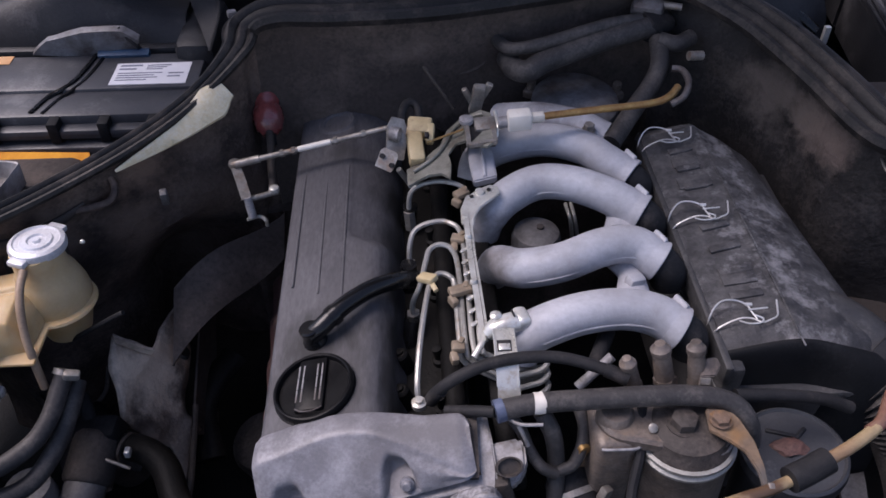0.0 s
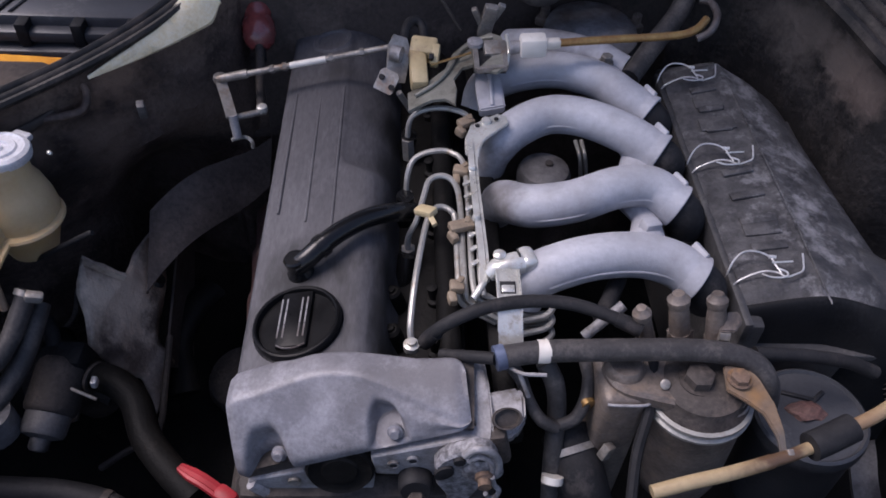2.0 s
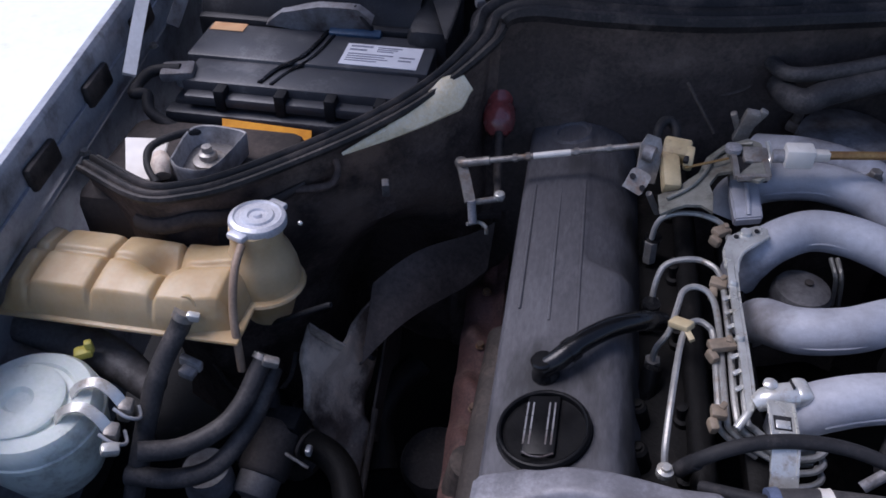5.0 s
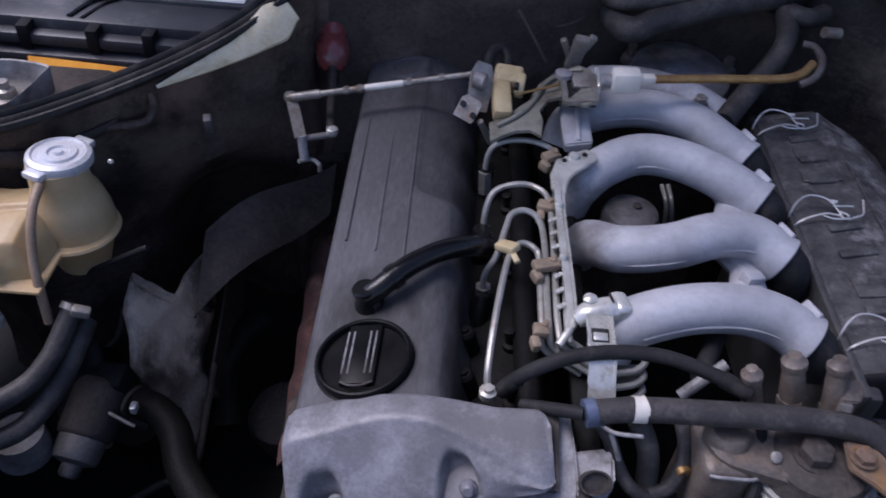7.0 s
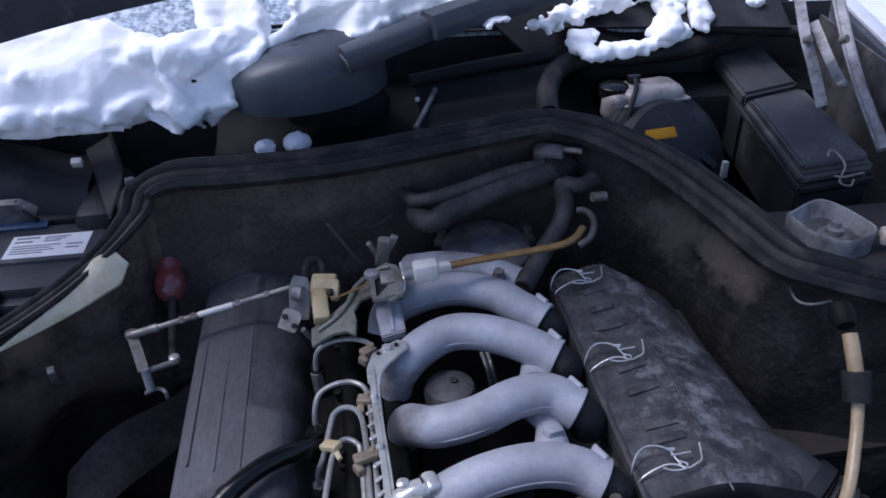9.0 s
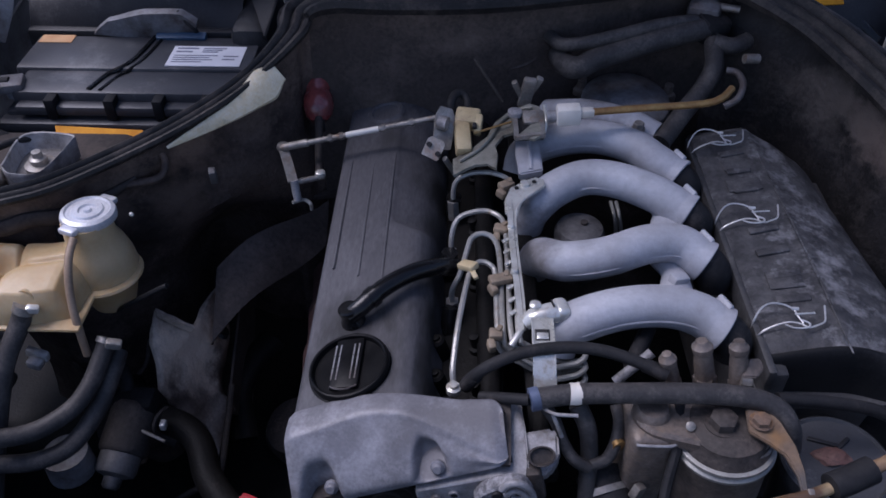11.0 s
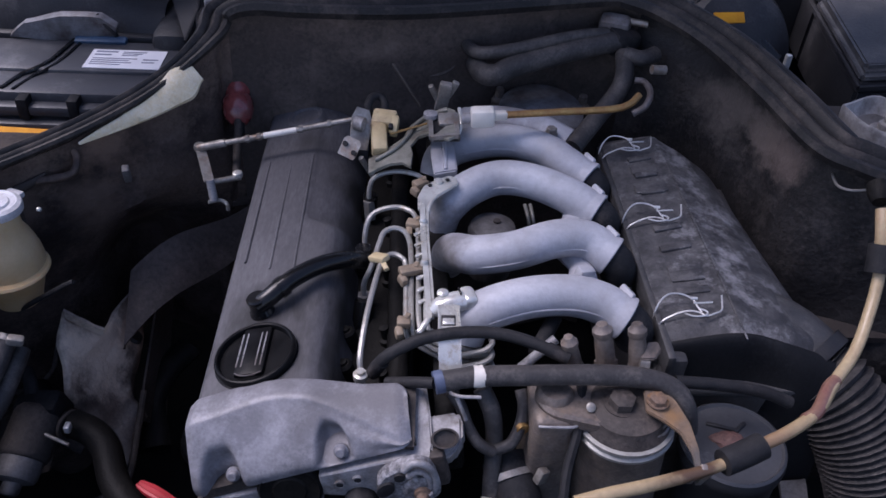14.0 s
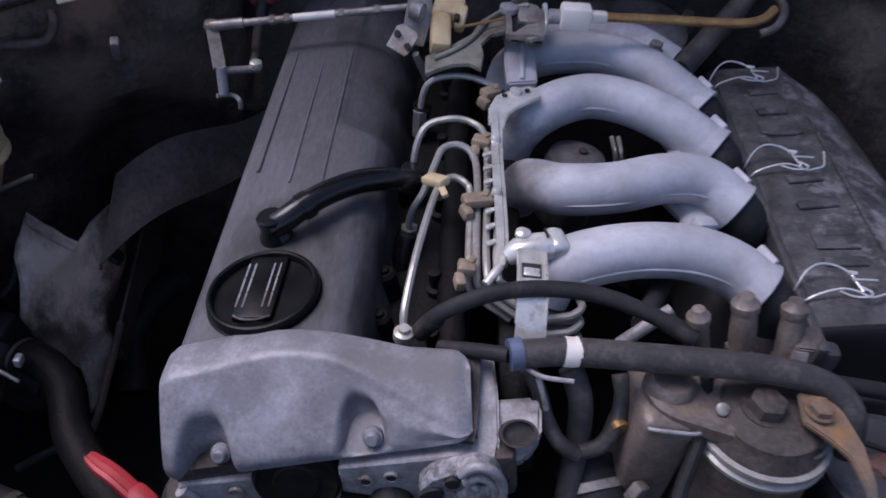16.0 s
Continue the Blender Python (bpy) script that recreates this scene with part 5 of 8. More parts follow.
def wire_clip(y):
    """Two thin bent wires hooked together over the lid's edge."""
    c = part("wire_clip", tube([(0.378, y, 0.84), (0.377, y + 0.002, 0.858), (0.384, y + 0.010, 0.870), (0.394, y + 0.014, 0.876), (0.408, y + 0.012, 0.877), (0.418, y + 0.005, 0.876), (0.420, y - 0.004, 0.8755), (0.423, y - 0.015, 0.875)], 0.00105, 7), "braid", airbox, "bright bent wire clip")
    part("wire_loop", tube([(0.378, y - 0.014, 0.84), (0.380, y - 0.015, 0.858), (0.392, y - 0.012, 0.866), (0.408, y - 0.010, 0.8715), (0.420, y - 0.013, 0.873), (0.428, y - 0.019, 0.8735), (0.438, y - 0.017, 0.8755), (0.446, y - 0.013, 0.877), (0.449, y - 0.003, 0.879), (0.451, y + 0.007, 0.881)], 0.00105, 7), "braid", c)
    part("latch_hook", tube([(0.417, y - 0.002, 0.8765), (0.428, y - 0.002, 0.8775), (0.439, y - 0.001, 0.8775)], 0.0010, 7), "braid", c)
    part("hook_loop", tube([(0.404, y - 0.014, 0.872), (0.413, y - 0.020, 0.8735), (0.425, y - 0.021, 0.8755), (0.429, y - 0.016, 0.8765), (0.422, y - 0.010, 0.8760)], 0.0010, 7), "braid", c)
    part("spring_coil", rod((0.416, y + 0.006, 0.8765), (0.423, y + 0.005, 0.8770), 0.0022, 10), "braid", c)
    part("catch", block((0.383, y, 0.846), (0.006, 0.034, 0.016), (0, 0, 0), 0.002), "airbase", c)


for y in (0.594, 0.772, 0.943):
    wire_clip(y)
duct = thing("intake_duct", (0.56, 0.40, 0.60), "black ribbed rubber air intake hose", "air hose")
part("hose_cuff", tube([(0.568, 0.585, 0.791), (0.578, 0.573, 0.786)], 0.0575, 28, 3), "plastic", duct, "smooth black end cuff")
part("ribbed_hose", ribbed([(0.574, 0.578, 0.788), (0.606, 0.544, 0.768), (0.641, 0.507, 0.716), (0.670, 0.475, 0.642), (0.684, 0.437, 0.552)], 0.055), "loomtape", duct)

# ---- linkage over the engine ----
linkage = thing("throttle_linkage", (-0.05, 0.93, 0.76), "dull metal accelerator linkage rod across the valve cover", "linkage")
RL, RR = Vector((-0.21, 0.942, 0.845)), Vector((0.026, 0.943, 0.902))
part("rod_sleeve", rod(RL, RL.lerp(RR, 0.16), 0.006, 10), "dullzinc", linkage, "dull metal joint sleeve")
part("rod", rod(RL.lerp(RR, 0.14), RR, 0.0042, 10), "dullzinc", linkage)
part("white_band", rod(RL.lerp(RR, 0.40), RL.lerp(RR, 0.60), 0.0045, 10), "white", linkage, "white plastic band")
for f in (0.30, 0.37, 0.63, 0.80):
    part("rod_nut", rod(RL.lerp(RR, f - 0.012), RL.lerp(RR, f + 0.012), 0.0056, 6), "dullzinc", linkage)
part("crank_arm", strap([(-0.211, 0.947, 0.842), (-0.202, 0.924, 0.832), (-0.191, 0.895, 0.818)], 0.014, 0.005, (0.3, -0.6, 0.7)), "dullzinc", linkage)
part("crank_ball", lathe([(0, -0.009), (0.008, -0.005), (0.0095, 0), (0.008, 0.005), (0, 0.009)], Matrix.Translation((-0.211, 0.947, 0.842)), 14), "dullzinc", linkage)
part("crank_pin", rod((-0.19, 0.897, 0.82), (-0.186, 0.889, 0.79), 0.006, 10), "alloy", linkage, "pale metal bush")
part("cross_rod", rod((-0.193, 0.901, 0.812), (-0.151, 0.92, 0.81), 0.0045, 10), "dullzinc", linkage)
part("return_hook", tube([(-0.193, 0.883, 0.79), (-0.178, 0.893, 0.787), (-0.168, 0.887, 0.785), (-0.167, 0.886, 0.775)], 0.0028, 8), "pipe", linkage)
part("end_ball", lathe([(0, -0.008), (0.007, -0.004), (0.008, 0), (0.007, 0.004), (0, 0.008)], Matrix.Translation((-0.155, 0.919, 0.815)), 14), "zinc", linkage, "bright ball joint")
part("stalk", tube([(-0.157, 0.923, 0.812), (-0.163, 0.965, 0.82), (-0.168, 1.016, 0.832), (-0.171, 1.036, 0.84)], 0.006, 10), "darkmetal", linkage, "dark stalk")

red = thing("dipstick_grip", (-0.176, 1.061, 0.835), "dusty red rubber dipstick grip above the valve cover", "dipstick")
RM, _ = aim((-0.171, 1.041, 0.832), (-0.177, 1.081, 0.868))
part("grip", lathe([(0.012, -0.004), (0.020, 0.004), (0.024, 0.018), (0.024, 0.034), (0.020, 0.041), (0.021, 0.047), (0.021, 0.058), (0.014, 0.064), (0, 0.066)], RM, 22), "dustred", red)
part("neck", lathe([(0.008, -0.02), (0.008, 0.002)], RM, 12), "rubber", red)

# throttle bracket group
throttle = thing("throttle_bracket", (0.09, 0.93, 0.80), "grey metal throttle bracket with levers and a tan cable stop", "bracket")
part("hole_plate", plate([(-0.012, -0.014), (0.011, -0.014), (0.013, -0.010), (0.013, 0.010), (0.009, 0.014), (-0.009, 0.014), (-0.013, 0.009)], 0.003, Matrix.Translation((0.012, 0.873, 0.895)) @ pose(0, 0, 0, 48, 12, -25)), "dullzinc", throttle)
for a in ((0.006, 0.875, 0.9), (0.018, 0.861, 0.894)):
    part("plate_hole", lathe([(0.0036, -0.002), (0.0036, 0.003), (0, 0.003)], Matrix.Translation(a) @ pose(0, 0, 0, 48, 12, -25), 12), "rubber", throttle)
part("side_plate", plate([(-0.013, -0.03), (0.012, -0.028), (0.016, 0.012), (0.009, 0.028), (-0.008, 0.030), (-0.014, 0.016)], 0.004, Matrix.Translation((0.025, 0.906, 0.905)) @ pose(0, 0, 0, 50, 15, 10)), "dullzinc", throttle)
part("side_roller", rod((0.018, 0.908, 0.914), (0.03, 0.903, 0.914), 0.010, 16), "alloy", throttle)
part("tan_stop", merge(block((0.058, 0.926, 0.908), (0.034, 0.026, 0.024), (20, 0, -10), 0.004), block((0.051, 0.898, 0.898), (0.022, 0.062, 0.022), (16, 0, 4), 0.005), block((0.072, 0.912, 0.908), (0.011, 0.028, 0.016), (25, 0, -8), 0.003)), "tan", throttle, "tan plastic cable stop")
part("stop_hole", block((0.067, 0.900, 0.914), (0.006, 0.008, 0.008), (30, 0, -6), 0.0015), "rubber", throttle)
part("cable_loop", tube([(0.037, 0.936, 0.905), (0.034, 0.944, 0.92), (0.039, 0.958, 0.926), (0.048, 0.965, 0.926), (0.056, 0.96, 0.92), (0.058, 0.943, 0.912)], 0.0062, 10), "rubber", throttle, "grey rubber cable loop")
part("lever_plate", panel([(0.038, 0.864, 0.884), (0.064, 0.878, 0.893), (0.084, 0.896, 0.899), (0.095, 0.925, 0.903), (0.117, 0.948, 0.909), (0.144, 0.953, 0.918), (0.157, 0.942, 0.92), (0.161, 0.917, 0.92), (0.159, 0.875, 0.92), (0.145, 0.862, 0.92), (0.131, 0.873, 0.915), (0.12, 0.889, 0.912), (0.105, 0.89, 0.906), (0.094, 0.87, 0.903), (0.097, 0.85, 0.904), (0.094, 0.818, 0.903), (0.083, 0.834, 0.899), (0.067, 0.838, 0.894), (0.054, 0.835, 0.889), (0.039, 0.828, 0.884)], 0.004), "leverplate", throttle, "greenish grey curved lever plate")
part("plate_ridge", tube([(0.047, 0.851, 0.89), (0.073, 0.867, 0.899), (0.09, 0.89, 0.905), (0.103, 0.919, 0.909), (0.126, 0.937, 0.916), (0.146, 0.935, 0.923)], 0.0026, 8), "leverplate", throttle)
part("lever_pivot", lathe([(0.010, 0), (0.010, 0.006), (0.006, 0.008), (0, 0.008)], Matrix.Translation((0.122, 0.92, 0.92)), 16), "alloy", throttle)
part("clamp_block", merge(block((0.147, 0.914, 0.918), (0.030, 0.024, 0.012), (15, 0, 5), 0.003), block((0.143, 0.908, 0.895), (0.044, 0.012, 0.010), (20, 0, 5), 0.003)), "dullzinc", throttle)
part("frame_back", block((0.140, 0.896, 0.914), (0.034, 0.046, 0.004), (8, 0, 6), 0.001), "rubber", throttle, "dark opening of the frame")
for p, q in (((0.122, 0.918), (0.157, 0.926)), ((0.157, 0.926), (0.158, 0.874)), ((0.158, 0.874), (0.122, 0.867)), ((0.122, 0.867), (0.122, 0.918))):
    part("frame_bar", strap([(*p, 0.918), ((p[0] + q[0]) / 2, (p[1] + q[1]) / 2, 0.919), (*q, 0.918)], 0.006, 0.006), "dullzinc", throttle)
part("clamp_hook", tube([(0.163, 0.937, 0.925), (0.164, 0.911, 0.918), (0.16, 0.899, 0.905), (0.145, 0.894, 0.902)], 0.003, 8), "zinc", throttle)
part("upper_fork", merge(block((0.141, 0.97, 0.925), (0.018, 0.012, 0.05), (10, 8, 0), 0.003), block((0.153, 0.974, 0.935), (0.010, 0.008, 0.03), (10, 25, 0), 0.002), block((0.128, 0.971, 0.93), (0.008, 0.008, 0.03), (10, -25, 0), 0.002)), "dullzinc", throttle)
part("pull_wire", rod((0.067, 0.896, 0.905), (0.117, 0.91, 0.915), 0.0016, 6), "brass", throttle)
part("feeler_stick", rod((0.067, 1.011, 0.955), (0.109, 0.986, 0.9), 0.0022, 8), "darkmetal", throttle, "thin straight rod")
part("lower_stay", rod((0.027, 0.864, 0.885), (0.043, 0.874, 0.85), 0.004, 8), "dullzinc", throttle)
push = thing("throttle_push_rod", (0.284, 0.971, 0.9), "white nylon ball socket on a brown rod", "linkage")
part("socket", merge(block((0.193, 0.907, 0.93), (0.033, 0.022, 0.026), (0, -3, 2), 0.004), block((0.217, 0.909, 0.932), (0.022, 0.012, 0.012), (0, -3, 2), 0.003)), "white", push, "white nylon socket")
part("rod", tube([(0.225, 0.909, 0.933), (0.295, 0.916, 0.936), (0.374, 0.922, 0.94), (0.402, 0.93, 0.945), (0.418, 0.947, 0.95)], 0.0052, 10), "brass", push)
part("inner_rod", rod((0.165, 0.908, 0.926), (0.18, 0.907, 0.928), 0.008, 12), "alloy", push)

# ---- fuel filter ----
ff = thing("fuel_filter", (0.30, 0.44, 0.62), "oily grey fuel filter with a bolted cast head", "fuel filter")
FM = pose(0.325, 0.457, 0.715, 0, -4, 0)
part("canister", lathe([(0.030, -0.03), (0.042, -0.02), (0.046, 0.0), (0.0472, 0.11), (0.0474, 0.120)], FM, 36), "filterhead", ff, "dull grey filter canister")
part("crimp_ring", lathe([(0.046, 0.112), (0.0512, 0.1145), (0.0515, 0.118), (0.0488, 0.1200), (0.0490, 0.1222), (0.0506, 0.1235), (0.0504, 0.127), (0.046, 0.128)], FM, 48), "pipe", ff, "bright crimped ring")
part("head", lathe([(0.0470, 0.126), (0.0455, 0.131), (0.0410, 0.136), (0.0395, 0.144), (0.034, 0.148), (0.024, 0.150), (0.0, 0.151)], FM, 40), "darkmetal", ff, "dark oily filter head")
def round_hull(circles, n=13):
    """The outline that hugs a few circles (x, y, radius)."""
    out = []
    for k in range(n * 2):
        a = math.pi * k / n
        out.append(max(((x + r * math.cos(a), y + r * math.sin(a)) for x, y, r in circles), key=lambda p: p[0] * math.cos(a) + p[1] * math.sin(a)))
    return list(dict.fromkeys(out))


part("head_casting", plate(round_hull([(0.324, 0.460, 0.0375), (0.252, 0.470, 0.028)]), 0.018, Matrix.Translation((0, 0, 0.849)), 0.0035), "filterhead", ff, "oily cast head joining pump and canister")
part("casting_rib", tube([(0.262, 0.4405, 0.852), (0.280, 0.4375, 0.853), (0.297, 0.4295, 0.852), (0.322, 0.4215, 0.851), (0.346, 0.4265, 0.850), (0.360, 0.444, 0.850)], 0.0015, 8), "alloy", ff, "pale worn rib of the casting")
part("side_body", box(0.219, 0.264, 0.437, 0.503, 0.66, 0.851, 0.010, 3), "filterhead", ff, "dirty brown pump block")
part("block_rib", tube([(0.224, 0.4385, 0.846), (0.234, 0.4362, 0.848), (0.256, 0.4362, 0.848), (0.264, 0.4395, 0.847)], 0.0015, 8), "alloy", ff, "pale worn edge of the block")
part("block_dome", lathe([(0.020, -0.01), (0.0195, 0.004), (0.015, 0.010), (0.0, 0.012)], Matrix.Translation((0.243, 0.472, 0.855)), 24), "filterhead", ff)
part("centre_bolt", hexbolt((0.307, 0.453, 0.862), 0.0138, 0.014), "darkmetal", ff, "large dark hex bolt")
part("small_plug", lathe([(0.004, 0), (0.005, 0.004), (0.0, 0.007)], Matrix.Translation((0.276, 0.452, 0.860)) @ pose(0, 0, 0, 40, 0, 0), 14), "dullzinc", ff, "shiny round plug")
for a, b, r in (((0.272, 0.500, 0.850), (0.258, 0.504, 0.895), 0.0088), ((0.305, 0.500, 0.850), (0.292, 0.512, 0.905), 0.0105), ((0.335, 0.488, 0.850), (0.326, 0.507, 0.910), 0.0098)):
    f = part("fitting", tube([a, Vector(a).lerp(Vector(b), 0.35), Vector(a).lerp(Vector(b), 0.75), b], r, 16, 4, [1.15, 1.0, 0.95, 0.85]), "filterhead", ff, "dirty pipe fitting")
    part("fitting_cap", lathe([(r * 0.86, -0.004), (r * 1.02, 0.0), (r * 1.02, 0.005), (r * 0.7, 0.008), (r * 0.55, 0.012), (0, 0.013)], aim(b, Vector(b) * 2 - Vector(a))[0], 14), "filterhead", f)
    part("fitting_nut", rod(Vector(a).lerp(Vector(b), 0.22), Vector(a).lerp(Vector(b), 0.42), r * 1.16, 6), "filterhead", f)
part("ear", panel([(0.328, 0.487, 0.894), (0.344, 0.487, 0.894), (0.352, 0.497, 0.897), (0.350, 0.507, 0.900), (0.338, 0.506, 0.900)], 0.006, 0.0015), "filterhead", ff)
part("ear_nut", rod((0.329, 0.4895, 0.886), (0.339, 0.4885, 0.886), 0.0062, 6), "dullzinc", ff, "worn bright nut")
part("lever", panel([(0.329, 0.46, 0.878), (0.35, 0.461, 0.878), (0.359, 0.447, 0.877), (0.368, 0.423, 0.872), (0.372, 0.4, 0.864), (0.373, 0.38, 0.852), (0.368, 0.377, 0.85), (0.366, 0.397, 0.86), (0.357, 0.415, 0.868), (0.342, 0.424, 0.874), (0.326, 0.434, 0.877)], 0.005, 0.0012), "rustlever", ff, "rust-stained steel lever")
part("lever_bolt", hexbolt((0.339, 0.445, 0.878), 0.009, 0.007), "rust", ff)
part("lever_fork", merge(block((0.374, 0.391, 0.835), (0.006, 0.006, 0.05), (20, 0, 0), 0.001), block((0.382, 0.39, 0.832), (0.006, 0.006, 0.04), (20, 0, 0), 0.001)), "dullzinc", ff)

def clod(r, seed):
    """A rough clod of dirt."""
    bm = bmesh.new()
    bmesh.ops.create_icosphere(bm, subdivisions=3, radius=r)
    for v in bm.verts:
        v.co *= 1 + 0.45 * noise.noise(v.co * 110 + Vector((seed, 0, 0)))
    return bm


can = thing("vacuum_canister", (0.455, 0.457, 0.62), "round dusty black plastic canister with a flat lid", "canister")
KM = pose(0.452, 0.462, 0.66, 0, -3, 0)
part("can_body", lathe([(0.052, 0), (0.054, 0.11), (0.057, 0.115), (0.058, 0.124), (0.055, 0.130), (0.050, 0.131), (0.048, 0.128), (0.0, 0.129)], KM, 40), "plastic", can)
part("lid_ring", lathe([(0.0545, 0.129), (0.0565, 0.132), (0.0535, 0.1345), (0.0510, 0.131)], KM, 44), "battery", can, "grey lid rim")
part("lid_step", lathe([(0.044, 0.1285), (0.043, 0.1310), (0.0, 0.1320)], KM, 36), "battery", can, "dusty grey raised lid")
part("lid_clod", moved(clod(0.014, 7), KM @ Matrix.Translation((-0.002, 0.004, 0.131)) @ Matrix.Diagonal((1.3, 0.9, 0.5, 1))), "rustred", can, "rust-brown dirt on the lid")
part("lid_rib", moved(box(-0.030, 0.004, 0.016, 0.021, 0.130, 0.1345, 0.002), KM @ pose(0, 0, 0, 0, 0, -20)), "plastic", can)
part("lid_rib", moved(box(0.014, 0.034, 0.004, 0.009, 0.130, 0.1345, 0.002), KM @ pose(0, 0, 0, 0, 0, 40)), "plastic", can)

# fuel hose with amber tubing
hose = thing("fuel_hose", (0.421, 0.425, 0.8), "amber translucent fuel hose with a black sleeve", "hose")
part("front_length", tube([(0.247, 0.352, 0.845), (0.278, 0.358, 0.85), (0.317, 0.366, 0.852), (0.357, 0.377, 0.852)], 0.0064, 14), "fuelhose", hose)
part("joint_length", tube([(0.353, 0.376, 0.852), (0.376, 0.383, 0.852), (0.403, 0.392, 0.855)], 0.0058, 12), "fuelhose", hose)
part("sleeve", tube([(0.394, 0.389, 0.856), (0.413, 0.396, 0.858), (0.436, 0.405, 0.862)], 0.0132, 16), "rubber", hose, "black rubber sleeve")
part("upper_length", tube([(0.431, 0.403, 0.862), (0.467, 0.418, 0.868), (0.502, 0.44, 0.872), (0.535, 0.478, 0.872), (0.568, 0.512, 0.885), (0.592, 0.550, 0.910), (0.603, 0.575, 0.935), (0.606, 0.592, 0.955)], 0.0064, 14), "fuelhose", hose)
part("stained_length", tube([(0.486, 0.43, 0.87), (0.502, 0.44, 0.872), (0.527, 0.472, 0.872), (0.538, 0.481, 0.873)], 0.0067, 14), "stainhose", hose, "red-brown stained stretch of hose")
part("wall_collar", tube([(0.603, 0.578, 0.938), (0.605, 0.588, 0.952), (0.606, 0.596, 0.964)], 0.0145, 16), "rubber", hose, "black rubber collar")
part("wall_length", tube([(0.606, 0.594, 0.960), (0.605, 0.606, 0.978), (0.607, 0.622, 0.992)], 0.0080, 12), "fuelhose", hose)
part("wall_boss", lathe([(0.012, 0), (0.013, 0.012), (0.011, 0.02), (0.009, 0.024)], aim((0.612, 0.655, 1.003), (0.607, 0.622, 0.990))[0], 20), "oilshade", hose, "dark wall grommet")

# ---- cables and hoses at the front of the engine ----
loom = thing("cable_loom", (0.258, 0.498, 0.85), "grey-black sleeved cable loom with white tape across the engine", "cable")
part("sleeve", tube([(0.125, 0.473, 0.872), (0.164, 0.475, 0.878), (0.22, 0.474, 0.882), (0.271, 0.472, 0.886), (0.311, 0.471, 0.886), (0.343, 0.468, 0.882), (0.363, 0.461, 0.875), (0.374, 0.451, 0.86), (0.382, 0.449, 0.83)], 0.0108, 14), "loomtape", loom)
part("blue_end", tube([(0.119, 0.471, 0.872), (0.128, 0.473, 0.873)], 0.0122, 14), "bluering", loom, "faded blue end ring")
part("tape_band", tube([(0.158, 0.475, 0.878), (0.165, 0.475, 0.878), (0.17, 0.476, 0.879)], 0.0113, 14), "white", loom, "white tape band")
part("plug_end", tube([(0.119, 0.471, 0.872), (0.101, 0.478, 0.865), (0.072, 0.495, 0.845)], 0.006, 12), "rubber", loom)
pipe2 = solo("coolant_line", tube([(0.371, 0.486, 0.862), (0.418, 0.489, 0.855), (0.47, 0.489, 0.845), (0.505, 0.487, 0.83)], 0.007, 12), "rubber", "black rubber line running from filter to housing", "hose")
vac = thing("vacuum_hose", (0.16, 0.52, 0.80), "thin black rubber hose arching past the bracket", "hose")
part("hose", tube([(0.057, 0.515, 0.84), (0.069, 0.509, 0.868), (0.095, 0.513, 0.885), (0.125, 0.519, 0.892), (0.16, 0.522, 0.894), (0.195, 0.52, 0.892), (0.23, 0.509, 0.888), (0.257, 0.496, 0.884)], 0.0066, 12), "rubber", vac)
part("end_sleeve", tube([(0.236, 0.5065, 0.8873), (0.247, 0.501, 0.8856), (0.258, 0.4955, 0.8838)], 0.0078, 12), "rubber", vac)
part("end_sleeve", tube([(0.056, 0.516, 0.836), (0.060, 0.513, 0.848), (0.066, 0.510, 0.861)], 0.0078, 12), "rubber", vac)
twin = thing("small_pipes", (0.174, 0.584, 0.78), "bundle of thin bent steel pipes under the bracket", "fuel pipes")
for k in range(3):
    d = Vector((0, -0.0085 * k, -0.010 * k))
    part("pipe", tube([Vector(q) + d for q in ((0.152, 0.54, 0.84), (0.166, 0.542, 0.842), (0.178, 0.544, 0.845), (0.186, 0.551, 0.848), (0.185, 0.565, 0.845))], 0.0033, 8), "pipe", twin)
wires = thing("wiring_branch", (0.194, 0.532, 0.74), "grey-black taped wiring branches in front of the engine", "wiring")
part("main_branch", tube([(0.169, 0.48, 0.855), (0.18, 0.466, 0.835), (0.185, 0.456, 0.8), (0.183, 0.434, 0.77), (0.184, 0.409, 0.72)], 0.0095, 12), "loomtape", wires)
part("left_branch", tube([(0.183, 0.442, 0.8), (0.167, 0.445, 0.81), (0.156, 0.459, 0.82), (0.148, 0.473, 0.835), (0.137, 0.48, 0.85)], 0.0065, 10), "loomtape", wires)
part("right_branch", tube([(0.185, 0.445, 0.8), (0.201, 0.449, 0.805), (0.21, 0.459, 0.82), (0.215, 0.478, 0.83), (0.212, 0.492, 0.84)], 0.0065, 10), "loomtape", wires)
part("white_wire", tube([(0.131, 0.468, 0.865), (0.143, 0.456, 0.87), (0.165, 0.453, 0.872)], 0.0018, 8), "alloy", wires, "bare whitish wire")
part("white_wire", tube([(0.142, 0.461, 0.862), (0.148, 0.454, 0.85), (0.152, 0.451, 0.84)], 0.0022, 8), "alloy", wires, "bare whitish wire")
part("white_ring", tube([(0.182, 0.413, 0.76), (0.181, 0.408, 0.755)], 0.0108, 12), "white", wires, "white tape ring")
part("copper_ring", tube([(0.211, 0.459, 0.82), (0.213, 0.454, 0.82)], 0.0075, 10), "brass", wires)
part("diagonal_pipe", rod((0.215, 0.522, 0.84), (0.252, 0.538, 0.87), 0.0055, 10), "alloy", wires, "bare diagonal pipe")
part("diagonal_sleeve", rod((0.232, 0.534, 0.852), (0.261, 0.592, 0.85), 0.009, 10), "rubber", wires)
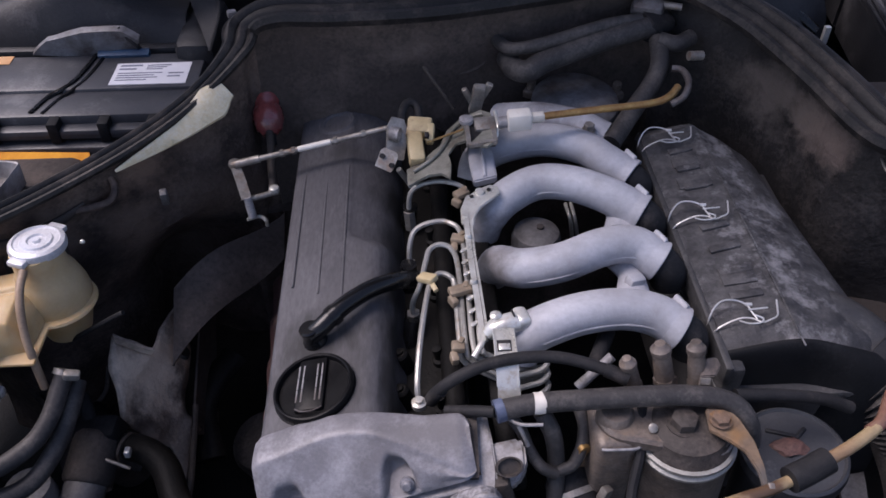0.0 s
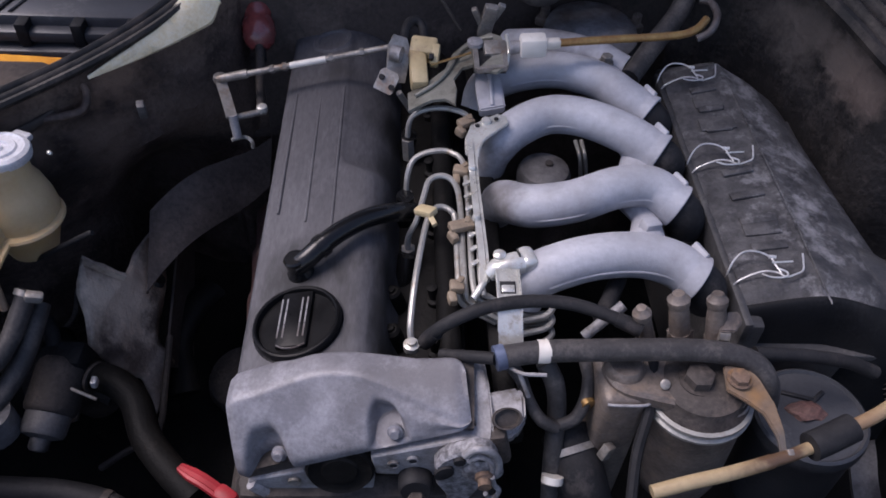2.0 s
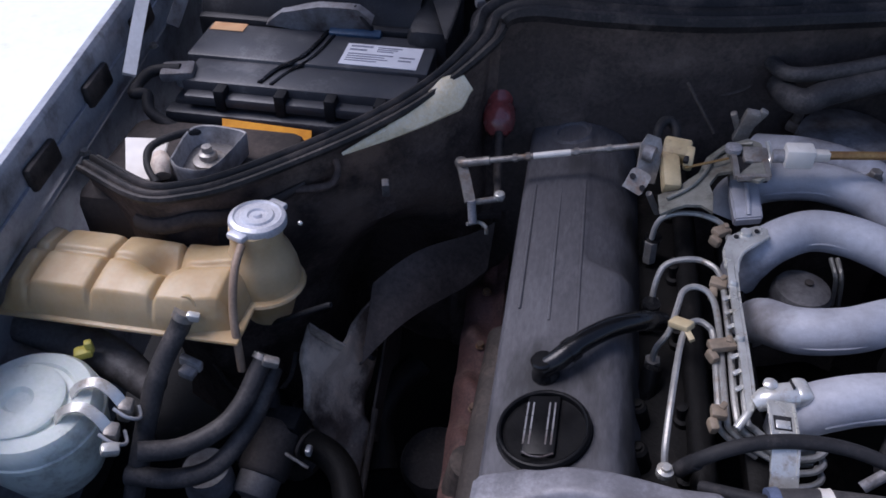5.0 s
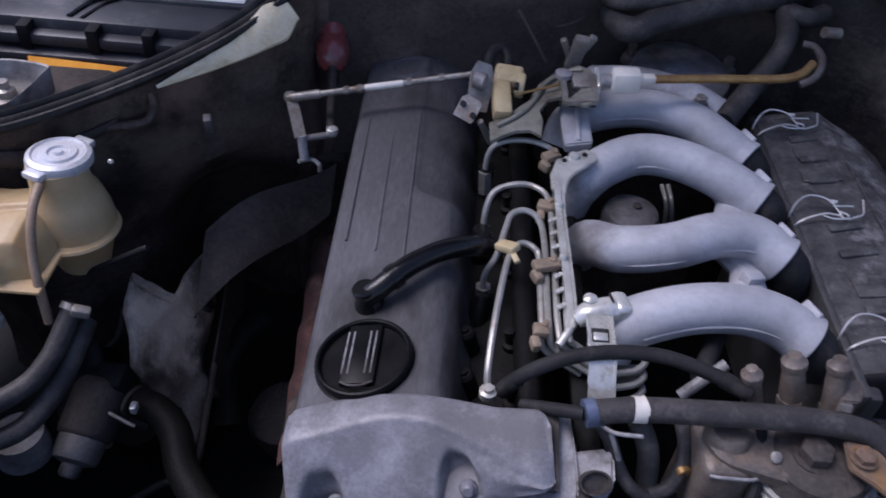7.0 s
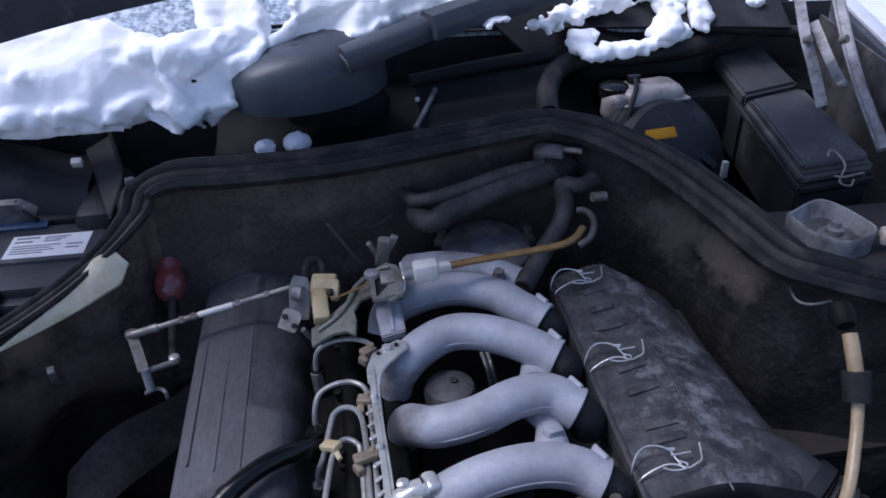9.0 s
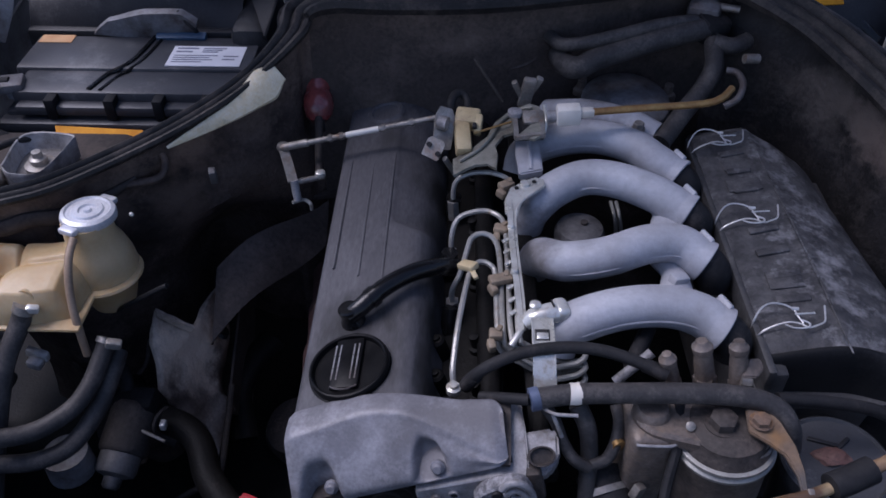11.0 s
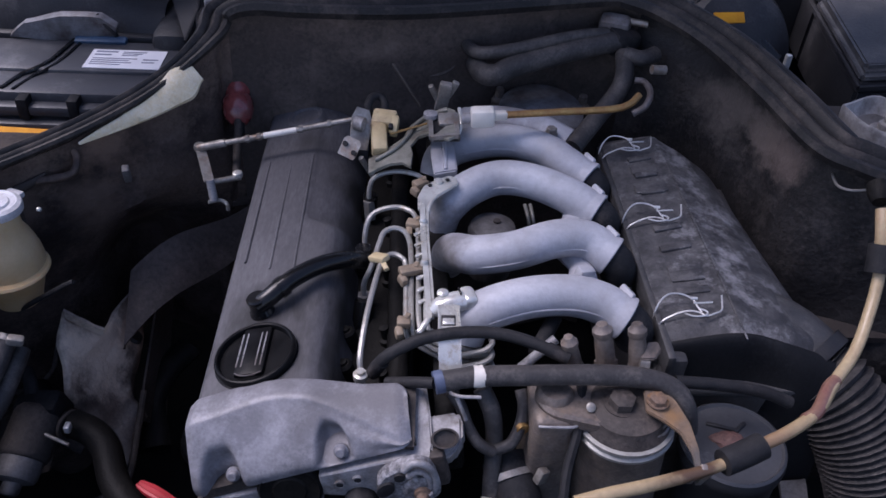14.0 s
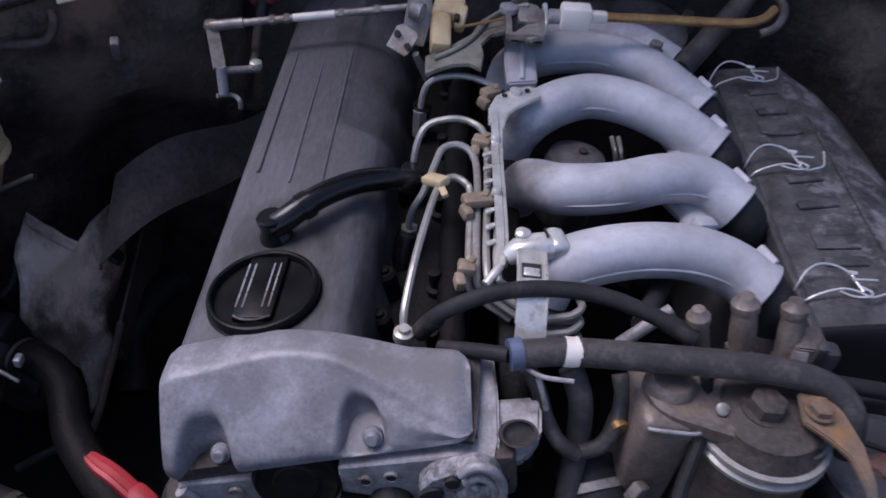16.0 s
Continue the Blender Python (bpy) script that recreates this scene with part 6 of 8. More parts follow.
rad_hose = thing("coolant_hose", (0.222, 0.461, 0.66), "thick black coolant hose with a clamp", "hose")
part("hose", tube([(0.201, 0.462, 0.76), (0.206, 0.444, 0.755), (0.214, 0.419, 0.74), (0.227, 0.408, 0.7)], 0.026, 18), "rubber", rad_hose)
part("clamp", tube([(0.203, 0.446, 0.757), (0.205, 0.44, 0.754)], 0.0275, 18), "dullzinc", rad_hose, "dull metal clamp band")
part("clamp_screw", block((0.235, 0.431, 0.775), (0.012, 0.010, 0.018), (0, 20, 30), 0.002), "dullzinc", rad_hose)
thinrod = solo("dip_tube", tube([(0.273, 0.484, 0.86), (0.265, 0.441, 0.84), (0.253, 0.408, 0.81), (0.247, 0.373, 0.78)], 0.0055, 8), "rubber", "thin black tube beside the fuel filter", "hose")

# ---- timing end: cast plates and pulley below the cover ----
timing = thing("timing_case", (0.06, 0.40, 0.60), "cast alloy timing case with ears and bolts", "timing case")
def upright(outline, thick, y, bevel=0.0015):
    """A casting's flat face: an outline in x, z that stands across the car."""
    return plate(outline, thick, Matrix.Translation((0, y, 0)) @ pose(0, 0, 0, 90, 0, 0), bevel)


part("side_strip", panel([(0.097, 0.486, 0.850), (0.101, 0.492, 0.853), (0.111, 0.491, 0.852), (0.116, 0.455, 0.843), (0.118, 0.424, 0.833), (0.116, 0.409, 0.826), (0.088, 0.409, 0.820), (0.098, 0.435, 0.834)], 0.022, 0.002), "alloy", timing)
part("face_plate", upright([(0.006, 0.801), (0.034, 0.811), (0.068, 0.823), (0.090, 0.829), (0.116, 0.826), (0.122, 0.795), (0.095, 0.772), (0.060, 0.766), (0.010, 0.770)], 0.018, 0.419), "alloy", timing)
part("ear", panel([(0.107, 0.455, 0.838), (0.143, 0.46, 0.842), (0.148, 0.452, 0.842), (0.148, 0.431, 0.836), (0.138, 0.418, 0.826), (0.12, 0.414, 0.818), (0.108, 0.421, 0.82)], 0.026, 0.003), "alloy", timing)
part("ear_hole", moved(lathe([(0.0140, -0.002), (0.0140, 0.0035), (0.0120, 0.0036), (0.0105, -0.001), (0, -0.001)], None, 22, 0.72), Matrix.Translation((0.130, 0.428, 0.839)) @ pose(0, 0, 0, 35, 0, 8)), "darkmetal", timing, "dark bore")
part("ear_web", block((0.124, 0.420, 0.805), (0.022, 0.016, 0.050), (0, -12, 0), 0.006), "darkmetal", timing, "grimy web below the ear")
for a in ((0.027, 0.4085, 0.790), (0.045, 0.4085, 0.798)):
    part("plate_hole", lathe([(0.0058, -0.002), (0.0058, 0.0012), (0.0042, 0.0014), (0.0036, 0.0002), (0, 0.0002)], Matrix.Translation(a) @ pose(0, 0, 0, 90, 0, 0), 16), "alloy", timing)
    part("hole_floor", lathe([(0.0036, 0.0), (0.0036, 0.0008), (0, 0.0009)], Matrix.Translation(a) @ pose(0, 0, 0, 90, 0, 0), 14), "rubber", timing)
part("left_web", upright([(-0.113, 0.751), (-0.057, 0.771), (-0.052, 0.757), (-0.038, 0.746), (-0.024, 0.743), (-0.006, 0.752), (0.010, 0.769), (0.008, 0.738), (0.0, 0.690), (-0.041, 0.690), (-0.057, 0.732), (-0.073, 0.733), (-0.092, 0.706), (-0.108, 0.706)], 0.016, 0.421), "alloy", timing, "stained alloy web")
part("web_rib", tube([(-0.110, 0.412, 0.748), (-0.092, 0.411, 0.724), (-0.088, 0.411, 0.700)], 0.006, 8), "alloy", timing)
part("plate_screw", lathe([(0.006, 0), (0.006, 0.003), (0.003, 0.003), (0, 0.001)], Matrix.Translation((-0.068, 0.412, 0.754)) @ pose(0, 0, 0, 90, 0, 0), 14), "dullzinc", timing)
part("gear_cover", lathe([(0.0335, 0), (0.0330, 0.010), (0.0300, 0.014), (0.0275, 0.012), (0.018, 0.012), (0.016, 0.014), (0, 0.014)], Matrix.Translation((-0.023, 0.420, 0.777)) @ pose(0, 0, 0, 78, 0, 0), 32), "oilshade", timing, "black round gear cover")
part("lower_case", box(-0.13, 0.13, 0.40, 0.45, 0.40, 0.74, 0.02), "darkmetal", timing, "oily dark lower case")
tens = thing("belt_tensioner", (0.097, 0.41, 0.757), "worn speckled alloy belt tensioner with a hooked spring", "tensioner")
part("arm", upright([(0.064, 0.812), (0.070, 0.824), (0.082, 0.834), (0.100, 0.842), (0.114, 0.838), (0.122, 0.822), (0.124, 0.804), (0.119, 0.786), (0.109, 0.774), (0.102, 0.756), (0.093, 0.738), (0.080, 0.740), (0.077, 0.760), (0.067, 0.780)], 0.016, 0.401, 0.0025), "speckled", tens)
part("boss_ring", tube([(0.090, 0.391, 0.838), (0.096, 0.391, 0.847), (0.105, 0.391, 0.849), (0.115, 0.391, 0.840), (0.121, 0.391, 0.824), (0.120, 0.391, 0.806)], 0.0038, 10), "alloy", tens, "bright worn boss ring")
part("boss_ring", tube([(0.094, 0.390, 0.830), (0.100, 0.390, 0.837), (0.108, 0.390, 0.836), (0.115, 0.390, 0.826), (0.116, 0.390, 0.812)], 0.0030, 10), "alloy", tens, "bright worn boss ring")
part("boss_face", lathe([(0.019, -0.004), (0.019, 0.003), (0.013, 0.006), (0, 0.006)], Matrix.Translation((0.108, 0.394, 0.808)) @ pose(0, 0, 0, 90, 0, 0), 24), "speckled", tens)
part("pivot_bolt", lathe([(0.0085, 0), (0.0085, 0.005), (0.0062, 0.006), (0.0062, 0.013), (0, 0.0135)], Matrix.Translation((0.109, 0.389, 0.808)) @ pose(0, 0, 0, 90, 0, 0), 14), "rust", tens, "rusty pivot bolt")
part("spring_hook", tube([(0.116, 0.384, 0.812), (0.119, 0.383, 0.799), (0.124, 0.383, 0.789), (0.122, 0.383, 0.777), (0.116, 0.383, 0.775), (0.112, 0.383, 0.783)], 0.0024, 8), "alloy", tens)
part("arm_slot", moved(lathe([(0.012, -0.001), (0.012, 0.0025), (0, 0.003)], None, 18, 0.62), Matrix.Translation((0.073, 0.3925, 0.806)) @ pose(0, 0, 0, 90, 0, 0) @ pose(0, 0, 0, 0, 0, 60)), "rubber", tens, "dark slot")
part("arm_pit", lathe([(0.0055, -0.001), (0.0055, 0.0025), (0, 0.003)], Matrix.Translation((0.086, 0.3925, 0.826)) @ pose(0, 0, 0, 90, 0, 0), 12), "rubber", tens)
front_bolt = thing("pulley_bolt", (0.049, 0.4, 0.759), "black round pulley bolt below the valve cover", "bolt")
part("bolt_collar", lathe([(0.0165, -0.03), (0.0165, 0.010), (0.014, 0.014), (0, 0.014)], Matrix.Translation((0.048, 0.405, 0.768)) @ pose(0, 0, 0, 80, 0, 0), 24), "rubber", front_bolt)
part("bolt_head", lathe([(0.009, 0.008), (0.009, 0.020), (0.007, 0.022), (0, 0.022)], Matrix.Translation((0.049, 0.402, 0.760)) @ pose(0, 0, 0, 80, 0, 0), 6), "darkmetal", front_bolt)

dip = thing("red_dipstick", (-0.154, 0.406, 0.76), "bright red plastic dipstick handle beside the engine", "dipstick")
part("handle", sweep(smooth_path([(-0.166, 0.401, 0.801), (-0.155, 0.3935, 0.802), (-0.142, 0.386, 0.802), (-0.128, 0.3775, 0.799), (-0.118, 0.371, 0.795)], 5), [(-0.0075, -0.004), (0.0075, -0.004), (0.0085, 0.0), (0.0075, 0.004), (0.004, 0.0046), (0.0025, 0.0030), (-0.0025, 0.0030), (-0.004, 0.0046), (-0.0075, 0.004), (-0.0085, 0.0)], [0.4, *[min(0.8, 0.55 + 0.05 * k) for k in range(24)]], up=(0, 0, 1)), "red", dip)
part("handle_root", block((-0.121, 0.374, 0.797), (0.022, 0.016, 0.014), (0, 0, -35), 0.005), "red", dip)
part("stem", tube([(-0.123, 0.375, 0.798), (-0.119, 0.381, 0.77), (-0.133, 0.42, 0.68)], 0.005, 8), "dustred", dip)

# ---- exhaust side ----
shield = thing("manifold_shield", (-0.185, 0.793, 0.5), "rust-red exhaust manifold heat shield beside the engine", "heat shield")


def shield_sheet(u, v):
    q = Vector((-0.191, 0.626, 0.5)).lerp(Vector((-0.207, 1.053, 0.53)), u).lerp(Vector((-0.127, 0.605, 0.56)).lerp(Vector((-0.146, 1.063, 0.58)), u), v)
    return q + Vector((0.03 * max(0, u - 0.9) * (1 - v) * 6, 0, 0.010 * math.sin(u * 30 + v * 3) + 0.010 * math.sin(v * 6)))


part("sheet", grid(shield_sheet, 50, 12, 0.003), "rustred", shield)
for u in (0.12, 0.36, 0.60, 0.84):
    part("shield_bolt", hexbolt(shield_sheet(u, 0.55) + Vector((0, 0, 0.002)), 0.006, 0.008), "rust", shield)
mani = thing("exhaust_manifold", (-0.12, 0.65, 0.40), "grimy dark exhaust manifold under its rusty shield", "exhaust manifold")
part("log_pipe", tube([(-0.13, 0.46, 0.60), (-0.13, 0.65, 0.60), (-0.125, 0.86, 0.60)], 0.03, 16), "darkmetal", mani)
for y in (0.50, 0.60, 0.71, 0.82):
    part("port", tube([(-0.12, y, 0.61), (-0.10, y, 0.64), (-0.07, y, 0.65)], 0.022, 12, 3), "darkmetal", mani)
part("down_pipe", tube([(-0.15, 0.66, 0.58), (-0.16, 0.66, 0.50), (-0.14, 0.72, 0.42), (-0.10, 0.8, 0.34)], 0.028, 14), "darkmetal", mani)
alt = thing("pale_pulley_guard", (-0.222, 0.80, 0.30), "dim grey round housing beside the heat shield", "housing")
part("guard", lathe([(0.055, -0.06), (0.058, 0.0), (0.052, 0.012), (0.025, 0.02), (0, 0.021)], Matrix.Translation((-0.222, 0.800, 0.36)) @ pose(0, 0, 0, 12, -10, 0), 28), "darkmetal", alt)

# ---- coolant tank side ----
tank = thing("coolant_tank", (-0.54, 0.71, 0.70), "yellowed plastic coolant expansion tank with moulded ribs", "coolant tank")


def tank_top(u, v):
    x, y = lerp(-0.728, -0.435, u), lerp(0.654, 0.778, v)
    edge = min(1, min(u, 1 - u) / 0.07) ** 0.5 * min(1, min(v, 1 - v) / 0.12) ** 0.5
    rib = 0.008 * max(hump(u, c, 0.011) for c in (0.13, 0.40, 0.67))
    rib += 0.005 * hump(v, 0.55, 0.035)
    pillow = 0.002 * min(1, min(abs(u - c) for c in (0.0, 0.13, 0.40, 0.67, 0.95)) / 0.05)
    slope = 0.010 * math.sin(v * math.pi) + 0.002 * v
    dip = 0.032 * hump(math.hypot((x + 0.545) / 1.2, y - 0.728), 0, 0.019)
    return Vector((x + 0.006 * (v - 0.5), y + (0.015 if u > 0.8 else 0) * (u - 0.8) * 5, 0.766 + 0.037 * edge + (pillow - rib) * edge + slope * edge - dip))


part("upper_shell", grid(tank_top, 160, 56, 0.003), "tank", tank, "", 80)
part("lower_shell", box(-0.70, -0.47, 0.705, 0.782, 0.69, 0.764, 0.018, 3), "tank", tank)
part("seam_flange", box(-0.736, -0.428, 0.648, 0.792, 0.7615, 0.7675, 0.003), "tank", tank, "pale moulded seam flange")
part("neck_flange", lathe([(0.052, 0), (0.054, 0.003), (0.052, 0.006)], pose(-0.434, 0.758, 0.7615), 34, 0.95), "tank", tank, "pale moulded seam flange")
part("neck_bulge", lathe([(0.030, -0.06), (0.042, -0.02), (0.048, 0.0), (0.046, 0.02), (0.040, 0.042), (0.033, 0.056), (0.031, 0.085)], pose(-0.436, 0.766, 0.766), 30), "tank", tank)
capm = pose(-0.434, 0.773, 0.846, -3, 2, 0)
tcap = part("cap", lathe([(0.031, 0), (0.035, 0.002), (0.0355, 0.008), (0.034, 0.012), (0.029, 0.0145), (0.027, 0.0125), (0.021, 0.0125), (0.019, 0.015), (0.012, 0.015), (0.010, 0.0125), (0.006, 0.0125), (0.0045, 0.016), (0, 0.016)], capm, 44), "cap", tank, "pressed tin pressure cap")
for a in (70, 250):
    part("cap_tab", moved(box(0.030, 0.044, -0.012, 0.012, 0.001, 0.010, 0.003), capm @ pose(0, 0, 0, 0, 0, a)), "cap", tcap)
part("tank_outlet", rod((-0.492, 0.669, 0.801), (-0.488, 0.715, 0.789), 0.0115, 16), "tank", tank)
over = solo("overflow_hose", tube([(-0.439, 0.73, 0.848), (-0.44, 0.709, 0.838), (-0.439, 0.689, 0.82), (-0.437, 0.671, 0.79), (-0.432, 0.656, 0.755), (-0.43, 0.649, 0.72)], 0.0052, 10), "brownhose", "stained brown overflow hose hanging from the tank neck", "hose")

h1 = thing("tank_hose", (-0.578, 0.636, 0.6), "black rubber hose clamped to the coolant tank", "hose")
part("hose", tube([(-0.492, 0.665, 0.795), (-0.502, 0.655, 0.772), (-0.517, 0.620, 0.74), (-0.526, 0.589, 0.7), (-0.535, 0.546, 0.64), (-0.547, 0.519, 0.58)], 0.0125, 16), "loomtape", h1)
part("clamp", tube([(-0.492, 0.665, 0.795), (-0.496, 0.661, 0.786)], 0.0138, 16), "dullzinc", h1, "bright worm-drive clamp")
part("clamp_screw", block((-0.481, 0.659, 0.793), (0.016, 0.010, 0.011), (0, 15, 10), 0.003), "zinc", h1, "bright clamp screw")
h2 = thing("heater_hoses", (-0.498, 0.736, 0.55), "pair of black rubber coolant hoses with a steel clamp", "hose")
part("upper_hose", tube([(-0.404, 0.665, 0.735), (-0.411, 0.646, 0.72), (-0.421, 0.616, 0.7), (-0.44, 0.588, 0.685), (-0.477, 0.557, 0.68), (-0.519, 0.537, 0.69)], 0.0118, 16), "loomtape", h2)
part("lower_hose", tube([(-0.4, 0.67, 0.705), (-0.404, 0.639, 0.69), (-0.417, 0.604, 0.665), (-0.443, 0.561, 0.645), (-0.485, 0.54, 0.64), (-0.544, 0.535, 0.64)], 0.0118, 16), "loomtape", h2)
part("clamp", tube([(-0.406, 0.665, 0.734), (-0.408, 0.659, 0.73)], 0.0130, 16), "dullzinc", h2, "bright worm-drive clamp")
part("clamp_screw", block((-0.394, 0.655, 0.735), (0.02, 0.012, 0.012), (0, 20, 10), 0.003), "dullzinc", h2)
spike = solo("bonnet_cable", tube([(-0.432, 0.744, 0.7), (-0.386, 0.729, 0.74), (-0.344, 0.723, 0.77), (-0.335, 0.722, 0.775)], 0.0035, 8), "rubber", "thin black cable end in front of the inner wing", "cable")

res = thing("washer_reservoir", (-0.719, 0.59, 0.6), "milky round plastic reservoir with a moulded lid", "reservoir")
WM = Matrix.Translation((-0.641, 0.548, 0.73)) @ pose(0, 0, 0, 2, 3, 0) @ Matrix.Scale(1.1, 4)
part("bowl", lathe([(0.050, -0.10), (0.066, -0.05), (0.068, -0.018), (0.071, -0.016), (0.071, -0.009), (0.067, -0.006)], WM, 36), "palegreen", res)
part("lid", lathe([(0.069, -0.008), (0.068, 0.004), (0.062, 0.012), (0.047, 0.015), (0.044, 0.012), (0.018, 0.011), (0.014, 0.006), (0.0, 0.006)], WM, 40), "palegreen", res)
part("lid_screw", lathe([(0.005, 0.006), (0.005, 0.011), (0, 0.012)], WM, 12), "zinc", res)
for y in (0.569, 0.534):
    c = part("spring_clip", strap([(-0.598, y - 0.006, 0.742), (-0.588, y + 0.002, 0.752), (-0.570, y + 0.008, 0.754), (-0.552, y + 0.004, 0.746), (-0.541, y, 0.732)], 0.013, 0.0025), "zinc", res, "bright steel spring clip")
    part("clip_foot", block((-0.540, y, 0.722), (0.016, 0.020, 0.026), (0, 15, 10), 0.004), "dullzinc", c)
    part("clip_wire", tube([(-0.545, y - 0.012, 0.738), (-0.530, y - 0.014, 0.728), (-0.522, y - 0.004, 0.716), (-0.530, y + 0.010, 0.718)], 0.0022, 7), "braid", c)
part("clip_end", block((-0.524, 0.507, 0.736), (0.020, 0.014, 0.012), (0, 20, 30), 0.004), "zinc", res, "bright clip end")
part("lid_disc", lathe([(0.046, 0.012), (0.046, 0.017), (0.042, 0.019), (0.016, 0.018), (0.012, 0.013), (0, 0.013)], WM @ pose(-0.008, -0.004, 0), 36), "palegreen", res, "raised milky lid disc")
part("lock_knob", merge(block((-0.626, 0.636, 0.728), (0.022, 0.016, 0.012), (0, 0, 30), 0.004), block((-0.619, 0.641, 0.735), (0.010, 0.010, 0.018), (0, 0, 30), 0.003)), "yellowtag", res, "pale yellow locking knob")
steer = thing("steering_pump", (-0.481, 0.676, 0.42), "grimy dark steering pump low in the bay", "pump")
PM, _ = aim((-0.413, 0.672, 0.566), (-0.431, 0.563, 0.522))
part("pump_body", lathe([(0.028, -0.012), (0.033, -0.006), (0.034, 0.0), (0.034, 0.052), (0.032, 0.058), (0.0295, 0.060), (0.0, 0.061)], PM, 28), "darkmetal", steer, "grimy pump barrel")
part("pump_collar", lathe([(0.0275, 0.054), (0.0285, 0.064), (0.0285, 0.082), (0.026, 0.088), (0.014, 0.092), (0.0, 0.093)], PM, 24), "greyrail", steer, "pale grey collar")
part("pump_boss", lathe([(0.013, 0.088), (0.0125, 0.104), (0.009, 0.108), (0, 0.109)], PM, 14), "greyrail", steer)
part("pump_head", block((-0.409, 0.684, 0.572), (0.066, 0.036, 0.046), (10, -10, -8), 0.008), "cowl", steer, "black moulded pump head")
part("head_spout", tube([(-0.425, 0.694, 0.590), (-0.428, 0.706, 0.602), (-0.438, 0.722, 0.606)], 0.010, 12), "cowl", steer)
part("pale_side", lathe([(0.032, 0), (0.03, 0.04), (0.0, 0.045)], Matrix.Translation((-0.483, 0.595, 0.54)), 20), "greypanel", steer)
elbow = thing("radiator_hose", (-0.374, 0.729, 0.42), "thick black moulded hose elbow with a bright clip", "hose")
part("hose", tube([(-0.399, 0.684, 0.55), (-0.367, 0.666, 0.56), (-0.335, 0.65, 0.562), (-0.311, 0.627, 0.555), (-0.292, 0.586, 0.54), (-0.259, 0.548, 0.53), (-0.219, 0.512, 0.52)], 0.020, 18), "oilshade", elbow)
part("clip", tube([(-0.373, 0.6655, 0.56), (-0.369, 0.6635, 0.56)], 0.0222, 18), "darkmetal", elbow, "dark clip band")
part("clip_screw", block((-0.358, 0.637, 0.588), (0.008, 0.012, 0.012), (0, 0, 0), 0.002), "braid", elbow, "bright clip screw")
part("feeder", tube([(-0.44, 0.737, 0.55), (-0.414, 0.702, 0.56), (-0.388, 0.677, 0.556)], 0.017, 14), "oilshade", elbow)
part("stay", rod((-0.400, 0.640, 0.575), (-0.358, 0.626, 0.565), 0.0026, 8), "dullzinc", elbow)
low = thing("lower_hose", (-0.40, 0.52, 0.50), "dusty black lower hose running across the bay", "hose")
part("hose", tube([(-0.620, 0.526, 0.520), (-0.504, 0.525, 0.520), (-0.437, 0.523, 0.520), (-0.383, 0.519, 0.519), (-0.327, 0.507, 0.512), (-0.287, 0.480, 0.495), (-0.270, 0.440, 0.460)], 0.0165, 16), "rubber", low)
part("clamp", tube([(-0.335, 0.5095, 0.5135), (-0.327, 0.507, 0.512)], 0.0178, 16), "darkmetal", low, "dark clamp band")
# sheet metal at the bottom of the bay
member = thing("chassis_member", (-0.417, 0.921, 0.36), "pale grey chassis member with dirt and a slotted hole", "chassis panel", kind="structure")


def rumpled(pts, thick, amp, seed, cuts=5):
    """A dented sheet through corner points."""
    bm = panel(pts, thick)
    bmesh.ops.triangulate(bm, faces=bm.faces[:])
    bmesh.ops.subdivide_edges(bm, edges=bm.edges[:], cuts=cuts, use_grid_fill=True)
    for v in bm.verts:
        q = v.co.copy()
        v.co.z += amp * noise.noise(q * 9 + Vector((seed, 0, 0))) + 0.3 * amp * noise.noise(q * 25)
        v.co.x += 0.6 * amp * noise.noise(q * 22 + Vector((0, seed, 0)))
        v.co.y += 0.6 * amp * noise.noise(q * 22 + Vector((0, 0, seed)))
    return bm


part("face", rumpled([(-0.394, 0.785, 0.66), (-0.359, 0.81, 0.605), (-0.348, 0.855, 0.6), (-0.324, 0.973, 0.585), (-0.32, 0.956, 0.565), (-0.328, 0.872, 0.545), (-0.321, 0.846, 0.53), (-0.323, 0.776, 0.49), (-0.303, 0.761, 0.47), (-0.318, 0.681, 0.44), (-0.338, 0.712, 0.48), (-0.363, 0.698, 0.53), (-0.382, 0.701, 0.58)], 0.006, 0.020, 2.0, 6), "memberpaint", member, "", 180)
part("upper_fold", rumpled([(-0.393, 0.783, 0.668), (-0.374, 0.789, 0.645), (-0.35, 0.8, 0.615), (-0.357, 0.799, 0.605), (-0.382, 0.794, 0.63), (-0.394, 0.783, 0.655)], 0.004, 0.004, 5.0, 2), "memberpaint", member)
part("slot", moved(lathe([(0.021, -0.003), (0.021, 0.004), (0, 0.004)], None, 18, 0.55), Matrix.Translation((-0.33, 0.843, 0.556)) @ pose(0, 0, 0, 35, 10, 120)), "rubber", member, "dark slotted hole")
part("drill_hole", lathe([(0.004, -0.002), (0.004, 0.004), (0, 0.004)], Matrix.Translation((-0.338, 0.813, 0.558)), 12), "rubber", member)
part("side_plate", grid(lambda u, v: Vector((-0.292, 0.922, 0.66)).lerp(Vector((-0.168, 1.021, 0.7)), lerp(-0.3, 1, u)).lerp(Vector((-0.276, 0.856, 0.6)).lerp(Vector((-0.173, 0.977, 0.64)), lerp(-0.5, 1, u)), v) + Vector((0, 0, 0.015 * math.sin(u * 5))), 20, 12, 0.004), "firewall", member, "grimy side plate")
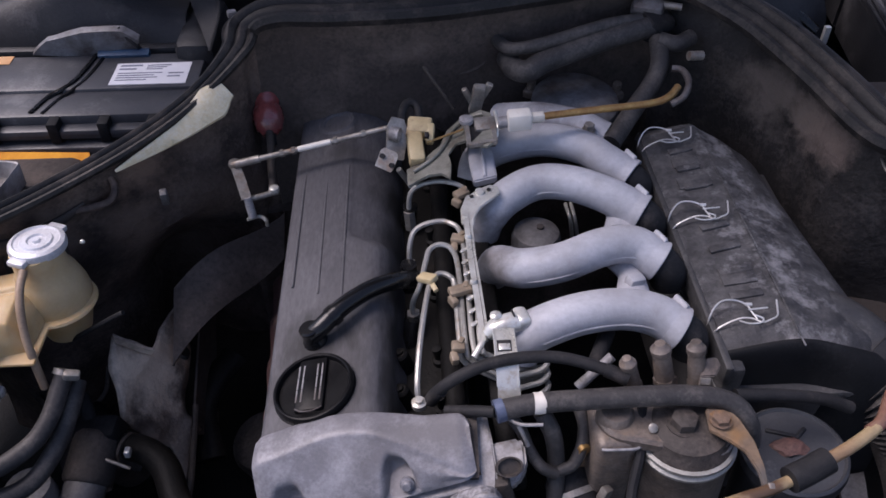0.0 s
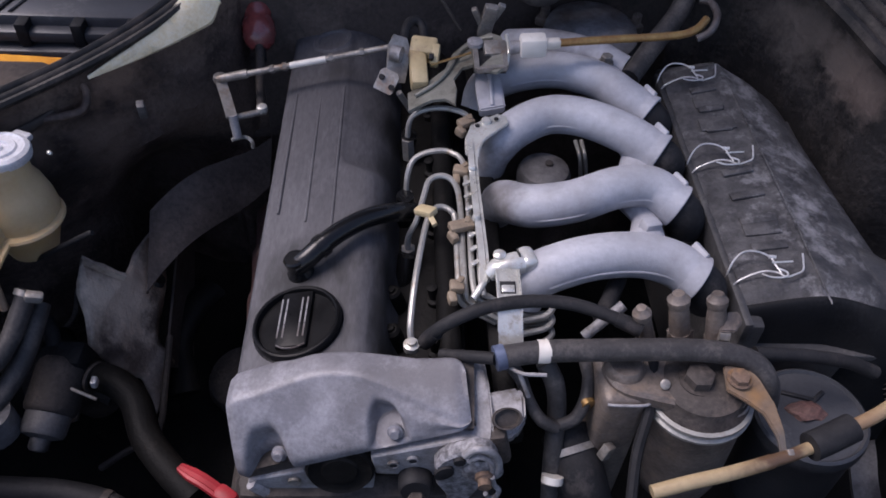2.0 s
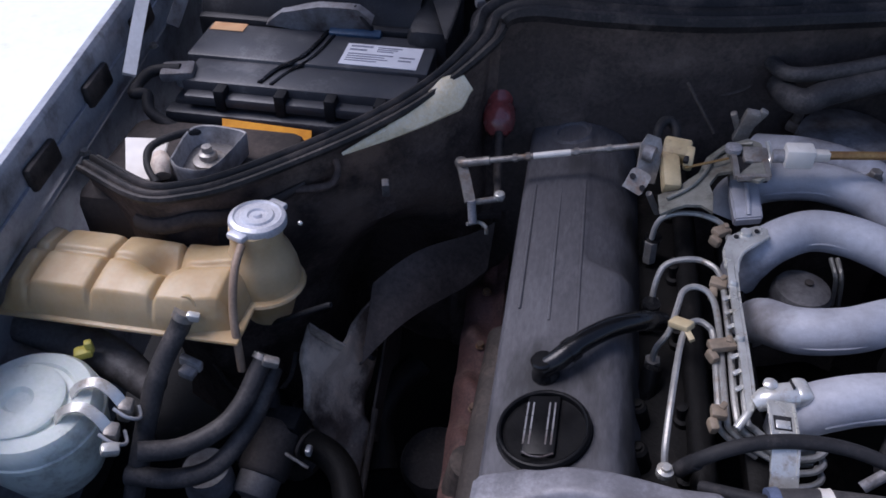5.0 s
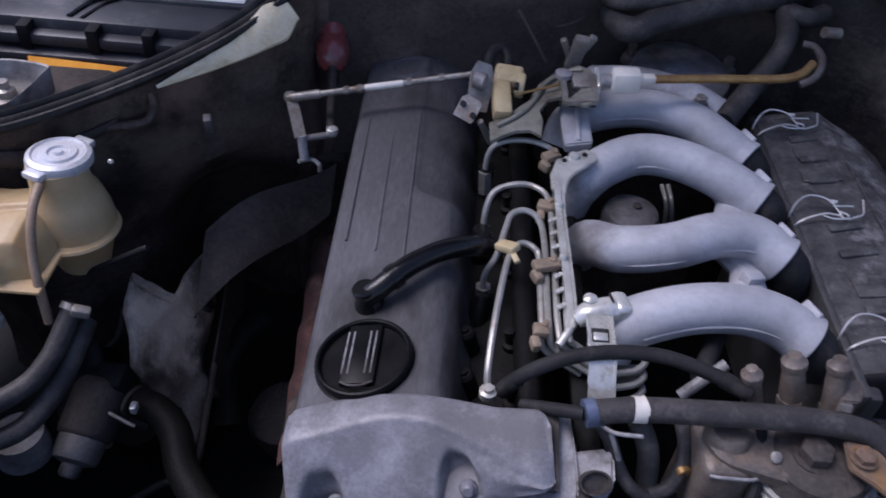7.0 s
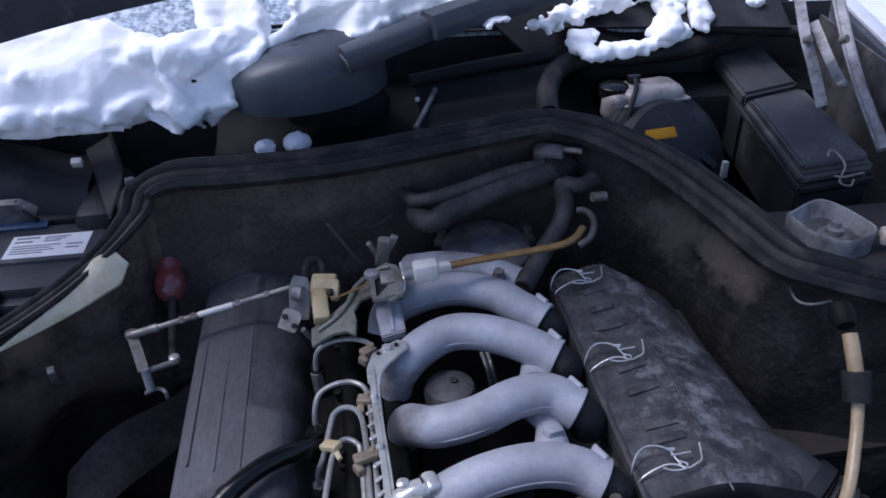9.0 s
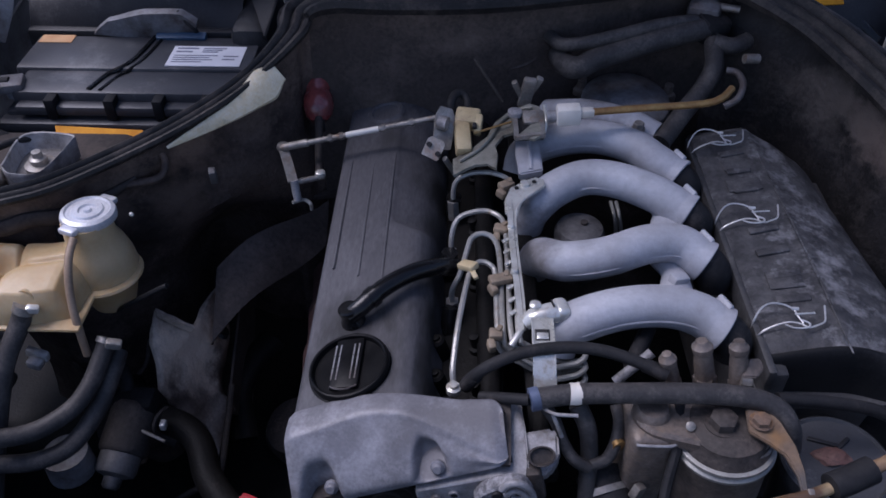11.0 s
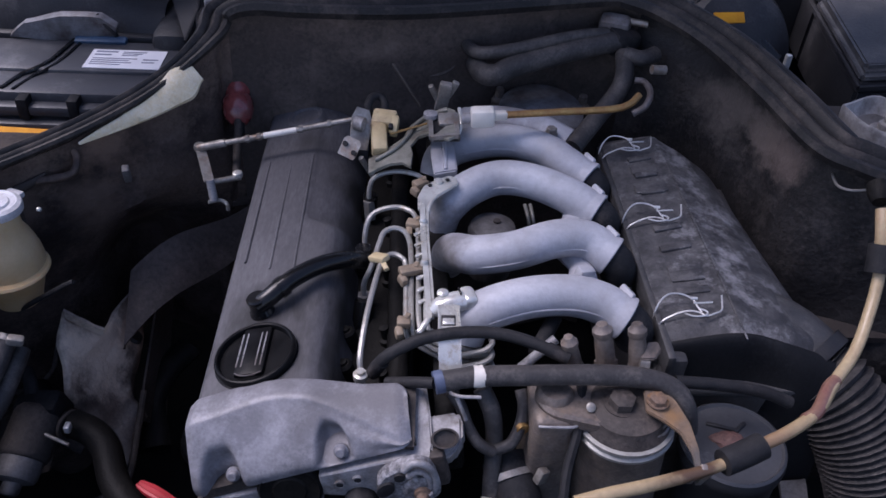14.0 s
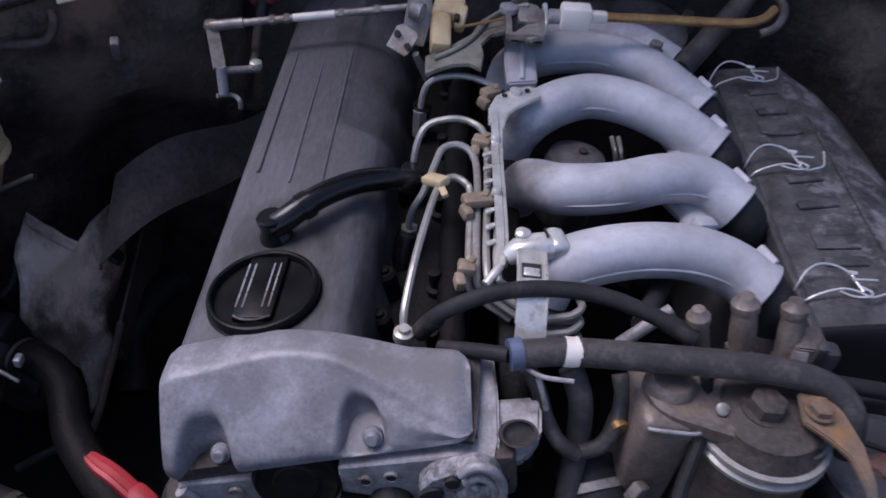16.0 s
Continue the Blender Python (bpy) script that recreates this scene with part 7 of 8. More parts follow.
part("rear_gusset", grid(lambda u, v: Vector((-0.312, 0.739, 0.48)).lerp(Vector((-0.322, 0.979, 0.56)), u).lerp(Vector((-0.296, 0.789, 0.4)).lerp(Vector((-0.308, 0.979, 0.52)), u), v), 14, 8, 0.004), "firewall", member)
solo("wing_bead", tube([(-0.503, 0.833, 0.84), (-0.483, 0.848, 0.845), (-0.441, 0.856, 0.835), (-0.394, 0.867, 0.835), (-0.37, 0.875, 0.84), (-0.365, 0.888, 0.855), (-0.374, 0.899, 0.868)], 0.0055, 10, 6, [0.7, 1.0, 0.9, 1.1, 1.0, 0.9, 0.8]), "dustywall", "rolled dirty bead pressed into the inner wing", "panel", kind="structure")
stud = solo("wing_stud", lathe([(0.003, 0), (0.003, 0.004), (0.002, 0.005), (0, 0.006)], Matrix.Translation((-0.391, 0.801, 0.83)) @ pose(0, 0, 0, 40, 0, 0), 12), "zinc", "small bright stud on the inner wing", "stud")
tab = solo("wing_tab", block((-0.303, 0.891, 0.83), (0.010, 0.012, 0.028), (20, 0, 15), 0.002), "greyrail", "small grey metal tab on the inner wing", "tab")
pad = thing("insulation_pad", (-0.282, 0.933, 0.9), "stained cream insulation pad wedged under the hood seal", "insulation pad")
PA = [rim_side(i, -0.016) - Vector((0, 0, 0.018)) for i in (40, 44, 48, 52, 55, 58)]
part("pad", sweep(smooth_path(PA, 7), [(-0.012, -0.020), (0.013, -0.028), (0.018, -0.020), (0.010, 0.008), (0.0, 0.024), (-0.006, 0.028), (-0.014, 0.012)], [0.10 + 0.80 * min(1, (i / 35) * 1.3) - 0.35 * hump(i / 35, 1, 0.14) for i in range(36)], up=(0, 0, 1)), "cream", pad)
part("torn_tip", tube([rim_side(i, -0.015) - Vector((0, 0, 0.017)) for i in (38, 41, 44)], 0.0055, 8, 5, [0.3, 0.8, 1.0], 1.5), "cream", pad, "clean torn tip")

# ---- battery ----
bat = thing("battery", (-0.48, 1.13, 0.688), "dusty black car battery with white and orange labels", "battery")
part("case", box(-0.665, -0.292, 1.045, 1.222, 0.69, 0.836, 0.006), "battery", bat)
part("lid_rear", box(-0.668, -0.289, 1.118, 1.228, 0.834, 0.872, 0.005), "battery", bat)
part("lid_front", box(-0.650, -0.300, 1.052, 1.124, 0.834, 0.866, 0.005), "battery", bat)
part("front_ledge", box(-0.672, -0.285, 1.022, 1.052, 0.806, 0.828, 0.005), "battery", bat)
part("grip_bar", box(-0.642, -0.300, 1.033, 1.056, 0.834, 0.851, 0.005), "battery", bat)
for x in (-0.592, -0.500, -0.425, -0.352):
    part("grip_slot", box(x, x + 0.016, 1.0300, 1.056, 0.830, 0.8640, 0.002), "cowl", bat, "dark grip notch")
part("cable_groove", tube([(-0.470, 1.228, 0.872), (-0.478, 1.17, 0.873), (-0.49, 1.13, 0.872), (-0.515, 1.105, 0.867), (-0.53, 1.06, 0.866)], 0.0042, 8), "gloss", bat, "black vent tube")
part("groove_edge", tube([(-0.456, 1.228, 0.8715), (-0.464, 1.17, 0.872), (-0.476, 1.128, 0.871), (-0.498, 1.10, 0.866), (-0.512, 1.058, 0.866)], 0.003, 8), "gloss", bat)
part("label", box(-0.428, -0.308, 1.126, 1.192, 0.8722, 0.8732, 0), "paper", bat, "white printed label")
for x0, x1, y, h in ((-0.421, -0.386, 1.184, 0.0045), (-0.421, -0.394, 1.173, 0.0040), (-0.378, -0.340, 1.184, 0.0024), (-0.378, -0.346, 1.178, 0.0024), (-0.378, -0.352, 1.172, 0.0024), (-0.421, -0.350, 1.160, 0.0022), (-0.421, -0.362, 1.153, 0.0022), (-0.421, -0.356, 1.146, 0.0022), (-0.421, -0.372, 1.139, 0.0022), (-0.340, -0.316, 1.158, 0.0030), (-0.340, -0.320, 1.148, 0.0030)):
    part("print_bar", box(x0, x1, y - h / 2, y + h / 2, 0.8733, 0.8738, 0), "ink", bat, "dark print bar")
part("orange_label", box(-0.662, -0.606, 1.200, 1.226, 0.8722, 0.8732, 0), "orange", bat)
part("terminal", lathe([(0.014, 0), (0.012, 0.02), (0, 0.02)], pose(-0.655, 1.075, 0.846), 16), "alloy", bat)
part("clamp_cover", block((-0.66, 1.07, 0.868), (0.05, 0.04, 0.016), (0, 0, 15), 0.005), "greypanel", bat, "dusty grey terminal clamp")
part("face_slot", box(-0.65, -0.30, 1.040, 1.046, 0.77, 0.79, 0.001), "rubber", bat)
solo("battery_strap", panel([(-0.580, 1.020, 0.826), (-0.440, 1.011, 0.826), (-0.437, 0.995, 0.815), (-0.574, 1.002, 0.815)], 0.003, 0.0006), "yellow", "yellow-orange label strip in front of the battery", "label")
solo("battery_cable", tube([(-0.655, 1.07, 0.872), (-0.70, 1.06, 0.868), (-0.705, 1.01, 0.862), (-0.685, 1.011, 0.86), (-0.672, 0.989, 0.845), (-0.628, 0.982, 0.82), (-0.614, 0.988, 0.8)], 0.0085, 12), "rubber", "black battery cable looping from the clamp", "cable")
solo("battery_clamp_bar", box(-0.60, -0.40, 1.006, 1.020, 0.775, 0.788, 0.003), "browntan", "rusty hold-down bar in front of the battery", "bracket")

# grimy clutter low down beside the engine
box_ob = thing("steering_box", (-0.52, 0.831, 0.36), "oily black steering box low beside the engine", "steering box")
part("housing", lathe([(0.04, -0.10), (0.046, -0.02), (0.044, 0.02), (0.03, 0.035), (0.012, 0.038), (0, 0.038)], Matrix.Translation((-0.452, 0.735, 0.47)) @ pose(0, 0, 0, 15, -12, 0), 24), "darkmetal", box_ob)
for k in range(4):
    a = radians(40 + 90 * k)
    part("cover_screw", hexbolt(tuple(Vector((-0.435, 0.708, 0.505)) + Vector((0.03 * math.cos(a), 0.03 * math.sin(a), -0.006))), 0.005, 0.008), "darkmetal", box_ob)
part("side_port", rod((-0.41, 0.699, 0.49), (-0.371, 0.683, 0.48), 0.012, 12), "darkmetal", box_ob)
solo("brake_pipe", tube([(-0.579, 0.824, 0.5), (-0.527, 0.778, 0.5), (-0.473, 0.761, 0.52), (-0.433, 0.77, 0.55), (-0.426, 0.801, 0.58)], 0.004, 8), "darkmetal", "thin grimy pipe low beside the engine", "pipe", "low pipes")
solo("brake_pipe", tube([(-0.385, 0.607, 0.42), (-0.347, 0.623, 0.44), (-0.305, 0.639, 0.46), (-0.304, 0.707, 0.48), (-0.308, 0.779, 0.5)], 0.005, 8), "darkmetal", "thin grimy pipe low beside the engine", "pipe", "low pipes")
solo("lower_bracket", rumpled([(-0.504, 0.712, 0.5), (-0.457, 0.739, 0.52), (-0.41, 0.707, 0.52), (-0.418, 0.652, 0.47), (-0.48, 0.645, 0.45)], 0.006, 0.012, 11.0, 4), "darkmetal", "bent grimy bracket plate low in the bay", "bracket")
solo("engine_mount_arm", tube([(-0.266, 0.896, 0.48), (-0.293, 0.853, 0.47), (-0.308, 0.797, 0.45), (-0.294, 0.729, 0.42)], 0.026, 12, 5, [1.0, 0.9, 0.85, 1.1], 0.6), "oilshade", "grimy engine mount arm beside the exhaust shield", "engine mount")
tray = solo("tank_bracket", tube([(-0.760, 0.690, 0.700), (-0.672, 0.676, 0.700), (-0.598, 0.652, 0.698), (-0.535, 0.622, 0.690)], 0.026, 16, 6, [0.9, 1.1, 1.0, 0.7], 0.8), "greyrail", "dusty grey tubular support under the coolant tank", "support")
solo("hose_clip", merge(block((-0.497, 0.640, 0.712), (0.020, 0.014, 0.012), (0, 10, -12), 0.003), block((-0.497, 0.652, 0.716), (0.030, 0.010, 0.016), (0, 10, -12), 0.003)), "traymetal", "small pale clip on the coolant hose", "clip")


def strut_plate(at, outline, label):
    """A pressed tray with sloping walls and a rolled rim round a strut nut."""
    s = thing("strut_plate", at, label, "strut mount", "strut plates")
    rim = smooth_path([*outline, outline[0]], 5)[:-1]
    c = sum(rim, Vector()) / len(rim)
    bm = bmesh.new()
    rings = []
    for scale, drop in ((0.97, -0.030), (1.0, -0.004), (1.0, 0.002), (0.98, 0.004), (0.94, 0.003), (0.92, -0.002), (0.84, -0.019), (0.82, -0.020)):
        rings.append([bm.verts.new(c + (p - c) * scale + Vector((0, 0, drop))) for p in rim])
    for p, q in zip(rings, rings[1:]):
        for k in range(len(rim)):
            bm.faces.new((p[k], p[(k + 1) % len(rim)], q[(k + 1) % len(rim)], q[k]))
    part("tray", bm, "traymetal", s)
    floor = bmesh.new()
    floor.faces.new([floor.verts.new(c + (p - c) * 0.84 + Vector((0, 0, -0.020))) for p in rim])
    part("tray_floor", floor, "greyrail", s, "grimy tray floor")
    part("strut_washer", lathe([(0.021, -0.020), (0.021, -0.014), (0.012, -0.012)], Matrix.Translation(c), 20), "dullzinc", s)
    part("strut_nut", lathe([(0.012, -0.014), (0.012, -0.004), (0.007, -0.002), (0.0065, 0.006), (0, 0.007)], Matrix.Translation(c), 12), "dullzinc", s, "dull strut nut")
    return s


strut_plate((-0.538, 0.884, 0.835), [(-0.578, 0.852, 0.866), (-0.572, 0.922, 0.872), (-0.505, 0.924, 0.872), (-0.500, 0.905, 0.870), (-0.520, 0.843, 0.864), (-0.560, 0.838, 0.864)], "pressed metal strut tray behind the coolant tank")
strut_plate((0.755, 0.895, 0.925), [(0.704, 0.925, 0.955), (0.770, 0.950, 0.958), (0.802, 0.880, 0.956), (0.792, 0.856, 0.954), (0.748, 0.846, 0.952), (0.716, 0.873, 0.953)], "pressed metal strut tray beside the fuse box")
ear = thing("tray_ear", (0.82, 0.86, 0.925), "pale stained metal lug beside the strut tray", "bracket")
part("lug", block((0.825, 0.862, 0.945), (0.034, 0.026, 0.022), (0, 0, -25), 0.007), "palepanel", ear)
part("lug_bolt", hexbolt((0.826, 0.860, 0.955), 0.008, 0.008), "dullzinc", ear)
solo("strut_wall_pad", box(-0.70, -0.44, 0.80, 1.0, 0.68, 0.835, 0.02), "wall", "dark strut tower dome below the tray", "panel", kind="structure")
solo("strut_tower", box(0.68, 0.93, 0.82, 1.0, 0.70, 0.925, 0.02), "wall", "dark strut tower beside the fuse box", "panel", kind="structure")
card = thing("plastic_card", (-0.62, 0.868, 0.835), "white plastic card with a pale bulb beside the strut tray", "card")
part("card", panel([(-0.664, 0.900, 0.862), (-0.604, 0.907, 0.862), (-0.592, 0.838, 0.845), (-0.634, 0.830, 0.845)], 0.003, 0.001), "white", card)
part("bulb", tube([(-0.598, 0.866, 0.862), (-0.590, 0.850, 0.860), (-0.584, 0.836, 0.853)], 0.014, 14, 5, [0.7, 1.0, 0.8]), "palepanel", card, "pale rubber bulb")
part("lead", tube([(-0.556, 0.936, 0.862), (-0.585, 0.905, 0.872), (-0.612, 0.875, 0.870), (-0.606, 0.845, 0.862), (-0.585, 0.822, 0.852)], 0.0055, 10), "rubber", card, "black lead over the card")

# black box and hoses behind the battery
cab = thing("air_inlet_box", (-0.5, 1.30, 0.80), "black plastic fresh-air inlet box behind the battery", "air box")
part("box_body", grid(lambda u, v: Vector((lerp(-0.70, -0.33, u), lerp(1.245, 1.40, v), 0.80 + (0.155 - 0.05 * (1 - hump(u, 0.45, 0.35))) * math.sin(min(1, v * 2.2 + 0.12) * math.pi / 2) ** 0.7 + 0.004 * noise.noise(Vector((u * 6, v * 4, 2))))), 30, 20, 0.008), "plastic", cab, "arched black housing")
part("box_front", box(-0.70, -0.33, 1.240, 1.262, 0.70, 0.875, 0.008), "plastic", cab)
part("grey_module", rumpled([(-0.575, 1.236, 0.878), (-0.545, 1.232, 0.905), (-0.480, 1.230, 0.922), (-0.420, 1.231, 0.918), (-0.392, 1.234, 0.900), (-0.398, 1.238, 0.884), (-0.470, 1.238, 0.876)], 0.014, 0.008, 41.0, 4), "greypanel", cab, "dusty ragged grey module")
part("module_wire", tube([(-0.425, 1.228, 0.918), (-0.410, 1.222, 0.900), (-0.400, 1.226, 0.884), (-0.405, 1.236, 0.872)], 0.004, 8), "rubber", cab)
part("blue_panel", block((-0.425, 1.222, 0.874), (0.085, 0.016, 0.012), (20, 0, 0), 0.003), "bluebox", cab, "blue plastic edge")
part("white_tag", block((-0.332, 1.277, 0.955), (0.017, 0.012, 0.014), (30, 0, 0), 0.002), "white", cab, "small white tag")
part("side_flap", panel([(-0.345, 1.372, 0.935), (-0.312, 1.420, 0.940), (-0.262, 1.250, 0.930), (-0.268, 1.160, 0.905)], 0.006, 0.001), "plastic", cab, "black slanted side flap")
part("flap_edge", tube([(-0.312, 1.420, 0.942), (-0.284, 1.335, 0.938), (-0.262, 1.250, 0.932), (-0.268, 1.160, 0.907)], 0.0035, 8), "rubber", cab)
part("side_body", box(-0.34, -0.27, 1.20, 1.38, 0.72, 0.90, 0.02), "plastic", cab)
part("corner_clip", block((-0.215, 1.129, 0.985), (0.014, 0.014, 0.012), (0, 0, 20), 0.003), "greypanel", cab)

# rear hoses on the firewall
hz = thing("firewall_hoses", (0.35, 1.08, 0.86), "thick grey-black rubber hoses bending along the firewall", "hose")
part("main_hose", tube([(0.196, 1.085, 0.925), (0.203, 1.050, 0.926), (0.222, 1.034, 0.931), (0.249, 1.045, 0.94), (0.323, 1.074, 0.95), (0.389, 1.098, 0.957), (0.428, 1.112, 0.958)], 0.0165, 16), "loomtape", hz)
part("upper_hose", tube([(0.180, 1.095, 0.950), (0.192, 1.066, 0.952), (0.212, 1.056, 0.956), (0.252, 1.06, 0.962), (0.343, 1.093, 0.97), (0.401, 1.113, 0.968)], 0.010, 12), "loomtape", hz)
part("joint", block((0.426, 1.119, 0.955), (0.055, 0.045, 0.045), (10, 10, 25), 0.014), "rubber", hz)
part("side_hose", tube([(0.425, 1.08, 0.95), (0.449, 1.071, 0.948), (0.476, 1.089, 0.948)], 0.013, 12), "loomtape", hz)
part("down_hose", tube([(0.427, 1.09, 0.945), (0.421, 1.046, 0.93), (0.407, 1.023, 0.91), (0.372, 0.982, 0.89), (0.332, 0.93, 0.87)], 0.014, 14), "loomtape", hz)
part("ring_hose", tube([(0.429, 1.014, 0.94), (0.443, 1.007, 0.94), (0.446, 0.982, 0.935), (0.435, 0.961, 0.925), (0.418, 0.957, 0.915)], 0.005, 10), "greypanel", hz, "bright bent hose ring")
part("steel_fitting", rod((0.455, 1.027, 0.952), (0.477, 1.031, 0.95), 0.007, 12), "dullzinc", hz, "bright steel fitting")
grom = thing("firewall_grommet", (0.436, 1.175, 0.955), "dusty pale grey grommet block below the seal", "grommet")
part("block", block((0.415, 1.13, 0.975), (0.05, 0.03, 0.035), (20, 0, -20), 0.01), "greypanel", grom)
part("pin", rod((0.426, 1.129, 0.985), (0.463, 1.116, 0.985), 0.0055, 10), "dullzinc", grom)
dome = thing("vacuum_pump_dome", (0.307, 1.09, 0.78), "dark grey round dome with cast ears at the rear", "dome")
DM = pose(0.306, 1.072, 0.842, 8, 0, 0)
part("dome", lathe([(0.066, -0.05), (0.070, 0.0), (0.068, 0.014), (0.055, 0.022), (0.03, 0.026), (0.012, 0.026), (0, 0.027)], DM, 36), "greypanel", dome)
for a in (20, 150, 265):
    part("ear", moved(box(0.06, 0.085, -0.012, 0.012, -0.005, 0.010, 0.004), DM @ pose(0, 0, 0, 0, 0, a)), "filterhead", dome)
    part("ear_bolt", moved(lathe([(0.007, 0), (0.007, 0.014), (0, 0.016)], None, 12), DM @ pose(0, 0, 0, 0, 0, a) @ pose(0.075, 0, 0.01)), "filterhead", dome)
solo("firewall_boss", lathe([(0.05, -0.01), (0.05, 0.003), (0.042, 0.008), (0.03, 0.006), (0.026, 0.003), (0.01, 0.004), (0, 0.006)], Matrix.Translation((0.127, 1.098, 0.926)) @ pose(0, 0, 0, 86, 0, 8), 28, 0.7), "firewall", "embossed round boss pressed into the firewall", "panel", kind="structure")
solo("firewall_plug", lathe([(0.012, 0), (0.012, 0.006), (0.006, 0.008), (0, 0.008)], Matrix.Translation((-0.129, 1.085, 0.915)) @ pose(0, 0, 0, 85, 0, 0), 18), "firewall", "small dirty plug in the firewall", "plug")
solo("wing_wire", tube([(0.668, 0.84, 0.915), (0.657, 0.809, 0.915), (0.653, 0.783, 0.915), (0.667, 0.773, 0.915), (0.695, 0.776, 0.915)], 0.0017, 8), "dullzinc", "thin pale wire clipped to the inner wing", "wire")
solo("wing_pipe", tube([(0.679, 0.842, 0.9), (0.679, 0.815, 0.89), (0.704, 0.807, 0.885), (0.747, 0.813, 0.885), (0.803, 0.814, 0.885)], 0.004, 8), "dullzinc", "thin metal pipe along the inner wing", "pipe")

# ---- brake booster and fuse box ----
boost = thing("brake_booster", (0.64, 1.24, 0.72), "black brake booster with a translucent fluid reservoir", "brake booster")
BM = Matrix.Translation((0.645, 1.226, 0.9)) @ pose(0, 0, 0, 58, 0, 14)
part("drum", lathe([(0.0, -0.09), (0.08, -0.08), (0.112, -0.05), (0.118, 0.0), (0.118, 0.012), (0.110, 0.020), (0.104, 0.021), (0.094, 0.044), (0.088, 0.046), (0.05, 0.060), (0, 0.063)], BM, 44), "plastic", boost)
part("drum_rim", lathe([(0.118, -0.006), (0.123, 0.0), (0.123, 0.008), (0.118, 0.014)], BM, 44), "rubber", boost)
part("tag", block((0.605, 1.155, 0.985), (0.052, 0.004, 0.018), (-45, 0, 8), 0.0008), "yellow", boost, "yellow warning tag")
part("reservoir", merge(block((0.632, 1.296, 0.992), (0.120, 0.075, 0.050), (0, 0, 10), 0.020, 3), block((0.575, 1.280, 0.985), (0.050, 0.050, 0.050), (0, 0, 25), 0.014, 3)), "dirtymilk", boost, "dirty translucent fluid reservoir")
part("reservoir_seam", moved(box(-0.063, 0.063, -0.040, 0.040, -0.0025, 0.0025, 0.002), Matrix.Translation((0.632, 1.296, 0.994)) @ pose(0, 0, 0, 0, 0, 10)), "dirtymilk", boost)
part("sensor_lead", tube([(0.606, 1.300, 1.026), (0.600, 1.270, 1.022), (0.586, 1.245, 1.000), (0.572, 1.228, 0.970)], 0.004, 8), "rubber", boost, "black sensor lead")
part("lead_plug", block((0.606, 1.302, 1.024), (0.022, 0.016, 0.014), (0, 0, 20), 0.003), "gloss", boost)
part("reservoir_cap", lathe([(0.026, 0), (0.026, 0.016), (0.02, 0.02), (0, 0.02)], Matrix.Translation((0.57, 1.295, 1)), 22), "gloss", boost)
part("cylinder", rod((0.682, 1.194, 0.93), (0.716, 1.178, 0.905), 0.012, 16), "gloss", boost)
part("clip", block((0.726, 1.158, 0.91), (0.01, 0.01, 0.03), (0, 0, 0), 0.002), "zinc", boost)

fuse = thing("fuse_box", (0.83, 1.1, 0.80), "dusty black fuse box with a wire latch", "fuse box")
FB = [Vector((0.810, 1.287, 0.975)), Vector((0.924, 1.303, 0.985)), Vector((0.904, 1.033, 0.965)), Vector((0.784, 1.032, 0.955))]
FC = sum(FB, Vector()) / 4


def fuse_top(u, v, lift=0.0, grow=0.0):
    q = FB[0].lerp(FB[1], u).lerp(FB[3].lerp(FB[2], u), v)
    q = FC + (q - FC) * (1 + grow)
    return q + Vector((0, 0, lift))


def slab(lo, hi, grow, u0=0.0, u1=1.0, v0=0.0, v1=1.0, bevel=0.006):
    bm = bmesh.new()
    c = [(u0, v0), (u1, v0), (u1, v1), (u0, v1)]
    a = [bm.verts.new(fuse_top(u, v, lo, grow)) for u, v in c]
    b = [bm.verts.new(fuse_top(u, v, hi, grow)) for u, v in c]
    bm.faces.new(a[::-1]), bm.faces.new(b)
    for k in range(4):
        bm.faces.new((a[k], a[(k + 1) % 4], b[(k + 1) % 4], b[k]))
    bmesh.ops.bevel(bm, geom=bm.edges[:], offset=bevel, segments=3, affect="EDGES")
    return bm


part("lid", slab(-0.018, 0.0, 0.0), "airbase", fuse)
part("lid_step", slab(0.0, 0.006, -0.10), "airbase", fuse, "raised lid panel")
part("lid_rim", slab(-0.030, -0.016, 0.04, bevel=0.004), "plastic", fuse)
part("box_body", slab(-0.13, -0.03, -0.02), "plastic", fuse)
part("rear_lid", slab(-0.02, 0.006, 0.0, 0.02, 0.98, -0.70, -0.04), "airbase", fuse, "rear raised cover")
part("rear_body", slab(-0.13, -0.02, 0.0, 0.03, 0.97, -0.68, -0.02), "plastic", fuse)
FL = Vector((0.845, 1.031, 0.962))
part("wire_latch", tube([FL + Vector(q) for q in ((-0.012, 0.02, 0.012), (-0.004, 0.03, 0.018), (0.004, 0.026, 0.016), (0.006, 0.0, 0.006), (-0.008, -0.016, -0.012), (0.01, -0.018, -0.02), (0.018, -0.012, -0.012))], 0.0018, 7), "dullzinc", fuse, "bent wire latch")
part("latch_bar", tube([FL + Vector(q) for q in ((-0.016, -0.012, -0.004), (0.0, -0.014, -0.006), (0.03, -0.010, -0.004), (0.036, -0.008, -0.01))], 0.0018, 7), "dullzinc", fuse)

# ---- hood hinge ----
hinge = thing("hood_support", (0.95, 1.25, 0.9), "pale metal hood hinge arms on the wing", "hinge")
part("long_arm", strap([(0.963, 1.459, 1.14), (0.897, 1.286, 1.09), (0.891, 1.23, 1.05), (0.89, 1.179, 1)], 0.018, 0.008, (-0.55, -0.76, 0.37)), "alloy", hinge)
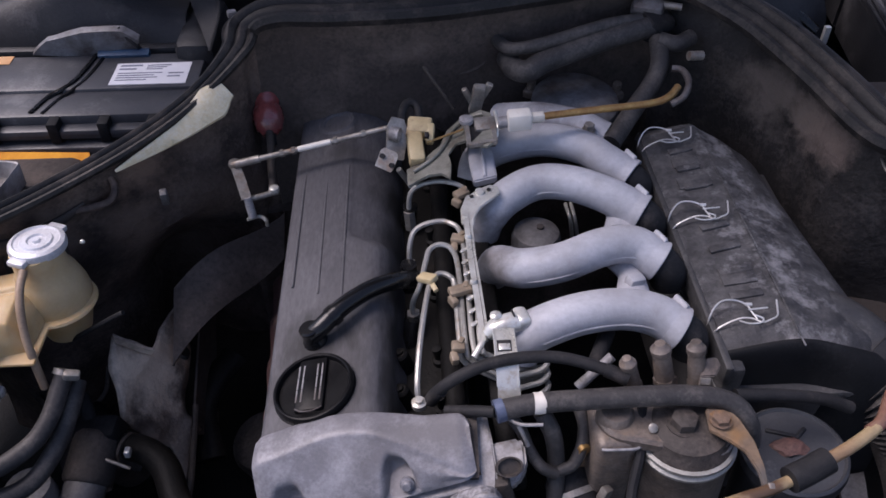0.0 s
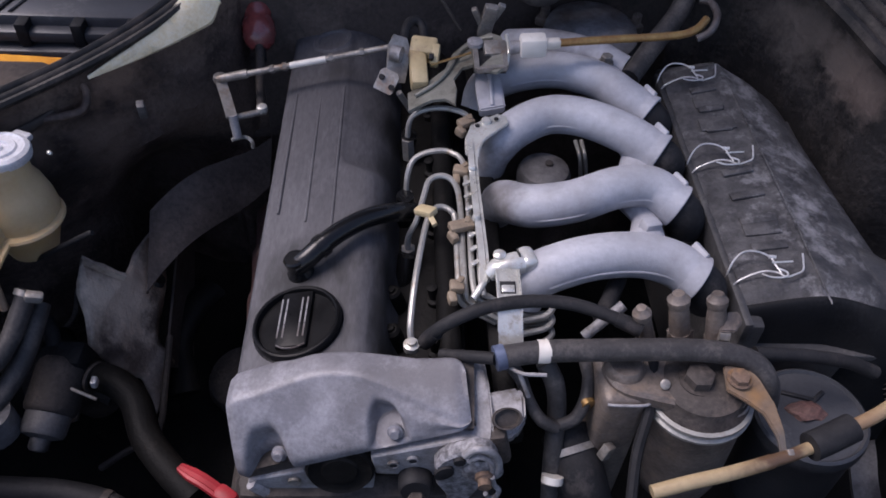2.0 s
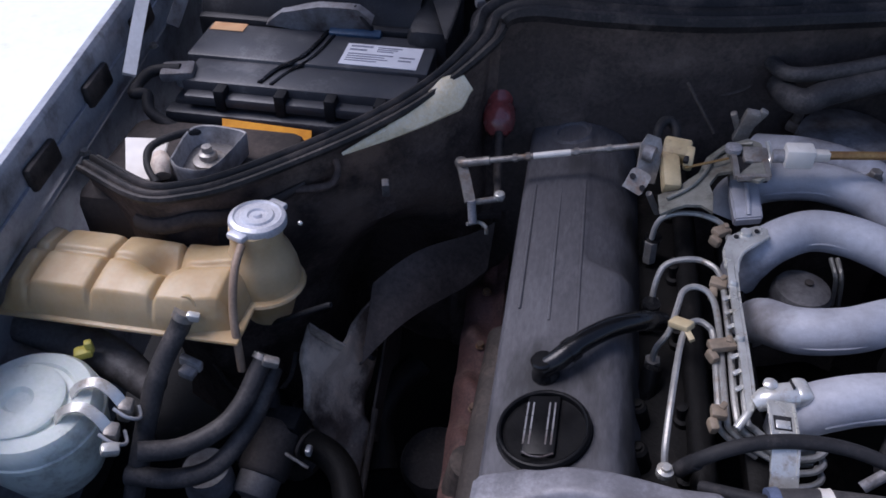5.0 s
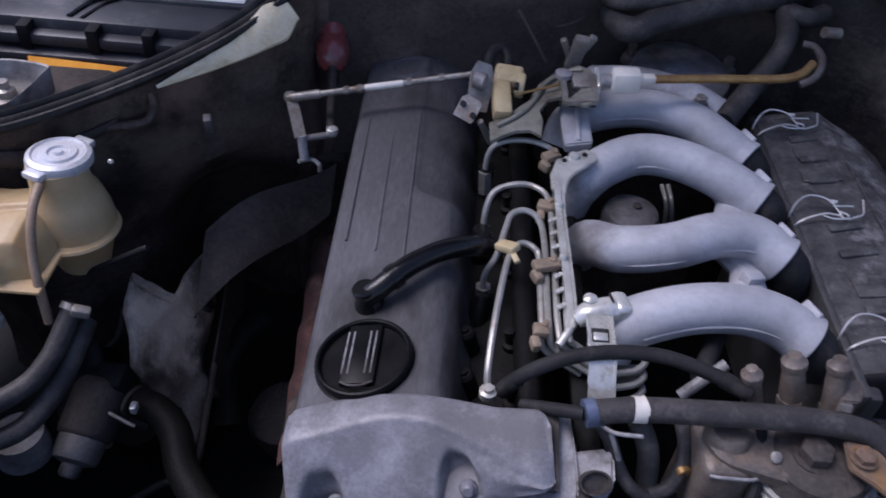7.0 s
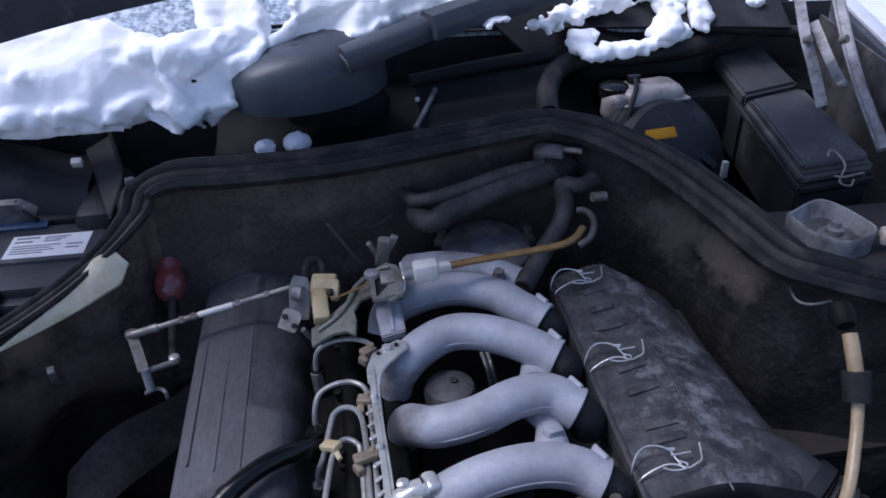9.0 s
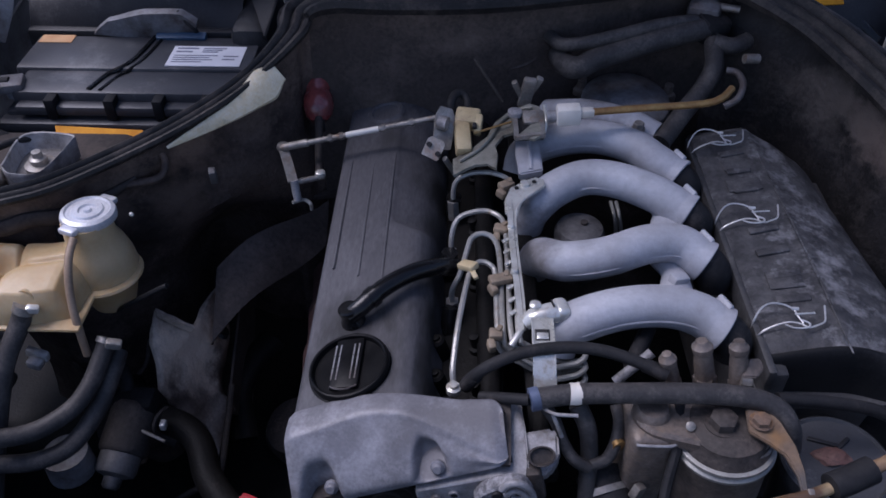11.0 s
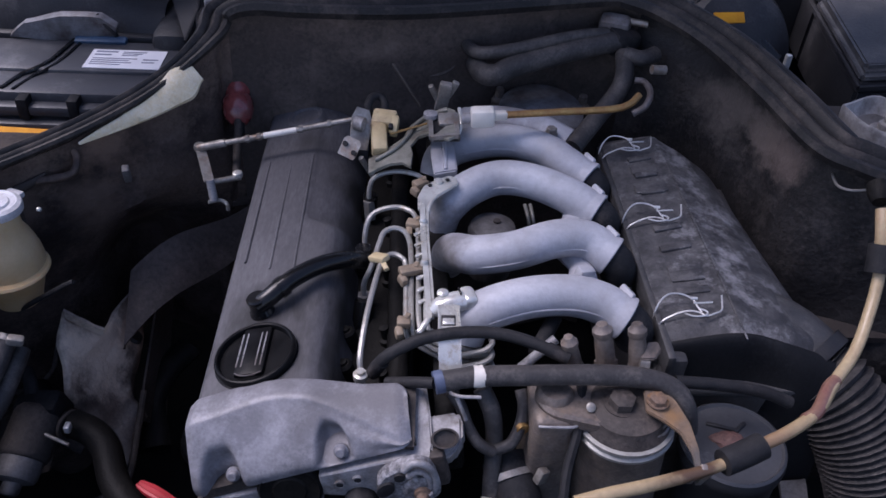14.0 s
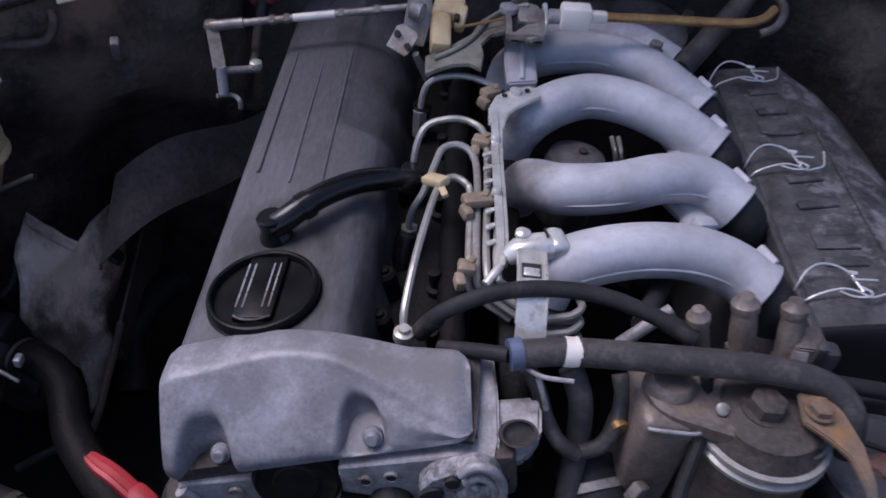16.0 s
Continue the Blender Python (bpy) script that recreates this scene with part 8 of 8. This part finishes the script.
part("cross_arm", strap([(1.009, 1.407, 1.14), (0.982, 1.302, 1.08), (0.971, 1.215, 1.02), (0.951, 1.088, 0.96)], 0.018, 0.008, (-0.55, -0.76, 0.37)), "alloy", hinge)
for x in (-0.010, 0.010):
    part("arm_edge", tube([(1.009 + x, 1.407, 1.143), (0.982 + x, 1.302, 1.083), (0.971 + x, 1.215, 1.023), (0.951 + x, 1.088, 0.963)], 0.0025, 8), "traymetal", hinge, "bright folded edge")
part("link_arm", strap([(0.945, 1.343, 1.09), (0.933, 1.25, 1.05), (0.944, 1.22, 1.02)], 0.016, 0.006, (-0.55, -0.76, 0.37)), "alloy", hinge)
for a in ((0.954, 1.259, 1.085), (0.886, 1.257, 1.09), (0.929, 1.196, 1.03)):
    part("pivot", lathe([(0.007, -0.006), (0.007, 0.006), (0.004, 0.008), (0, 0.008)], Matrix.Translation(a) @ pose(0, 0, 0, 60, 0, 30), 16), "dullzinc", hinge, "bright pivot rivet")
lhinge = thing("hood_support", (-0.72, 1.25, 0.86), "pale metal hood hinge arm behind the battery", "hinge")
part("long_arm", strap([(-0.694, 0.995, 0.9), (-0.704, 1.077, 0.95), (-0.711, 1.159, 1), (-0.709, 1.225, 1.06)], 0.018, 0.008, (0.5, -0.75, 0.4)), "whitepaint", lhinge)
part("short_arm", strap([(-0.697, 1.15, 0.9), (-0.681, 1.185, 0.95), (-0.692, 1.239, 1)], 0.02, 0.006, (0.5, -0.75, 0.4)), "greypanel", lhinge)

solo("hinge_panel", grid(lambda u, v: Vector((lerp(0.985, 1.065, u) + 0.004 * math.sin(v * 7), lerp(1.06, 1.62, u), lerp(0.70, 1.06, v))), 12, 8, 0.006), "greyrail", "grimy grey panel behind the hood hinge", "panel", kind="structure")

# ---- wiper and cowl ----
wip = thing("windscreen_wiper", (0.12, 1.36, 1.0), "black single-arm wiper with a rounded gear housing", "wiper")


def wiper_housing(u, v):
    a = u * 2 * math.pi
    c = Vector((0.053, 1.364, 1.055))
    b = max(0, (v - 0.35) / 0.65) * math.pi / 2
    r = max(0, math.cos(b)) ** 0.62 * lerp(1.03, 1.0, min(1, v / 0.35))
    h = 0.048 * min(1, v / 0.35) + 0.046 * math.sin(b) ** 1.1
    return c + Vector((0.130 * r * math.cos(a), 0.110 * r * math.sin(a) + 0.03 * math.cos(a), h * (1 + 0.18 * r * math.cos(a)) - 0.035))


part("gear_housing", grid(wiper_housing, 48, 25), "wiper", wip)
part("arm", sweep(smooth_path([(0.11, 1.292, 1.095), (0.172, 1.315, 1.108), (0.247, 1.347, 1.122), (0.263, 1.353, 1.126)], 6), [(-0.020, -0.020), (0.020, -0.020), (0.0245, -0.014), (0.0255, 0.004), (0.021, 0.013), (0.010, 0.0185), (-0.010, 0.0185), (-0.021, 0.013), (-0.0255, 0.004), (-0.0245, -0.014)], up=(0, 0, 1)), "wiper", wip)
part("blade_arm", sweep(smooth_path([(0.255, 1.331, 1.13), (0.327, 1.361, 1.14), (0.403, 1.378, 1.15), (0.488, 1.403, 1.162)], 6), [(-0.022, -0.022), (0.022, -0.022), (0.026, -0.010), (0.0265, 0.008), (0.018, 0.019), (-0.018, 0.019), (-0.0265, 0.008), (-0.026, -0.010)], up=(0, 0, 1)), "wiper", wip, "black outer wiper arm")
part("arm_seam", tube([(0.107, 1.24, 1.118), (0.116, 1.202, 1.118), (0.118, 1.186, 1.118)], 0.0016, 6), "greypanel", wip)
for k in range(5):
    part("grille_slat", block(tuple(Vector((0.049, 1.324, 1.01)).lerp(Vector((0.103, 1.324, 1.01)), k / 4)), (0.008, 0.012, 0.018), (40, 0, 10), 0.002), "rubber", wip)
part("motor_cover", lathe([(0.09, 0), (0.092, 0.03), (0.08, 0.045), (0, 0.05)], Matrix.Translation((0.096, 1.372, 0.965)), 32, 0.6), "cowl", wip)
solo("cowl_grille", grid(lambda u, v: Vector((0.232, 1.354, 1.02)).lerp(Vector((0.496, 1.384, 1.035)), u).lerp(Vector((0.229, 1.251, 0.985)).lerp(Vector((0.457, 1.283, 0.985)), u), v) + Vector((0, 0, 0.006 * math.sin(v * 12))), 30, 16, 0.006), "cowl", "black cowl grille panel with ledges", "cowl panel", kind="structure")
solo("cowl_ledge", tube([(0.221, 1.343, 1.03), (0.349, 1.368, 1.04), (0.488, 1.397, 1.045)], 0.012, 10), "cowl", "rounded black ledge of the cowl", "cowl panel", kind="structure")
solo("cowl_stick", tube([(0.263, 1.326, 1.02), (0.243, 1.285, 1.005), (0.218, 1.234, 0.99)], 0.0045, 8), "greypanel", "thin grey strip standing in the cowl", "strip")
solo("cowl_seal", tube([(0.438, 1.225, 1), (0.453, 1.298, 1.01), (0.486, 1.364, 1.025), (0.542, 1.4, 1.03), (0.649, 1.401, 1.03), (0.763, 1.416, 1.035), (0.885, 1.491, 1.045), (0.982, 1.595, 1.05)], 0.019, 14), "seal", "black rubber cowl seal over the brake booster", "seal")
solo("cowl_panel_left", grid(lambda u, v: Vector((0.352, 1.51, 1.11)).lerp(Vector((0.954, 1.579, 1.09)), u).lerp(Vector((0.465, 1.382, 1.02)).lerp(Vector((0.875, 1.488, 1.03)), u), v), 20, 8, 0.006), "cowl", "black plastic cowl edge below the windscreen", "cowl panel", kind="structure")
# black sheet over the ice: dark trim together with the hood's shadow
solo("screen_shade", grid(lambda u, v: Vector((lerp(0.28, 0.93, u), lerp(1.50, 1.74, v) - 0.10 * (2 * lerp(0.585, 1.006, u) - 1) ** 2 - 0.012, lerp(1.06, 1.20, v) + 0.010)), 20, 6, 0.004), "plastic", "black band for trim and hood shadow at the windscreen foot", "windscreen trim", kind="structure")
# solid dark box added in place of the recess's shade
solo("screen_edge_box", box(0.60, 1.02, 1.36, 1.50, 0.70, 0.96, 0.02), "cowl", "dark box standing in for the shaded recess behind the booster", "panel", kind="structure")
solo("white_fleck", block((0.23, 1.311, 1.01), (0.008, 0.006, 0.008), (0, 0, 0), 0.002), "white", "small white fleck on the cowl", "debris")


# ---- snow ----
def ball(c, r, seed, flat=0.85, sub=2):
    bm = bmesh.new()
    bmesh.ops.create_icosphere(bm, subdivisions=sub, radius=1)
    for v in bm.verts:
        n1 = noise.noise(v.co * 1.3 + Vector((seed, 0, 0))) * 0.35 + noise.noise(v.co * 3.1 + Vector((0, seed, 0))) * 0.18
        v.co = Vector(c) + Vector((v.co.x, v.co.y, v.co.z * flat)) * r * (1 + n1)
    return bm


def snow_heap(name, outline, base, height, seed, label, size=0.018, fill=1.0):
    """A heap of clumped snow: a domed core with many grown-together clumps on it and along its ragged edge."""
    rnd = random.Random(int(seed * 10))
    pts = smooth_path([*outline, outline[0]], 10)
    c = sum((Vector(p) for p in outline), Vector()) / len(outline)

    def surf(u, v):
        k = u * (len(pts) - 1)
        a = pts[int(k) % len(pts)].lerp(pts[min(int(k) + 1, len(pts) - 1)], k - int(k))
        if v > 1:
            q = c.lerp(a, 2 - v)
            q.z -= 0.02 + base * min(1, (v - 1) * 6)
            return q
        q = c.lerp(a, v)
        n2 = noise.fractal(Vector((q.x * 9, q.y * 9, seed + 7)), 1.0, 2.0, 4)
        q.z += height * (1 - v ** 6) ** 0.5 * (0.8 + 0.35 * n2)
        return q
    core = grid(lambda u, v: surf(u, v * 2), 120, 36)
    bmesh.ops.remove_doubles(core, verts=core.verts[:], dist=1e-5)
    bmesh.ops.recalc_face_normals(core, faces=core.faces[:])
    bms = [core]
    reach = sum((Vector(p) - c).length for p in pts) / len(pts)
    for p in pts:
        for _ in range(2):
            r = size * rnd.uniform(0.35, 0.95)
            bms.append(ball(p + Vector((rnd.uniform(-1, 1) * size * 0.5, rnd.uniform(-1, 0.6) * size * 0.5, rnd.uniform(-0.6, 0.7) * size)), r, rnd.uniform(0, 90)))
        if rnd.random() < 0.3:
            bms.append(ball(p + Vector((0, -size * 0.3, -size * rnd.uniform(0.6, 1.3))), size * rnd.uniform(0.3, 0.55), rnd.uniform(0, 90), 1.4))
    for _ in range(int(fill * 12 * reach / 0.2)):
        q = surf(rnd.random(), rnd.random() ** 0.6 * 0.92)
        bms.append(ball(q - Vector((0, 0, size * 0.55)), size * rnd.uniform(0.6, 1.3), rnd.uniform(0, 90), 0.8))
    ob = remeshed(solo(name, merge(*bms), "snow", label, "snow", "snow on the car", smooth=70), 0.0055 if size > 0.016 else 0.004, 3)
    for v in ob.data.vertices:
        q = v.co.copy()
        v.co += v.normal * (0.006 * noise.noise(q * 22) + 0.0016 * noise.noise(q * 70) + 0.0010 * noise.noise(q * 190))
    return ob


snow_heap("snow_patch", [(-0.624, 1.307, 1.03), (-0.487, 1.298, 1.03), (-0.384, 1.295, 1.03), (-0.262, 1.296, 1.03), (-0.203, 1.324, 1.04), (-0.147, 1.259, 1.03), (-0.134, 1.311, 1.04), (-0.088, 1.284, 1.03), (-0.062, 1.339, 1.08), (-0.041, 1.359, 1.11), (-0.078, 1.335, 1.12), (-0.116, 1.302, 1.11), (-0.144, 1.286, 1.11), (-0.196, 1.338, 1.12), (-0.231, 1.358, 1.125), (-0.305, 1.399, 1.13), (-0.37, 1.414, 1.135), (-0.62, 1.424, 1.13)], 0.03, 0.05, 1.3, "lumpy white snow heap on the cowl and windscreen foot")
snow_heap("snow_patch", [(-0.101, 1.355, 1.115), (-0.109, 1.411, 1.16), (-0.13, 1.521, 1.2), (-0.047, 1.503, 1.2), (-0.028, 1.397, 1.15), (-0.02, 1.369, 1.12), (-0.041, 1.32, 1.09), (-0.087, 1.328, 1.09)], 0.02, 0.03, 4.3, "narrow tongue of snow on the frozen windscreen", 0.018, 0.5)
snow_heap("snow_patch", [(-0.014, 1.356, 1.1), (0.036, 1.369, 1.14), (0.066, 1.437, 1.2), (0.403, 1.404, 1.2), (0.302, 1.381, 1.15), (0.206, 1.387, 1.13), (0.136, 1.355, 1.11), (0.07, 1.384, 1.11)], 0.02, 0.03, 8.3, "smooth snow sheet on the frozen windscreen", 0.012, 0.2)
def snow_ridge(path, size, seed, label, wander=0.6):
    """Snow that clings along a line: clumps of uneven size grown together, with gaps and drips."""
    rnd = random.Random(seed)
    bms = []
    for p in smooth_path(path, 7):
        for _ in range(6):
            r = size * (0.2 + 0.95 * rnd.random() ** 2.2)
            bms.append(ball(p + Vector((rnd.uniform(-1, 1), rnd.uniform(-1, 1), rnd.uniform(-0.4, 0.5))) * size * wander * 1.7, r, rnd.uniform(0, 90), 0.85))
        if rnd.random() < 0.35:
            bms.append(ball(p + Vector((rnd.uniform(-1, 1) * 0.6, -1.2, -0.6)) * size, size * rnd.uniform(0.3, 0.55), rnd.uniform(0, 90), 1.3))
    return remeshed(solo("snow_patch", merge(*bms), "snow", label, "snow", "snow on the car", smooth=70), 0.004, 4)


snow_ridge([(0.536, 1.392, 1.052), (0.542, 1.360, 1.052), (0.583, 1.376, 1.052), (0.627, 1.372, 1.054), (0.690, 1.400, 1.056), (0.745, 1.428, 1.060)], 0.013, 5, "crumbled snow along the cowl seal")
snow_ridge([(0.690, 1.390, 1.062), (0.706, 1.425, 1.080), (0.722, 1.450, 1.092), (0.706, 1.485, 1.108), (0.690, 1.530, 1.132)], 0.016, 8, "dripping tongue of snow on the cowl edge")
snow_ridge([(0.770, 1.425, 1.072), (0.774, 1.455, 1.098), (0.766, 1.500, 1.122), (0.752, 1.540, 1.142)], 0.015, 11, "dripping tongue of snow on the cowl edge")
snow_ridge([(0.465, 1.420, 1.088), (0.510, 1.445, 1.094), (0.560, 1.470, 1.101), (0.600, 1.487, 1.107), (0.645, 1.497, 1.111), (0.700, 1.500, 1.118), (0.755, 1.480, 1.110)], 0.012, 14, "thin crust of snow on the cowl edge", 1.5)
snow_ridge([(0.530, 1.400, 1.060), (0.545, 1.415, 1.066), (0.560, 1.418, 1.070)], 0.013, 17, "crumbled snow along the cowl seal")
snow_ridge([(0.352, 1.345, 1.122), (0.372, 1.360, 1.130), (0.402, 1.395, 1.142), (0.425, 1.440, 1.150)], 0.008, 21, "thin crust of snow on the wiper arm", 1.2)
for q, s in (((0.883, 1.449, 1.1), 0.014), ((0.889, 1.441, 1.105), 0.010)):
    c = Vector(q)
    solo("snow_lump", grid(lambda u, v: c + Vector((math.cos(u * 6.2832) * math.sin(v * 3.1416), math.sin(u * 6.2832) * math.sin(v * 3.1416), math.cos(v * 3.1416) * 0.8)) * s * (1 + 0.3 * noise.noise(Vector((math.cos(u * 6.2832) * 2, v * 4, s * 900)))), 18, 10), "snow", "small lump of snow on the cowl", "snow", "snow lumps", smooth=60)
for q, s in (((-0.031, 1.269, 0.96), 0.016), ((0.024, 1.271, 0.965), 0.022)):
    c = Vector(q)
    solo("snow_lump", grid(lambda u, v: c + Vector((math.cos(u * 6.2832) * math.sin(v * 3.1416), math.sin(u * 6.2832) * math.sin(v * 3.1416), math.cos(v * 3.1416) * 0.8)) * s * (1 + 0.35 * noise.noise(Vector((math.cos(u * 6.2832) * 2, math.sin(u * 6.2832) * 2 + v * 4, s * 900)))), 20, 12), "snow", "clump of snow fallen into the cowl trough", "snow", "snow lumps", smooth=60)

solo("canister_stay", rumpled([(0.556, 0.505, 0.66), (0.588, 0.512, 0.66), (0.580, 0.445, 0.64), (0.548, 0.445, 0.64)], 0.005, 0.006, 33.0, 4), "greyrail", "pale stained sheet stay beside the vacuum canister", "bracket")
solo("side_bracket", rumpled([(0.859, 0.9, 0.62), (0.901, 0.898, 0.64), (0.932, 0.862, 0.62), (0.906, 0.805, 0.57), (0.855, 0.807, 0.57), (0.838, 0.847, 0.6)], 0.006, 0.014, 21.0, 4), "palepanel", "dusty pale bracket behind the intake hose", "bracket")
